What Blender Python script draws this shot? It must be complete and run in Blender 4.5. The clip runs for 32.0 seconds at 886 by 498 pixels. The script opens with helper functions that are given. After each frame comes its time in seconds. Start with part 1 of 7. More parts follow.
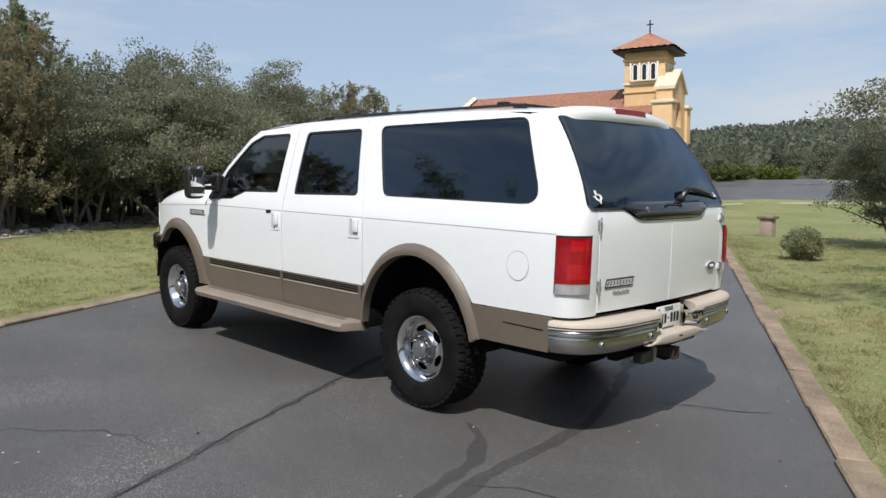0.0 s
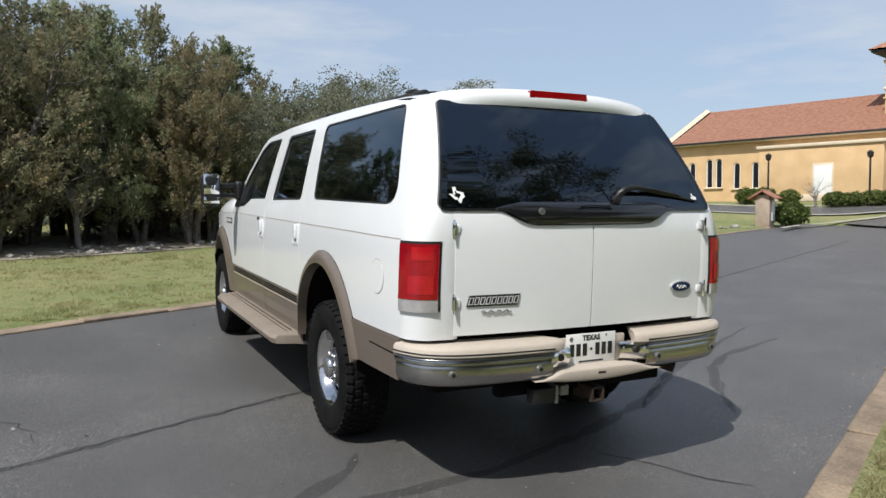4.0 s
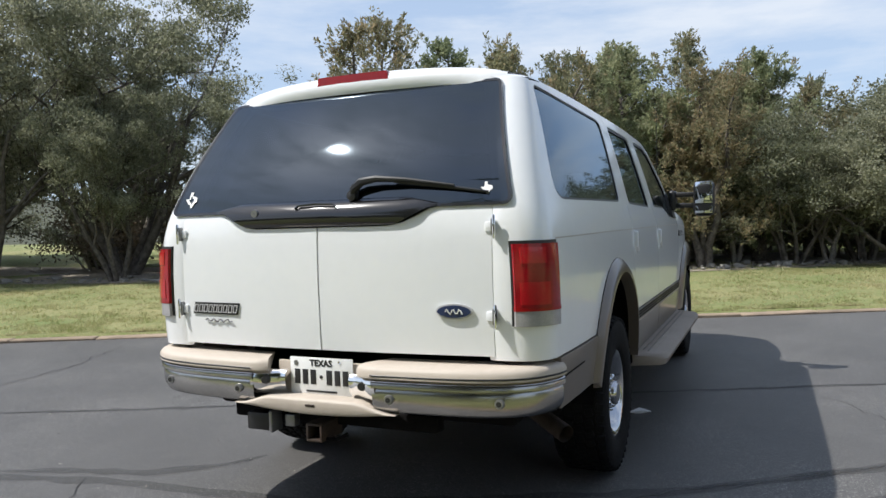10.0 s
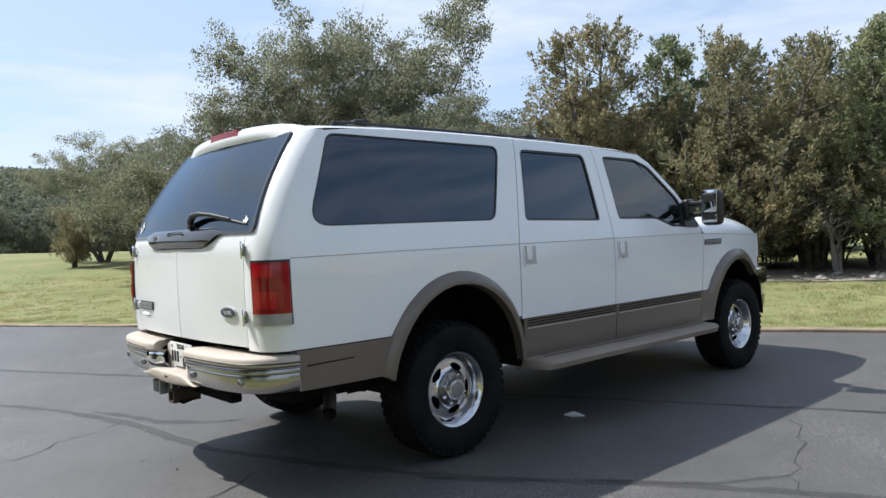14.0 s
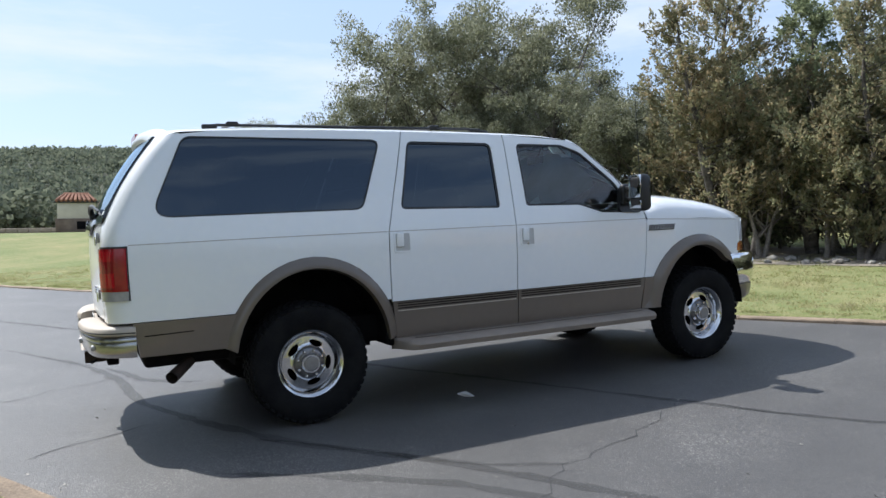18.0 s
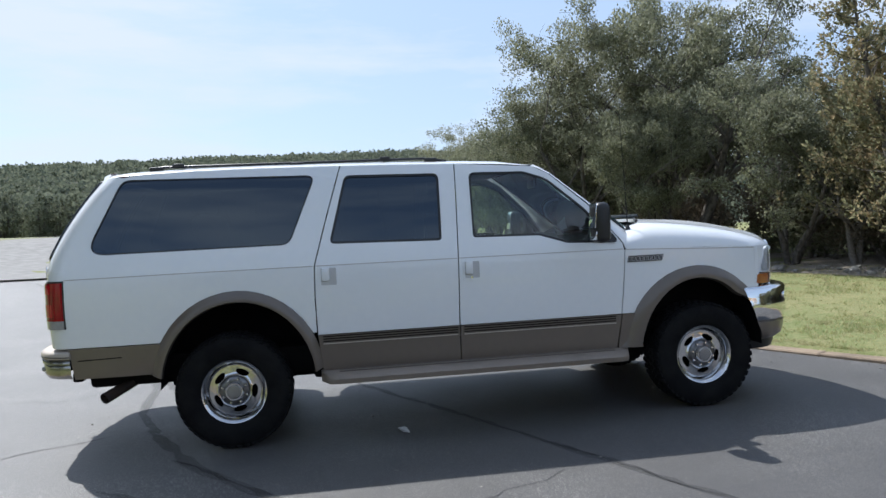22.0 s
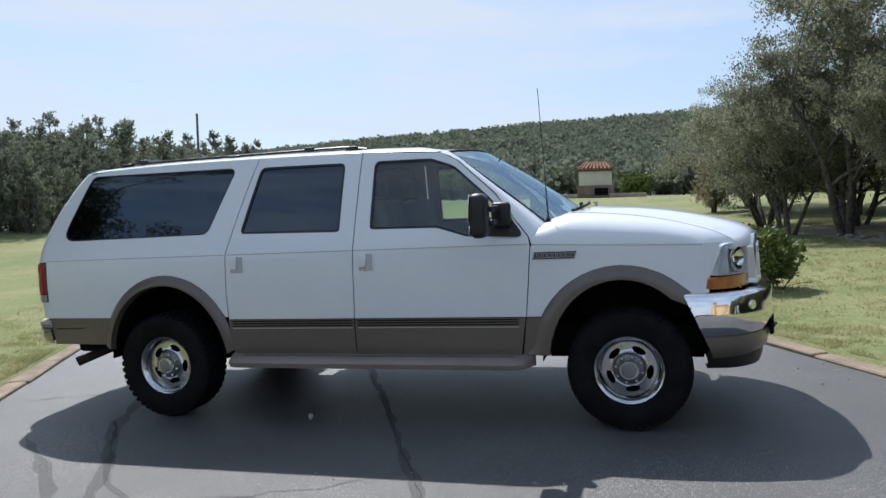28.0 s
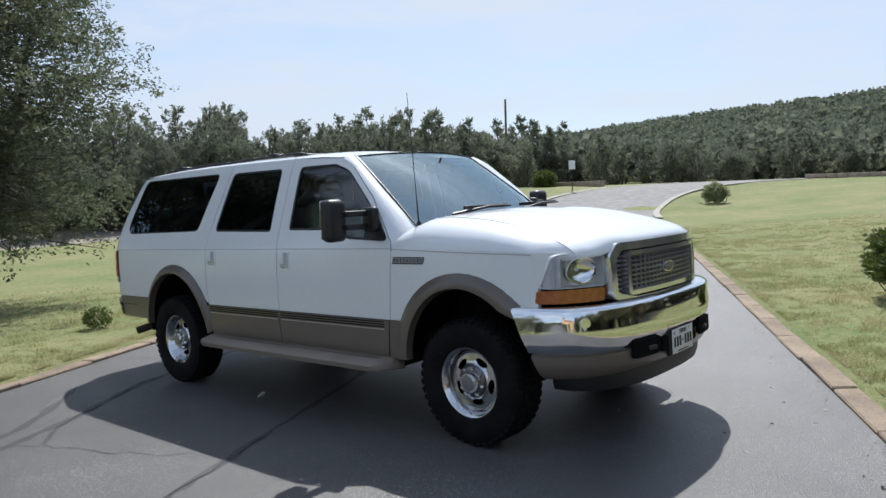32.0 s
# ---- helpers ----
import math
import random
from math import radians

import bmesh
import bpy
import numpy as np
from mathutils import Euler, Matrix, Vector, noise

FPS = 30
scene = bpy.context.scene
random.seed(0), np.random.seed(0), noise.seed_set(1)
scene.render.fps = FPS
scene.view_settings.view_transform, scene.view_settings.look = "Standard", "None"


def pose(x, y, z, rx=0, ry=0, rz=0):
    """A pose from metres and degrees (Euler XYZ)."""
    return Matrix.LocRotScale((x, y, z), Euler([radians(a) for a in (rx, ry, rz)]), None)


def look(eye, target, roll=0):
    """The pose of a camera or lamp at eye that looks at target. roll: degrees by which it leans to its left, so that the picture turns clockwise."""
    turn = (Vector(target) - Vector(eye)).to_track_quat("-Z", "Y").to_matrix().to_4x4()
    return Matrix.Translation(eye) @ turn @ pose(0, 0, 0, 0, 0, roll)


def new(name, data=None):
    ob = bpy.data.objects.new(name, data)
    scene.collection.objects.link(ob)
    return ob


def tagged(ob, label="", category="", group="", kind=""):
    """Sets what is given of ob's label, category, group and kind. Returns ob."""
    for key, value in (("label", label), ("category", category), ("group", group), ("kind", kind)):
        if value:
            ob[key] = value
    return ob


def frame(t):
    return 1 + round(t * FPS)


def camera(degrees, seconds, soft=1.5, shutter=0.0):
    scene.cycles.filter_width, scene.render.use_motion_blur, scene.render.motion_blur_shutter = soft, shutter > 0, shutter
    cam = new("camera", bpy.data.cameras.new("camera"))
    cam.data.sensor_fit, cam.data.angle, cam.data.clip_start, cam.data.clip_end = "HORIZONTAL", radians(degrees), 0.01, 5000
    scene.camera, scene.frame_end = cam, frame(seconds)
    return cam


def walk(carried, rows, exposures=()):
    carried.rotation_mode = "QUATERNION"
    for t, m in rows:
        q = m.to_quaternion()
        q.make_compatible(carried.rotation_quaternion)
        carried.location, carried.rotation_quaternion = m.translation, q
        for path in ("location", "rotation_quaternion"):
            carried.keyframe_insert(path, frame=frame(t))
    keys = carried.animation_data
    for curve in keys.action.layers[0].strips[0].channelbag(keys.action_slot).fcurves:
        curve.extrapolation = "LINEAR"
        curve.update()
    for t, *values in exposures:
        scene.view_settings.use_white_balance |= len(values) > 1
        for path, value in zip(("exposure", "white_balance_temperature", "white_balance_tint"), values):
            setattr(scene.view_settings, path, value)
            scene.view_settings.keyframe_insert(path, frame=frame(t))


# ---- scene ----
EXPOSURE = [(0, 0.66, 6350, 10), (4, 0.72, 6350, 10), (9, 0.98, 6300, 10), (16, 1.18, 6150, 10), (21, 1.08, 5950, 10), (28, 0.88, 5950, 10), (32, 0.88, 6050, 10)]
cam = camera(61.7, 32.0, soft=1.5)
PATH = [
    (0, (-4.279, -3.486, 1.553), (-2.867, -2.085, 1.352), 1.0),
    (0.5, (-4.278, -3.545, 1.567), (-2.887, -2.118, 1.392), 0.85),
    (1, (-4.06, -3.674, 1.58), (-2.726, -2.192, 1.423), 0.64),
    (1.5, (-3.76, -3.705, 1.559), (-2.437, -2.212, 1.413), 0.6),
    (2, (-3.436, -3.709, 1.574), (-2.157, -2.174, 1.493), 0.57),
    (2.5, (-3.081, -3.846, 1.554), (-1.957, -2.195, 1.471), 0.46),
    (3, (-2.833, -4.043, 1.468), (-1.822, -2.323, 1.328), 0.17),
    (3.5, (-2.572, -4.211, 1.474), (-1.619, -2.46, 1.317), 0.35),
    (5.5, (-1.25, -4.17, 1.352), (-0.7, -2.246, 1.245), 0.3),
    (6, (-0.785, -4.239, 1.351), (-0.381, -2.283, 1.257), -0.3),
    (6.5, (-0.489, -4.339, 1.357), (-0.215, -2.36, 1.268), -0.5),
    (7, (-0.29, -4.471, 1.372), (-0.187, -2.475, 1.297), -0.5),
    (7.5, (0.066, -4.547, 1.358), (-0.042, -2.55, 1.305), -0.7),
    (8, (0.372, -4.459, 1.314), (0.128, -2.475, 1.261), -0.9),
    (8.5, (0.722, -4.272, 1.298), (0.358, -2.306, 1.262), -1.1),
    (9, (1.057, -4.103, 1.304), (0.517, -2.177, 1.27), -1.4),
    (9.5, (1.37, -4.021, 1.253), (0.688, -2.141, 1.21), -1.5),
    (10, (1.712, -3.842, 1.302), (0.905, -2.014, 1.233), -1.6),
    (10.5, (2.015, -3.75, 1.282), (1.093, -1.977, 1.203), -1.7),
    (11, (2.354, -3.571, 1.305), (1.312, -1.866, 1.226), -1.9),
    (11.5, (2.692, -3.454, 1.293), (1.54, -1.82, 1.231), -2.1),
    (12, (3.003, -3.331, 1.311), (1.792, -1.74, 1.262), -2.2),
    (12.5, (3.352, -3.2, 1.337), (2.051, -1.682, 1.29), -2.3),
    (13, (3.658, -3.143, 1.308), (2.273, -1.7, 1.268), -2.3),
    (13.5, (3.934, -3.058, 1.321), (2.489, -1.676, 1.271), -2.3),
    (15.5, (4.963, -2.393, 1.312), (3.346, -1.216, 1.304), -2.5),
    (16, (5.183, -2.196, 1.312), (3.531, -1.069, 1.262), -2.4),
    (16.5, (5.4, -2.076, 1.313), (3.717, -0.996, 1.252), -2.4),
    (17, (5.587, -1.907, 1.337), (3.878, -0.87, 1.284), -2.5),
    (17.5, (5.733, -1.611, 1.327), (3.976, -0.657, 1.265), -2.6),
    (18, (5.682, -1.352, 1.314), (3.894, -0.46, 1.231), -2.5),
    (18.5, (5.613, -1.082, 1.357), (3.79, -0.263, 1.284), -2.7),
    (19, (5.654, -0.769, 1.391), (3.785, -0.059, 1.344), -2.8),
    (19.5, (5.811, -0.556, 1.376), (3.918, 0.087, 1.334), -2.8),
    (20, (6.017, -0.265, 1.417), (4.1, 0.303, 1.383), -2.9),
    (20.5, (6.21, 0.017, 1.437), (4.273, 0.518, 1.426), -2.9),
    (21, (6.381, 0.256, 1.425), (4.431, 0.699, 1.391), -2.9),
    (21.5, (6.37, 0.52, 1.458), (4.406, 0.895, 1.406), -2.8),
    (22, (6.232, 0.688, 1.478), (4.257, 0.995, 1.415), -2.8),
    (22.5, (5.993, 0.8, 1.524), (4.009, 1.051, 1.499), -2.8),
    (23, (5.842, 0.951, 1.542), (3.852, 1.149, 1.549), -2.8),
    (23.5, (5.792, 1.177, 1.536), (3.796, 1.306, 1.538), -2.9),
    (24, (5.901, 1.373, 1.503), (3.903, 1.453, 1.484), -2.9),
    (24.5, (5.997, 1.641, 1.513), (3.998, 1.619, 1.471), -3.0),
    (25, (6.04, 2.019, 1.532), (4.044, 1.885, 1.492), -3.1),
    (25.5, (6.076, 2.354, 1.519), (4.086, 2.155, 1.474), -3.1),
    (27.5, (5.9, 3.322, 1.527), (3.944, 2.919, 1.414), -3.0),
    (28, (5.823, 3.673, 1.525), (3.904, 3.121, 1.407), -3.0),
    (28.5, (5.727, 4.06, 1.548), (3.856, 3.366, 1.433), -3.1),
    (29, (5.595, 4.484, 1.572), (3.753, 3.71, 1.491), -3.2),
    (29.5, (5.477, 4.85, 1.531), (3.653, 4.032, 1.462), -3.3),
    (30, (5.271, 5.186, 1.522), (3.477, 4.309, 1.407), -3.3),
    (30.5, (5.051, 5.486, 1.523), (3.318, 4.499, 1.374), -3.3),
    (31, (4.9, 5.79, 1.501), (3.243, 4.681, 1.337), -3.3),
    (31.5, (4.663, 6.095, 1.519), (3.088, 4.873, 1.366), -3.4),
    (32, (4.46, 6.389, 1.526), (2.959, 5.074, 1.401), -3.3),
]
# The drive climbs gently: the rows lie in the vehicle's frame, which is pitched 1.75 degrees.
SLOPE = pose(0, 0, 0, 1.75, 0.3, 0)
walk(cam, [(t, SLOPE @ look(eye, target, roll)) for t, eye, target, roll in PATH], EXPOSURE)

# ---- daylight ----
SUN = Vector((-0.64, -0.42, 1.0)).normalized()
world = bpy.data.worlds.new("world")
scene.world = world
world.use_nodes = True
wt = world.node_tree
wt.nodes.clear()


def wn(kind, **sets):
    n = wt.nodes.new(kind)
    for k, v in sets.items():
        n.inputs[k.replace("_", " ")].default_value = v
    return n


sky = wt.nodes.new("ShaderNodeTexSky")
sky.sky_type = "NISHITA"
sky.sun_disc = False
sky.sun_elevation = math.asin(SUN.z)
sky.sun_rotation = math.atan2(SUN.x, SUN.y)
sky.air_density, sky.dust_density, sky.ozone_density = 1.0, 1.2, 1.6
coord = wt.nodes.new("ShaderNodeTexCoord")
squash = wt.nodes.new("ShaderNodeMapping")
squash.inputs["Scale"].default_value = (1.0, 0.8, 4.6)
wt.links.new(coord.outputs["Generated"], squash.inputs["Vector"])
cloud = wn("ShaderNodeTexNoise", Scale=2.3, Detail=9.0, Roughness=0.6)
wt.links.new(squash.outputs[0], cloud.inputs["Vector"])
split = wt.nodes.new("ShaderNodeSeparateXYZ")
wt.links.new(coord.outputs["Generated"], split.inputs[0])


def ramp(source, low, high, to_low, to_high):
    n = wt.nodes.new("ShaderNodeMapRange")
    for k, v in (("From Min", low), ("From Max", high), ("To Min", to_low), ("To Max", to_high)):
        n.inputs[k].default_value = v
    wt.links.new(source, n.inputs["Value"])
    return n.outputs[0]


def mixed(factor, a, b):
    n = wt.nodes.new("ShaderNodeMix")
    n.data_type = "RGBA"
    for k, v in ((0, factor), (6, a), (7, b)):
        if isinstance(v, (tuple, float)):
            n.inputs[k].default_value = v
        else:
            wt.links.new(v, n.inputs[k])
    return n.outputs[2]


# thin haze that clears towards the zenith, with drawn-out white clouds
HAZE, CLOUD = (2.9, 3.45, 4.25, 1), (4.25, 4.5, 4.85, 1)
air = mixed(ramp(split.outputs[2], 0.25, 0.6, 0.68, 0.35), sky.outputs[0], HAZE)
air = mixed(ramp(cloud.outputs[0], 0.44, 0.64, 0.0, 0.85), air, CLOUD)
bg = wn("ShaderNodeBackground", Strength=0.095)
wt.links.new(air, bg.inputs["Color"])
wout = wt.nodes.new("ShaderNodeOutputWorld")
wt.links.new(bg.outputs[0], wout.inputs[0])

sun = new("sun", bpy.data.lights.new("sun", "SUN"))
sun.data.energy, sun.data.angle, sun.data.color = 2.85, radians(0.6), (1.0, 0.95, 0.87)
sun.matrix_world = look(SUN * 50, (0, 0, 0))

# ---- materials ----
def material(name, a, b=None, scale=6.0, rough=0.6, metal=0.0, bump=0.0, bump_scale=60.0, coat=0.0, spread=0.12, vary=0.0, spec=0.5, detail=6.0, where="Object", fine=0.25):
    """Two tones mixed by coarse and fine noise, uneven roughness and a fine relief. vary: tint from object to object."""
    m = bpy.data.materials.new(name)
    m.use_nodes = True
    nt = m.node_tree
    p = nt.nodes["Principled BSDF"]
    p.inputs["Roughness"].default_value, p.inputs["Metallic"].default_value = rough, metal
    p.inputs["Coat Weight"].default_value, p.inputs["Coat Roughness"].default_value = coat, 0.03
    p.inputs["Specular IOR Level"].default_value = spec
    b = b or tuple(min(1, v * 1.15) for v in a)
    tc = nt.nodes.new("ShaderNodeTexCoord")
    n1, n2 = nt.nodes.new("ShaderNodeTexNoise"), nt.nodes.new("ShaderNodeTexNoise")
    for n, s in ((n1, scale), (n2, scale * 13)):
        n.inputs["Scale"].default_value, n.inputs["Detail"].default_value = s, detail
        nt.links.new(tc.outputs[where], n.inputs["Vector"])
    both = nt.nodes.new("ShaderNodeMix")
    both.inputs[0].default_value = fine
    nt.links.new(n1.outputs[0], both.inputs[2])
    nt.links.new(n2.outputs[0], both.inputs[3])
    rng = nt.nodes.new("ShaderNodeMapRange")
    rng.inputs[1].default_value, rng.inputs[2].default_value = 0.5 - spread, 0.5 + spread
    nt.links.new(both.outputs[0], rng.inputs[0])
    mx = nt.nodes.new("ShaderNodeMix")
    mx.data_type = "RGBA"
    mx.inputs[6].default_value, mx.inputs[7].default_value = (*a, 1), (*b, 1)
    nt.links.new(rng.outputs[0], mx.inputs[0])
    colour = mx.outputs[2]
    if vary:
        info = nt.nodes.new("ShaderNodeObjectInfo")
        hsv = nt.nodes.new("ShaderNodeHueSaturation")
        mr = nt.nodes.new("ShaderNodeMapRange")
        mr.inputs[3].default_value, mr.inputs[4].default_value = 1 - vary, 1 + vary
        nt.links.new(info.outputs["Random"], mr.inputs[0])
        nt.links.new(mr.outputs[0], hsv.inputs["Value"])
        nt.links.new(colour, hsv.inputs["Color"])
        colour = hsv.outputs[0]
    nt.links.new(colour, p.inputs["Base Color"])
    if bump:
        bn = nt.nodes.new("ShaderNodeTexNoise")
        bn.inputs["Scale"].default_value, bn.inputs["Detail"].default_value = bump_scale, 4
        nt.links.new(tc.outputs[where], bn.inputs["Vector"])
        bp = nt.nodes.new("ShaderNodeBump")
        bp.inputs["Strength"].default_value, bp.inputs["Distance"].default_value = min(1, bump), 0.01
        nt.links.new(bn.outputs[0], bp.inputs["Height"])
        nt.links.new(bp.outputs[0], p.inputs["Normal"])
    return m


def leafy(name, tones, through_light=0.35, sheen=0.5):
    """Leaves: tone from leaf to leaf and from tree to tree, with some light coming through."""
    m = bpy.data.materials.new(name)
    m.use_nodes = True
    nt = m.node_tree
    nt.nodes.clear()
    geo, info = nt.nodes.new("ShaderNodeNewGeometry"), nt.nodes.new("ShaderNodeObjectInfo")
    tc = nt.nodes.new("ShaderNodeTexCoord")
    noise_ = nt.nodes.new("ShaderNodeTexNoise")
    noise_.inputs["Scale"].default_value, noise_.inputs["Detail"].default_value = 1.5, 4
    nt.links.new(tc.outputs["Object"], noise_.inputs["Vector"])
    add = nt.nodes.new("ShaderNodeMath")
    add.operation = "MULTIPLY_ADD"
    nt.links.new(geo.outputs["Random Per Island"], add.inputs[0])
    add.inputs[1].default_value = 0.55
    nt.links.new(noise_.outputs[0], add.inputs[2])
    sub = nt.nodes.new("ShaderNodeMath")
    sub.operation = "MULTIPLY_ADD"
    nt.links.new(info.outputs["Random"], sub.inputs[0])
    sub.inputs[1].default_value = 0.3
    nt.links.new(add.outputs[0], sub.inputs[2])
    rng = nt.nodes.new("ShaderNodeMapRange")
    rng.inputs[1].default_value, rng.inputs[2].default_value = 0.45, 1.25
    nt.links.new(sub.outputs[0], rng.inputs[0])
    ramp_ = nt.nodes.new("ShaderNodeValToRGB")
    el = ramp_.color_ramp.elements
    while len(el) < len(tones):
        el.new(0.5)
    for i, c in enumerate(tones):
        el[i].position, el[i].color = i / (len(tones) - 1), (*c, 1)
    nt.links.new(rng.outputs[0], ramp_.inputs[0])
    p = nt.nodes.new("ShaderNodeBsdfPrincipled")
    p.inputs["Roughness"].default_value = sheen
    p.inputs["Specular IOR Level"].default_value = 0.35
    nt.links.new(ramp_.outputs[0], p.inputs["Base Color"])
    tr = nt.nodes.new("ShaderNodeBsdfTranslucent")
    nt.links.new(ramp_.outputs[0], tr.inputs[0])
    mix = nt.nodes.new("ShaderNodeMixShader")
    mix.inputs[0].default_value = through_light
    nt.links.new(p.outputs[0], mix.inputs[1])
    nt.links.new(tr.outputs[0], mix.inputs[2])
    out = nt.nodes.new("ShaderNodeOutputMaterial")
    nt.links.new(mix.outputs[0], out.inputs[0])
    return m


def ground_material(name, tones, scales, bump, bump_scale, rough=0.95, spec=0.3):
    """Lawn or asphalt in world metres: three tones at two scales, with relief."""
    m = bpy.data.materials.new(name)
    m.use_nodes = True
    nt = m.node_tree
    p = nt.nodes["Principled BSDF"]
    p.inputs["Roughness"].default_value = rough
    p.inputs["Specular IOR Level"].default_value = spec
    geo = nt.nodes.new("ShaderNodeNewGeometry")
    out = None
    for i, s in enumerate(scales):
        n = nt.nodes.new("ShaderNodeTexNoise")
        n.inputs["Scale"].default_value, n.inputs["Detail"].default_value = s, 8
        n.inputs["Roughness"].default_value = 0.62
        nt.links.new(geo.outputs["Position"], n.inputs["Vector"])
        rng = nt.nodes.new("ShaderNodeMapRange")
        rng.inputs[1].default_value, rng.inputs[2].default_value = 0.36, 0.64
        nt.links.new(n.outputs[0], rng.inputs[0])
        mx = nt.nodes.new("ShaderNodeMix")
        mx.data_type = "RGBA"
        nt.links.new(rng.outputs[0], mx.inputs[0])
        if out is None:
            mx.inputs[6].default_value, mx.inputs[7].default_value = (*tones[0], 1), (*tones[1], 1)
        else:
            nt.links.new(out, mx.inputs[6])
            mx.inputs[7].default_value = (*tones[i + 1], 1)
            half = nt.nodes.new("ShaderNodeMath")
            half.operation = "MULTIPLY"
            half.inputs[1].default_value = 0.55
            nt.links.new(rng.outputs[0], half.inputs[0])
            nt.links.new(half.outputs[0], mx.inputs[0])
        out = mx.outputs[2]
    nt.links.new(out, p.inputs["Base Color"])
    bn = nt.nodes.new("ShaderNodeTexNoise")
    bn.inputs["Scale"].default_value, bn.inputs["Detail"].default_value = bump_scale, 3
    nt.links.new(geo.outputs["Position"], bn.inputs["Vector"])
    bp = nt.nodes.new("ShaderNodeBump")
    bp.inputs["Strength"].default_value, bp.inputs["Distance"].default_value = bump, 0.02
    nt.links.new(bn.outputs[0], bp.inputs["Height"])
    nt.links.new(bp.outputs[0], p.inputs["Normal"])
    return m


def glassy(name, tint, rough=0.0, index=1.9, sheen=(1.0, 1.0, 1.0)):
    m = bpy.data.materials.new(name)
    m.use_nodes = True
    nt = m.node_tree
    nt.nodes.clear()
    tr, gl = nt.nodes.new("ShaderNodeBsdfTransparent"), nt.nodes.new("ShaderNodeBsdfGlossy")
    tr.inputs[0].default_value = (*tint, 1)
    gl.inputs["Roughness"].default_value = rough
    gl.inputs["Color"].default_value = (*sheen, 1)
    fr = nt.nodes.new("ShaderNodeFresnel")
    fr.inputs[0].default_value = index
    mix = nt.nodes.new("ShaderNodeMixShader")
    nt.links.new(fr.outputs[0], mix.inputs[0])
    nt.links.new(tr.outputs[0], mix.inputs[1])
    nt.links.new(gl.outputs[0], mix.inputs[2])
    out = nt.nodes.new("ShaderNodeOutputMaterial")
    nt.links.new(mix.outputs[0], out.inputs[0])
    return m


def film(name, tone, cover):
    """A thin stain that lets the surface below show through."""
    m = material(name, tone, tuple(1.4 * v for v in tone), 5, 0.7)
    nt = m.node_tree
    out = next(n for n in nt.nodes if n.bl_idname == "ShaderNodeOutputMaterial")
    mix, clear = nt.nodes.new("ShaderNodeMixShader"), nt.nodes.new("ShaderNodeBsdfTransparent")
    mix.inputs[0].default_value = cover
    nt.links.new(clear.outputs[0], mix.inputs[1])
    nt.links.new(nt.nodes["Principled BSDF"].outputs[0], mix.inputs[2])
    nt.links.new(mix.outputs[0], out.inputs[0])
    return m


LAWN = ground_material("lawn", [(0.118, 0.172, 0.044), (0.33, 0.285, 0.138), (0.118, 0.185, 0.046), (0.40, 0.345, 0.19), (0.09, 0.125, 0.04)], [0.32, 1.9, 11, 42], 1.0, 45)



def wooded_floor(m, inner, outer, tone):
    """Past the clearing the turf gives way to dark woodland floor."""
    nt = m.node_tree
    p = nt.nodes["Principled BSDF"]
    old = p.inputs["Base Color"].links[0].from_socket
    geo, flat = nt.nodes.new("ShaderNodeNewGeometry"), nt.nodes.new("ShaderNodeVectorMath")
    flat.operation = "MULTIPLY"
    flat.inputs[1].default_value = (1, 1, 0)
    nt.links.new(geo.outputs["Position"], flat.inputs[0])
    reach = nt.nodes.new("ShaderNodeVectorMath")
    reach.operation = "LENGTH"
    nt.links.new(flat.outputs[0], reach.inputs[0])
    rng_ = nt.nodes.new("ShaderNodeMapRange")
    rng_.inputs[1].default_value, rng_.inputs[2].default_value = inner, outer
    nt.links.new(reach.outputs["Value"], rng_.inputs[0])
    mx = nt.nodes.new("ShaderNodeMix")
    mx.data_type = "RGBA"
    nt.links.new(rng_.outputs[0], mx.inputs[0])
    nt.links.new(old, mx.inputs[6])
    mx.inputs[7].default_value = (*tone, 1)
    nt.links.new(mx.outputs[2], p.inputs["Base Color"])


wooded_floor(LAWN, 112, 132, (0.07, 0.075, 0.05))


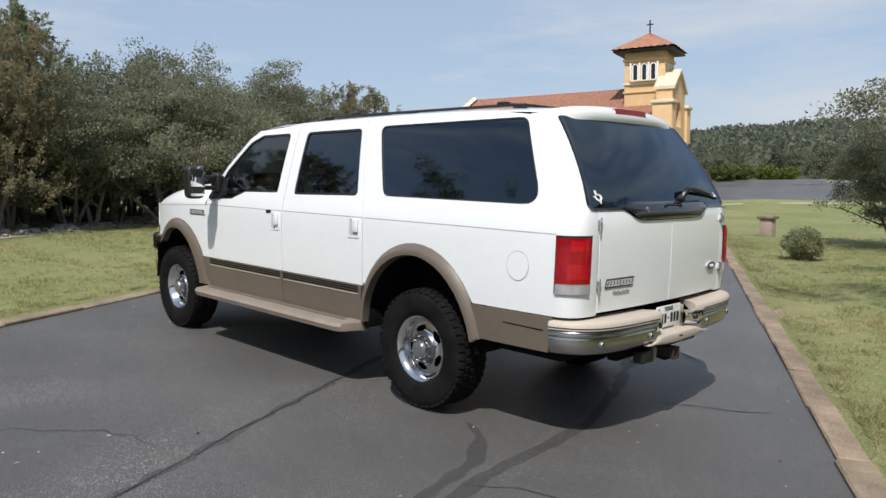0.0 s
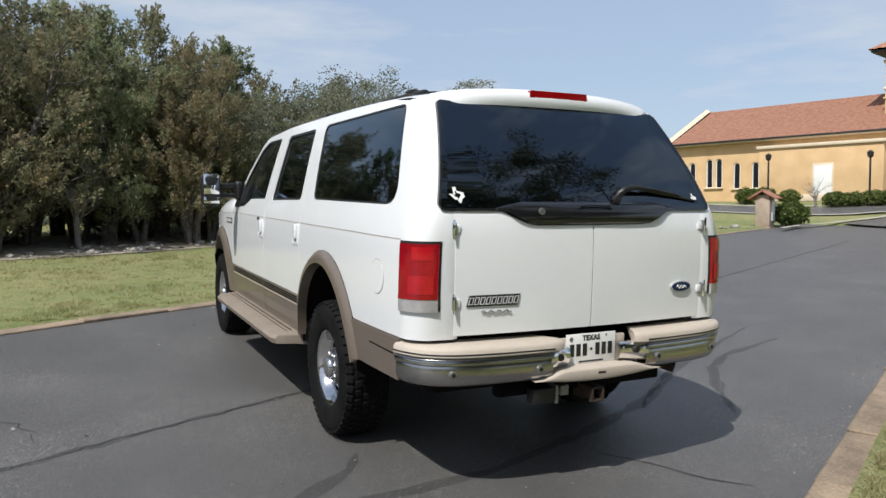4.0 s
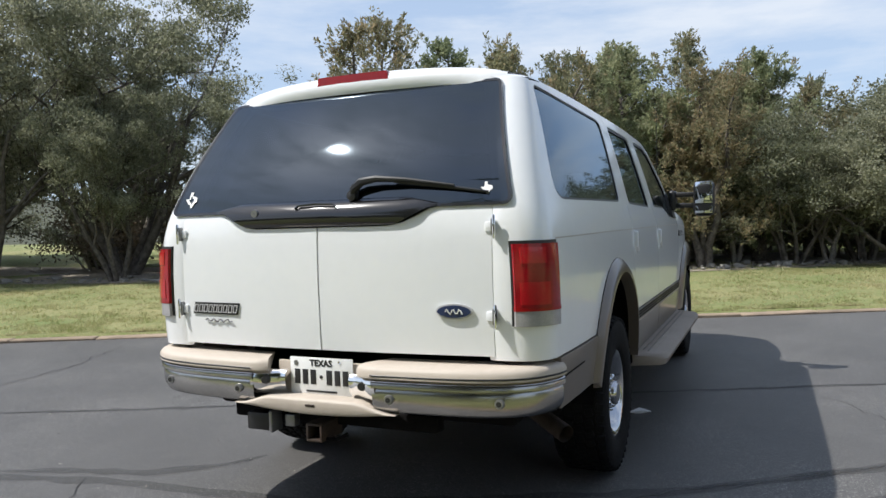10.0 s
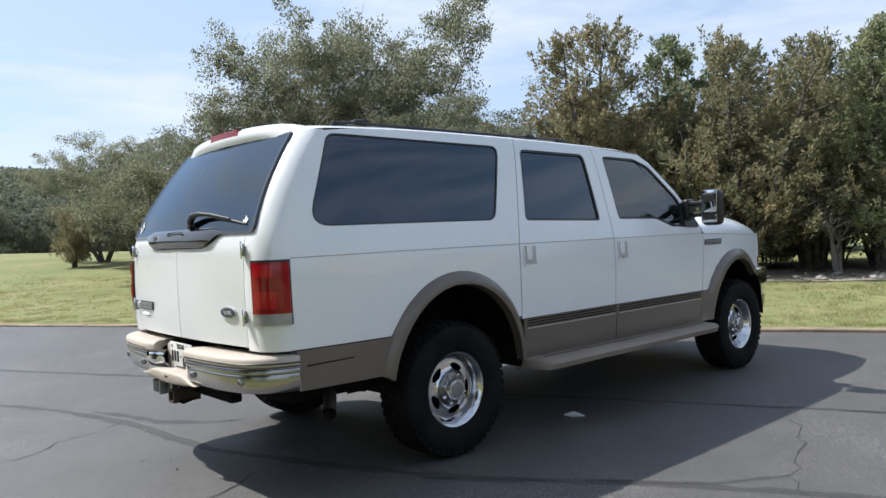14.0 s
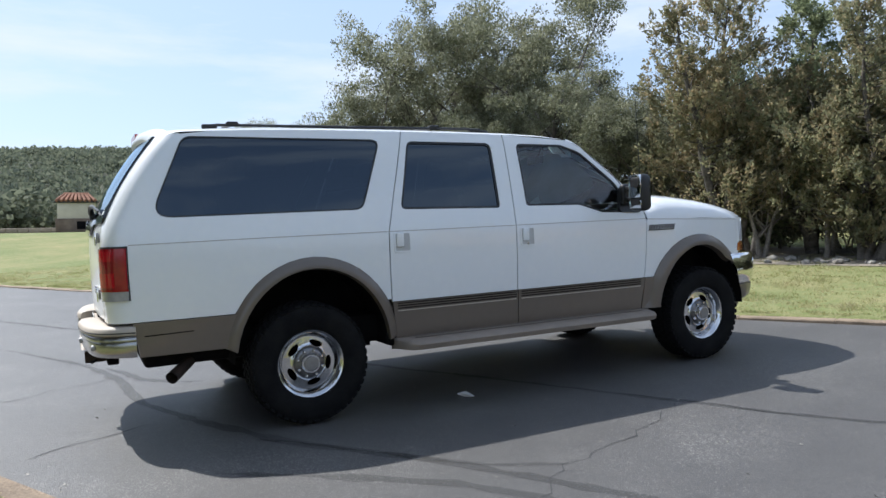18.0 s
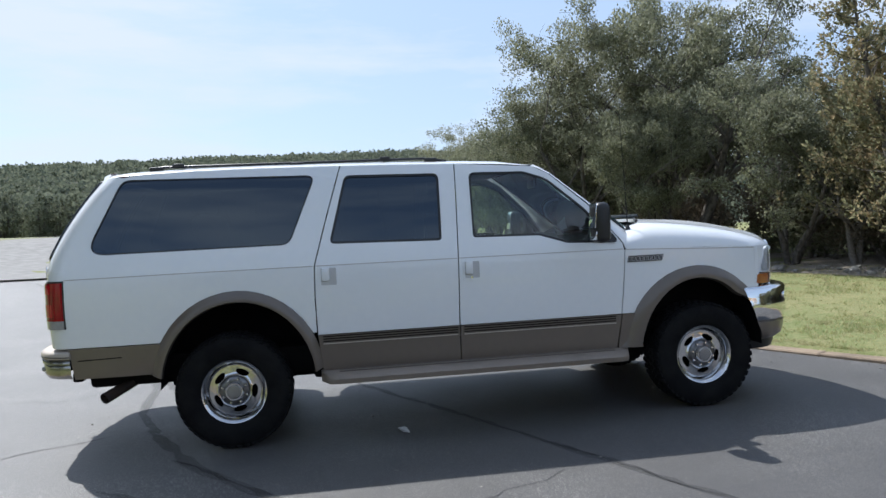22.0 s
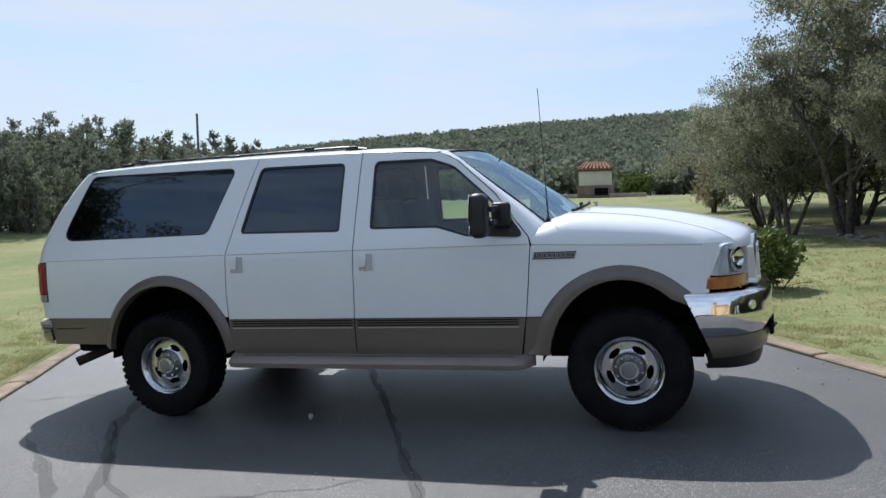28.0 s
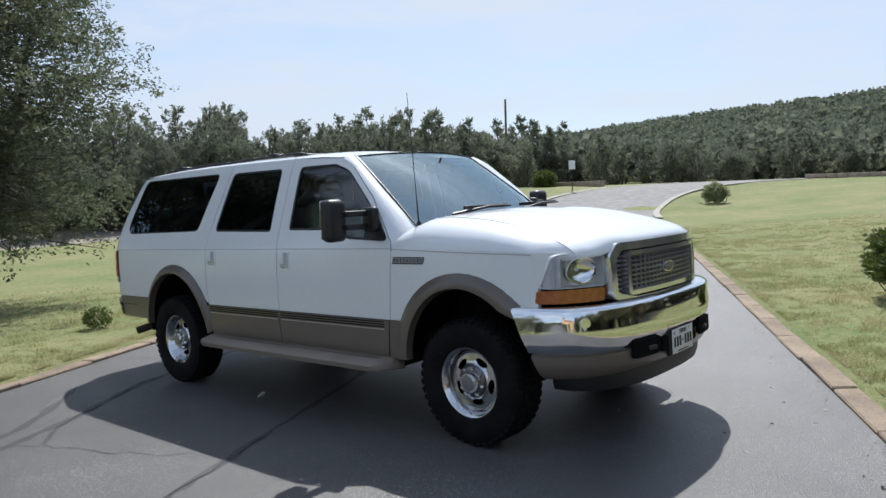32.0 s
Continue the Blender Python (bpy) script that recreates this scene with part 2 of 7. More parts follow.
def speckled(m, scale, size, tone, patch):
    """Pale stones set in the surface, thicker in some places than in others."""
    nt = m.node_tree
    p = nt.nodes["Principled BSDF"]
    old = p.inputs["Base Color"].links[0].from_socket
    geo = nt.nodes.new("ShaderNodeNewGeometry")
    cells = nt.nodes.new("ShaderNodeTexVoronoi")
    cells.inputs["Scale"].default_value = scale
    wide = nt.nodes.new("ShaderNodeTexNoise")
    wide.inputs["Scale"].default_value, wide.inputs["Detail"].default_value = patch, 5
    for n in (cells, wide):
        nt.links.new(geo.outputs["Position"], n.inputs["Vector"])
    reach = nt.nodes.new("ShaderNodeMapRange")
    for k, v in ((1, 0.40), (2, 0.66), (3, size * 0.6), (4, size * 1.35)):
        reach.inputs[k].default_value = v
    nt.links.new(wide.outputs[0], reach.inputs[0])
    grain = nt.nodes.new("ShaderNodeSeparateColor")
    nt.links.new(cells.outputs["Color"], grain.inputs[0])
    limit = nt.nodes.new("ShaderNodeMath")
    limit.operation = "MULTIPLY"
    nt.links.new(reach.outputs[0], limit.inputs[0])
    nt.links.new(grain.outputs[0], limit.inputs[1])
    less = nt.nodes.new("ShaderNodeMath")
    less.operation = "LESS_THAN"
    nt.links.new(cells.outputs["Distance"], less.inputs[0])
    nt.links.new(limit.outputs[0], less.inputs[1])
    mx = nt.nodes.new("ShaderNodeMix")
    mx.data_type = "RGBA"
    nt.links.new(less.outputs[0], mx.inputs[0])
    nt.links.new(old, mx.inputs[6])
    mx.inputs[7].default_value = (*tone, 1)
    nt.links.new(mx.outputs[2], p.inputs["Base Color"])
    return m


ASPHALT = ground_material("asphalt", [(0.052, 0.051, 0.052), (0.074, 0.073, 0.073), (0.102, 0.099, 0.096), (0.040, 0.040, 0.041), (0.155, 0.150, 0.142)], [0.45, 2.4, 34, 150], 0.35, 160, 0.48, 0.5)
speckled(ASPHALT, 105, 0.40, (0.27, 0.262, 0.245), 0.85)
TAR = material("tar", (0.024, 0.024, 0.026), (0.042, 0.042, 0.044), 8, 0.7)
WORN = material("worn_asphalt", (0.075, 0.075, 0.077), (0.05, 0.05, 0.052), 14, 0.85, bump=0.4, bump_scale=90)
STONE = material("kerb_stone", (0.15, 0.115, 0.085), (0.34, 0.26, 0.18), 5, 0.9, bump=0.9, bump_scale=55, vary=0.12, spread=0.16, fine=0.45)
ROCK = material("rock", (0.22, 0.205, 0.18), (0.40, 0.38, 0.34), 4, 0.9, bump=0.6, bump_scale=20, vary=0.2)
LITTER = ground_material("leaf_litter", [(0.20, 0.165, 0.125), (0.34, 0.295, 0.235), (0.15, 0.13, 0.10), (0.42, 0.39, 0.34)], [1.4, 9, 40], 1.0, 20)
BARK = material("bark", (0.055, 0.047, 0.04), (0.16, 0.14, 0.12), 7, 0.95, bump=1.0, bump_scale=26)
TWIG = material("twig", (0.16, 0.14, 0.125), (0.30, 0.27, 0.24), 9, 0.9)
OAK = leafy("oak_leaves", [(0.09, 0.10, 0.064), (0.16, 0.172, 0.105), (0.235, 0.243, 0.155), (0.34, 0.34, 0.24)], 0.55)
CEDAR = leafy("cedar_leaves", [(0.12, 0.14, 0.085), (0.20, 0.212, 0.125), (0.265, 0.25, 0.145), (0.35, 0.275, 0.165)], 0.6, 0.7)
JUNIPER = leafy("juniper_leaves", [(0.13, 0.16, 0.09), (0.21, 0.245, 0.135), (0.29, 0.315, 0.175), (0.36, 0.36, 0.21)], 0.6, 0.7)
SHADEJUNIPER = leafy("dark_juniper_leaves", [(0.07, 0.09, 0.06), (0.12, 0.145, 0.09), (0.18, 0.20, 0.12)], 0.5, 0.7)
SHRUB = leafy("shrub_leaves", [(0.05, 0.075, 0.016), (0.10, 0.135, 0.03), (0.17, 0.20, 0.055)], 0.3, 0.55)
# Far foliage tones lifted and greyed: distance haze put into the leaf colour.
HAZEDTREE = leafy("hazed_far_leaves", [(0.10, 0.12, 0.085), (0.16, 0.18, 0.125), (0.23, 0.245, 0.175)], 0.45, 0.9)
FARSCRUB = leafy("far_scrub_leaves", [(0.13, 0.115, 0.06), (0.19, 0.165, 0.09), (0.24, 0.22, 0.13)], 0.4, 0.9)
BLADE = leafy("grass_blades", [(0.15, 0.205, 0.062), (0.25, 0.29, 0.10), (0.39, 0.37, 0.185), (0.53, 0.47, 0.285)], 0.5, 0.7)
STUCCO = material("stucco", (0.60, 0.40, 0.21), (0.68, 0.47, 0.26), 1.2, 0.95, bump=0.4, bump_scale=80)
TRIM = material("stucco_trim", (0.62, 0.52, 0.38), (0.70, 0.60, 0.46), 2, 0.9, bump=0.3)
CLAY = material("clay_tile", (0.26, 0.115, 0.07), (0.36, 0.18, 0.115), 4, 0.85, bump=0.3, vary=0.15)
DARKGLASS = material("window_glass", (0.012, 0.014, 0.018), (0.02, 0.022, 0.026), 2, 0.08)
WHITEPAINT = material("white_paint", (0.75, 0.75, 0.73), (0.8, 0.8, 0.78), 3, 0.6)
WOODPOLE = material("pole_wood", (0.12, 0.10, 0.085), (0.2, 0.17, 0.14), 5, 0.9, bump=0.4)
DARKMETAL = material("dark_metal", (0.03, 0.03, 0.032), (0.06, 0.06, 0.06), 8, 0.5, 0.6)


# ---- building helpers ----
def mesh_of(bm, smooth=True, angle=40):
    me = bpy.data.meshes.new("mesh")
    bm.normal_update()
    bm.to_mesh(me)
    bm.free()
    if smooth:
        me.shade_smooth()
        me.set_sharp_from_angle(angle=radians(angle))
    return me


def part(name, bm, mat, parent=None, label="", m=None, smooth=True, angle=40):
    """Links a bmesh (or a mesh) as one object under a thing."""
    me = mesh_of(bm, smooth, angle) if isinstance(bm, bmesh.types.BMesh) else bm
    if mat is not None and not me.materials:
        me.materials.append(mat)
    ob = new(name, me)
    if m is not None:
        ob.matrix_basis = m
    ob.parent = parent
    if label:
        tagged(ob, label)
    return ob


def thing(name, label, category, m=None, group="", kind="", data=None):
    ob = new(name, data)
    if m is not None:
        ob.matrix_basis = m
    return tagged(ob, label, category, group, kind)


def box(sx, sy, sz, at=(0, 0, 0), bevel=0.0, bm=None, rot=None, seg=2):
    """A bevelled block, centred on at."""
    own = bmesh.new()
    bmesh.ops.create_cube(own, size=1)
    bmesh.ops.scale(own, vec=(sx, sy, sz), verts=own.verts)
    if bevel:
        bmesh.ops.bevel(own, geom=own.edges[:], offset=bevel, segments=seg, affect="EDGES", profile=0.5)
    own.transform(Matrix.Translation(at) @ (rot if rot is not None else Matrix()))
    if bm is None:
        return own
    return merge(bm, own)


def merge(bm, other):
    tmp = bpy.data.meshes.new("tmp")
    other.to_mesh(tmp)
    other.free()
    bm.from_mesh(tmp)
    bpy.data.meshes.remove(tmp)
    return bm


def lathe(profile, n=32, axis="x", bm=None, close=False):
    """Turns (r, h) pairs round the axis."""
    bm = bm or bmesh.new()
    rings = []
    for r, h in profile:
        ring = []
        for i in range(n):
            a = 2 * math.pi * i / n
            c, s = r * math.cos(a), r * math.sin(a)
            ring.append(bm.verts.new({"x": (h, c, s), "y": (c, h, s), "z": (c, s, h)}[axis]))
        rings.append(ring)
    for a, b in zip(rings, rings[1:]):
        for i in range(n):
            bm.faces.new((a[i], a[(i + 1) % n], b[(i + 1) % n], b[i]))
    if close:
        for ring in (rings[0], rings[-1]):
            bm.faces.new(ring)
    bmesh.ops.recalc_face_normals(bm, faces=bm.faces[:])
    return bm


def tube(points, radii, n=8, bm=None, caps=True):
    """A tapered tube along points."""
    bm = bm or bmesh.new()
    pts = [Vector(p) for p in points]
    rings = []
    up = Vector((0.13, 0.31, 0.94))
    for i, p in enumerate(pts):
        d = (pts[min(i + 1, len(pts) - 1)] - pts[max(i - 1, 0)]).normalized()
        a = d.cross(up)
        a = a.normalized() if a.length > 1e-3 else d.orthogonal().normalized()
        b = d.cross(a)
        r = radii[i] if hasattr(radii, "__len__") else radii
        rings.append([bm.verts.new(p + r * (math.cos(2 * math.pi * k / n) * a + math.sin(2 * math.pi * k / n) * b)) for k in range(n)])
    for a, b in zip(rings, rings[1:]):
        for k in range(n):
            bm.faces.new((a[k], b[k], b[(k + 1) % n], a[(k + 1) % n]))
    if caps:
        bm.faces.new(rings[0])
        bm.faces.new(rings[-1][::-1])
    return bm


def raw(verts, faces_per=4):
    """A mesh from rows of vertices, a face for each faces_per of them."""
    verts = np.asarray(verts, float).reshape(-1, 3)
    n = len(verts) // faces_per
    me = bpy.data.meshes.new("mesh")
    me.vertices.add(len(verts))
    me.vertices.foreach_set("co", verts.ravel())
    me.loops.add(len(verts))
    me.loops.foreach_set("vertex_index", np.arange(len(verts), dtype=np.int32))
    me.polygons.add(n)
    me.polygons.foreach_set("loop_start", np.arange(0, len(verts), faces_per, dtype=np.int32))
    me.update(calc_edges=True)
    return me


def interp(x, table):
    xs, ys = zip(*table)
    return float(np.interp(x, xs, ys))


def smooth(a, b, x):
    t = min(1.0, max(0.0, (x - a) / (b - a)))
    return t * t * (3 - 2 * t)

# ---- ground ----
ROAD_A = radians(27.1)
RD, RN = Vector((math.cos(ROAD_A), math.sin(ROAD_A), 0)), Vector((-math.sin(ROAD_A), math.cos(ROAD_A), 0))
RC, HALF = Vector((0, 1.68, 0)), 3.54


def hill(az):
    """Rise of the far hills, in metres, by compass angle (degrees anticlockwise from +y)."""
    return interp(az, [(-180, 16), (-140, 14), (-100, 24), (-72, 27), (-58, 22), (-40, 7), (0, 6), (40, 14), (66, 37), (85, 41), (100, 37), (112, 31), (120, 25), (135, 15), (180, 13)])


def G(x, y):
    """Height of the ground."""
    r = math.hypot(x, y)
    east = smooth(0, 12, x)
    s = smooth(12 + 22 * east, 50 - 3 * east, r)
    z = (1 - s) * (-0.0052 * x + 0.0305 * y) + s * 1.7
    z -= 0.8 * math.exp(-((x + 34) ** 2 + (y + 11) ** 2) / 160)
    if r > 60:
        az = math.degrees(math.atan2(-x, y))
        z += hill(az) * smooth(110, 420, r) + 0.35 * smooth(60, 110, r)
    return z


def on(x, y, lift=0.0):
    return Vector((x, y, G(x, y) + lift))


def road_xy(s, n):
    p = RC + float(s) * RD + float(n) * RN
    return p.x, p.y


def spaced(lines, fine, grow, far):
    out = list(lines)
    step, v = fine, lines[-1]
    while v < far:
        v += step
        out.append(v)
        step *= grow
    neg, step, v = [], fine, lines[0]
    while v > -far:
        v -= step
        neg.append(v)
        step *= grow
    return neg[::-1] + out


def ground_sheet():
    ns = spaced([-3.72, -3.66, -1.8, 0, 1.8, 3.66, 3.72], 0.7, 1.14, 4200)
    ss = spaced([-1.0, 0.0, 1.0], 1.0, 1.12, 4200)
    bm = bmesh.new()
    grid = []
    for s in ss:
        row = []
        for n in ns:
            x, y = road_xy(s, n)
            r = math.hypot(x, y)
            z = G(x, y) + (0.05 if r < 60 else 0)
            if abs(n) < 3.7 and -27 < s < 38:
                z -= 0.13
            elif r < 60:
                z += 0.03 * noise.noise((x * 0.35, y * 0.35, 0))
            row.append(bm.verts.new((x, y, z)))
        grid.append(row)
    for a, b in zip(grid, grid[1:]):
        for i in range(len(ns) - 1):
            bm.faces.new((a[i], b[i], b[i + 1], a[i + 1]))
    return bm


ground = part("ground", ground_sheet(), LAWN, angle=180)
tagged(ground, "patchy green and straw-coloured lawn rising to wooded hills", "ground", kind="structure")


def ribbon(centres, half, lift, mat, name, label, step=1.0):
    """A paved strip draped on the ground along a line."""
    pts = [Vector((*c, 0)) for c in centres]
    fine = []
    for i in range(len(pts) - 1):
        p0, p1, p2, p3 = pts[max(i - 1, 0)], pts[i], pts[i + 1], pts[min(i + 2, len(pts) - 1)]
        k = max(2, int((p2 - p1).length / step))
        for j in range(k):
            t = j / k
            fine.append(0.5 * ((2 * p1) + (p2 - p0) * t + (2 * p0 - 5 * p1 + 4 * p2 - p3) * t * t + (3 * p1 - p0 - 3 * p2 + p3) * t ** 3))
    fine.append(pts[-1])
    bm = bmesh.new()
    rows = []
    for i, p in enumerate(fine):
        d = (fine[min(i + 1, len(fine) - 1)] - fine[max(i - 1, 0)]).normalized()
        nrm = Vector((-d.y, d.x, 0))
        rows.append([bm.verts.new(on(*(p + nrm * half * k / 4).xy, lift)) for k in range(-4, 5)])
    for a, b in zip(rows, rows[1:]):
        for k in range(8):
            bm.faces.new((a[k], b[k], b[k + 1], a[k + 1]))
    ob = part(name, bm, mat, angle=180)
    return tagged(ob, label, "road", kind="structure"), fine


STRAIGHT = [road_xy(s, 0) for s in (-27, -18, -9, 0, 9, 18, 26, 33, 40)]
road, _ = ribbon(STRAIGHT, HALF, 0.0, ASPHALT, "road", "dark grey asphalt drive with tar-sealed cracks", 0.9)
WEST = [road_xy(-26.5, 0), road_xy(-32, -0.2), (-34.0, -15.2), (-42, -16.6), (-53, -14.6), (-64, -8.5), (-73, 3), (-83, 20)]
PALE = material("pale_asphalt", (0.19, 0.183, 0.172), (0.27, 0.26, 0.243), 2.0, 0.9, bump=0.3)
west_road, west_line = ribbon(WEST, HALF, 0.075, PALE, "road_bend", "pale asphalt road bending away past the lawn", 1.2)
forecourt, _ = ribbon([(30.0, 15.9), (33.2, 15.75), (36.2, 15.6), (38.6, 13.9), (40.1, 10.0), (41.5, 5.0), (43.6, -4), (46, -14)], 2.9, 0.10, ASPHALT, "forecourt", "dark asphalt forecourt before the church", 1.0)
lane, _ = ribbon([(43.0, 11.5), (41.2, 16.0), (38.6, 19.4), (35.6, 20.9), (33.0, 22.3), (31.0, 25.6), (28.2, 33), (24.8, 42)], 1.45, 0.115, ASPHALT, "side_lane", "asphalt lane along the church wall", 1.0)

# ---- plants ----
rng = np.random.default_rng(7)


def leaf_quads(centres, dirs, length, width, fold=0.3):
    """Pointed leaves at centres, each along its direction."""
    n = len(centres)
    side = np.cross(dirs, rng.normal(size=(n, 3)))
    side /= np.linalg.norm(side, axis=1, keepdims=True) + 1e-9
    ln = length * rng.uniform(0.6, 1.3, (n, 1))
    wd = width * rng.uniform(0.7, 1.3, (n, 1))
    tip, mid = centres + dirs * ln, centres + dirs * ln * 0.45
    q = np.stack([centres, mid + side * wd, tip, mid - side * wd], 1)
    return q


def branchy(seed, H, spread, stems, depth=3, lean=0.35, droop=0.0):
    """A skeleton: lists of (points, radii) and the twig tips."""
    r = random.Random(seed)
    limbs, tips = [], []

    def grow(p, d, length, rad, level):
        pts, rads = [p.copy()], [rad]
        n = 5
        for i in range(n):
            d = (d + Vector((r.gauss(0, 0.16), r.gauss(0, 0.16), r.gauss(0.03, 0.1) - droop * level * 0.05))).normalized()
            p = p + d * length / n
            pts.append(p.copy())
            rads.append(rad * (1 - 0.6 * (i + 1) / n))
            if level >= depth - 1:
                tips.append((p.copy(), d.copy()))
        limbs.append((pts, rads))
        if level < depth:
            for k in range(r.randint(3, 4) if level else r.randint(4, 5)):
                i = r.randint(2, n)
                a = r.uniform(0, 2 * math.pi)
                out = Vector((math.cos(a), math.sin(a), r.uniform(-0.1, 0.7)))
                grow(pts[i], (d * 0.45 + out * spread).normalized(), length * r.uniform(0.5, 0.75), rads[i] * 0.62, level + 1)

    for k in range(stems):
        a = 2 * math.pi * (k + r.uniform(-0.3, 0.3)) / stems
        grow(Vector((0.12 * math.cos(a), 0.12 * math.sin(a), -0.1)), Vector((lean * math.cos(a), lean * math.sin(a), 1)).normalized(), H * 0.42, 0.035 * H / math.sqrt(stems), 0)
    return limbs, tips


def limb_mesh(limbs, sides=6, least=0.004):
    bm = bmesh.new()
    for pts, rads in limbs:
        if rads[0] > least:
            tube(pts, [max(v, 0.004) for v in rads], sides if rads[0] > 0.04 else 4, bm, False)
    return mesh_of(bm, True, 180)


def fit_height(limbs, tips, H, W=None):
    top = max(p.z for p, _ in tips)
    k = H / top
    for pts, _ in limbs:
        for p in pts:
            p *= k
    for p, _ in tips:
        p *= k


def oak_proto(seed, H, leaves, stems=2, spread=0.9, size=0.085, clump=0.42, bare=0.0, depth=3, droop=0.0, low=0.18, each=120):
    """A crown of separate leaf clumps, lit on top and open below, on crooked limbs."""
    limbs, tips = branchy(seed, H, spread, stems, depth, 0.35, droop)
    fit_height(limbs, tips, H * 0.95)
    c = np.array([p for p, _ in tips])
    keep = rng.random(len(c)) >= bare
    c = c[keep & (c[:, 2] > low * H)]
    m = max(1, min(len(c), leaves // each))
    c = c[rng.permutation(len(c))[:m]]
    pick = rng.integers(0, m, leaves)
    reach = (1.75 * clump * rng.uniform(0.65, 1.45, (m, 1)))[pick]
    u = rng.normal(size=(leaves, 3))
    u /= np.linalg.norm(u, axis=1, keepdims=True)
    u[:, 2] = np.where((u[:, 2] < -0.2) & (rng.random(leaves) < 0.6), -u[:, 2], u[:, 2])
    sub = c[pick] + u * reach * (0.25 + 0.75 * rng.random((leaves, 1)) ** 0.6) * np.array([1, 1, 0.68]) + rng.normal(size=(leaves, 3)) * 0.035
    d = rng.normal(size=(leaves, 3)) * 0.75 + u * 0.6 + np.array([0, 0, 0.1])
    d /= np.linalg.norm(d, axis=1, keepdims=True)
    return limb_mesh(limbs), raw(leaf_quads(sub, d, size, size * 0.34))


def cedar_proto(seed, H, leaves, width, skirt=0.06, heads=3, leaf=0.15, blunt=0.75, droop=0.0, loose=0.14, boughs=46):
    """A juniper: several leading stems, boughs that carry pointed tufts of sprays, gaps between them."""
    r = random.Random(seed)
    limbs, tufts = [], []
    for h in range(heads):
        a = r.uniform(0, 6.28)
        off = 0 if h == 0 else r.uniform(0.18, 0.5) * width
        top = H * (1 if h == 0 else r.uniform(0.6, 0.95))
        base = Vector((0.1 * math.cos(a), 0.1 * math.sin(a), -0.1))
        tip = Vector((off * math.cos(a), off * math.sin(a), top))
        stem = [base.lerp(tip, k / 7) + Vector((r.gauss(0, 0.07), r.gauss(0, 0.07), 0)) for k in range(8)]
        limbs.append((stem, [0.022 * H * (1 - 0.9 * k / 7) for k in range(8)]))
        nb = int(boughs * (1 if h == 0 else 0.7))
        for b in range(nb):
            f = skirt + (0.99 - skirt) * (b + r.random()) / nb
            p0 = base.lerp(tip, f)
            shape = (1 - f) ** blunt * (0.5 + 0.5 * min(1, f / 0.25)) + 0.05
            L = width * 0.5 * shape * r.choice((0.5, 0.75, 0.95, 1.1, 1.35)) * (1 if h == 0 else 0.75)
            az = r.uniform(0, 6.28)
            d = Vector((math.cos(az), math.sin(az), r.uniform(0.1, 0.75) - droop)).normalized()
            p1 = p0 + d * L
            limbs.append(([p0, p0.lerp(p1, 0.5) - Vector((0, 0, 0.06 * L)), p1], [0.018, 0.013, 0.005]))
            for j in range(3 + int(3.2 * L)):
                t = 0.3 + 0.75 * r.random() ** 0.7
                c = p0.lerp(p1, t) + Vector((r.gauss(0, 1), r.gauss(0, 1), r.gauss(0, 1))) * (0.03 + loose * L)
                td = (d * 0.65 + Vector((r.gauss(0, 0.3), r.gauss(0, 0.3), 0.62 - 1.3 * droop + r.gauss(0, 0.25)))).normalized()
                tufts.append((c, td, r.uniform(0.22, 0.55) * (0.75 + 0.05 * H)))
        for j in range(5):
            tufts.append((tip + Vector((r.gauss(0, 0.08), r.gauss(0, 0.08), -0.12 * j)), Vector((r.gauss(0, 0.25), r.gauss(0, 0.25), 1)).normalized(), r.uniform(0.3, 0.55)))
    n = max(6, leaves // len(tufts))
    c = np.repeat(np.array([t[0] for t in tufts]), n, 0)
    d = np.repeat(np.array([t[1] for t in tufts]), n, 0)
    L = np.repeat(np.array([[t[2]] for t in tufts]), n, 0)
    s_ = rng.random((len(c), 1)) ** 0.8
    pos = c + d * L * (s_ - 0.2) + rng.normal(size=c.shape) * L * 0.22 * (1.05 - 0.85 * s_)
    dd = d * 0.75 + rng.normal(size=c.shape) * 0.5
    return limb_mesh(limbs, 7), raw(leaf_quads(pos, dd / np.linalg.norm(dd, axis=1, keepdims=True), leaf, leaf * 0.21))


def shrub_proto(seed, R, leaves, size=0.06, tall=1.0):
    limbs, tips = branchy(seed, R * 1.2, 1.0, 5, 2, 0.9)
    fit_height(limbs, tips, R * 0.95 * tall)
    u = rng.normal(size=(leaves, 3))
    u /= np.linalg.norm(u, axis=1, keepdims=True)
    rad = R * (0.55 + 0.45 * rng.random((leaves, 1)) ** 0.5)
    lump = np.array([[0.82 + 0.3 * noise.noise((v[0] * 2.2 + seed, v[1] * 2.2, v[2] * 2.2))] for v in u])
    c = u * rad * lump * np.array([1, 1, 0.78 * tall]) + np.array([0, 0, R * 0.74 * tall])
    c = c[c[:, 2] > 0.03]
    d = u[: len(c)] * 0.7 + rng.normal(size=(len(c), 3)) * 0.6 + np.array([0, 0, 0.3])
    d /= np.linalg.norm(d, axis=1, keepdims=True)
    return limb_mesh(limbs, 5), raw(leaf_quads(c, d, size, size * 0.36))


def plant(kind, proto, x, y, scale=1.0, turn=0.0, label="", leaves=OAK, wood=BARK, group="", sink=0.0, category="tree", wide=1.0):
    t = thing(kind, label, category, pose(x, y, G(x, y) - sink + 0.04, 0, 0, turn) @ Matrix.Diagonal((scale * wide, scale * wide, scale, 1)), group)
    part("trunk", proto[0], wood, t)
    part("crown", proto[1], leaves, t)
    return t


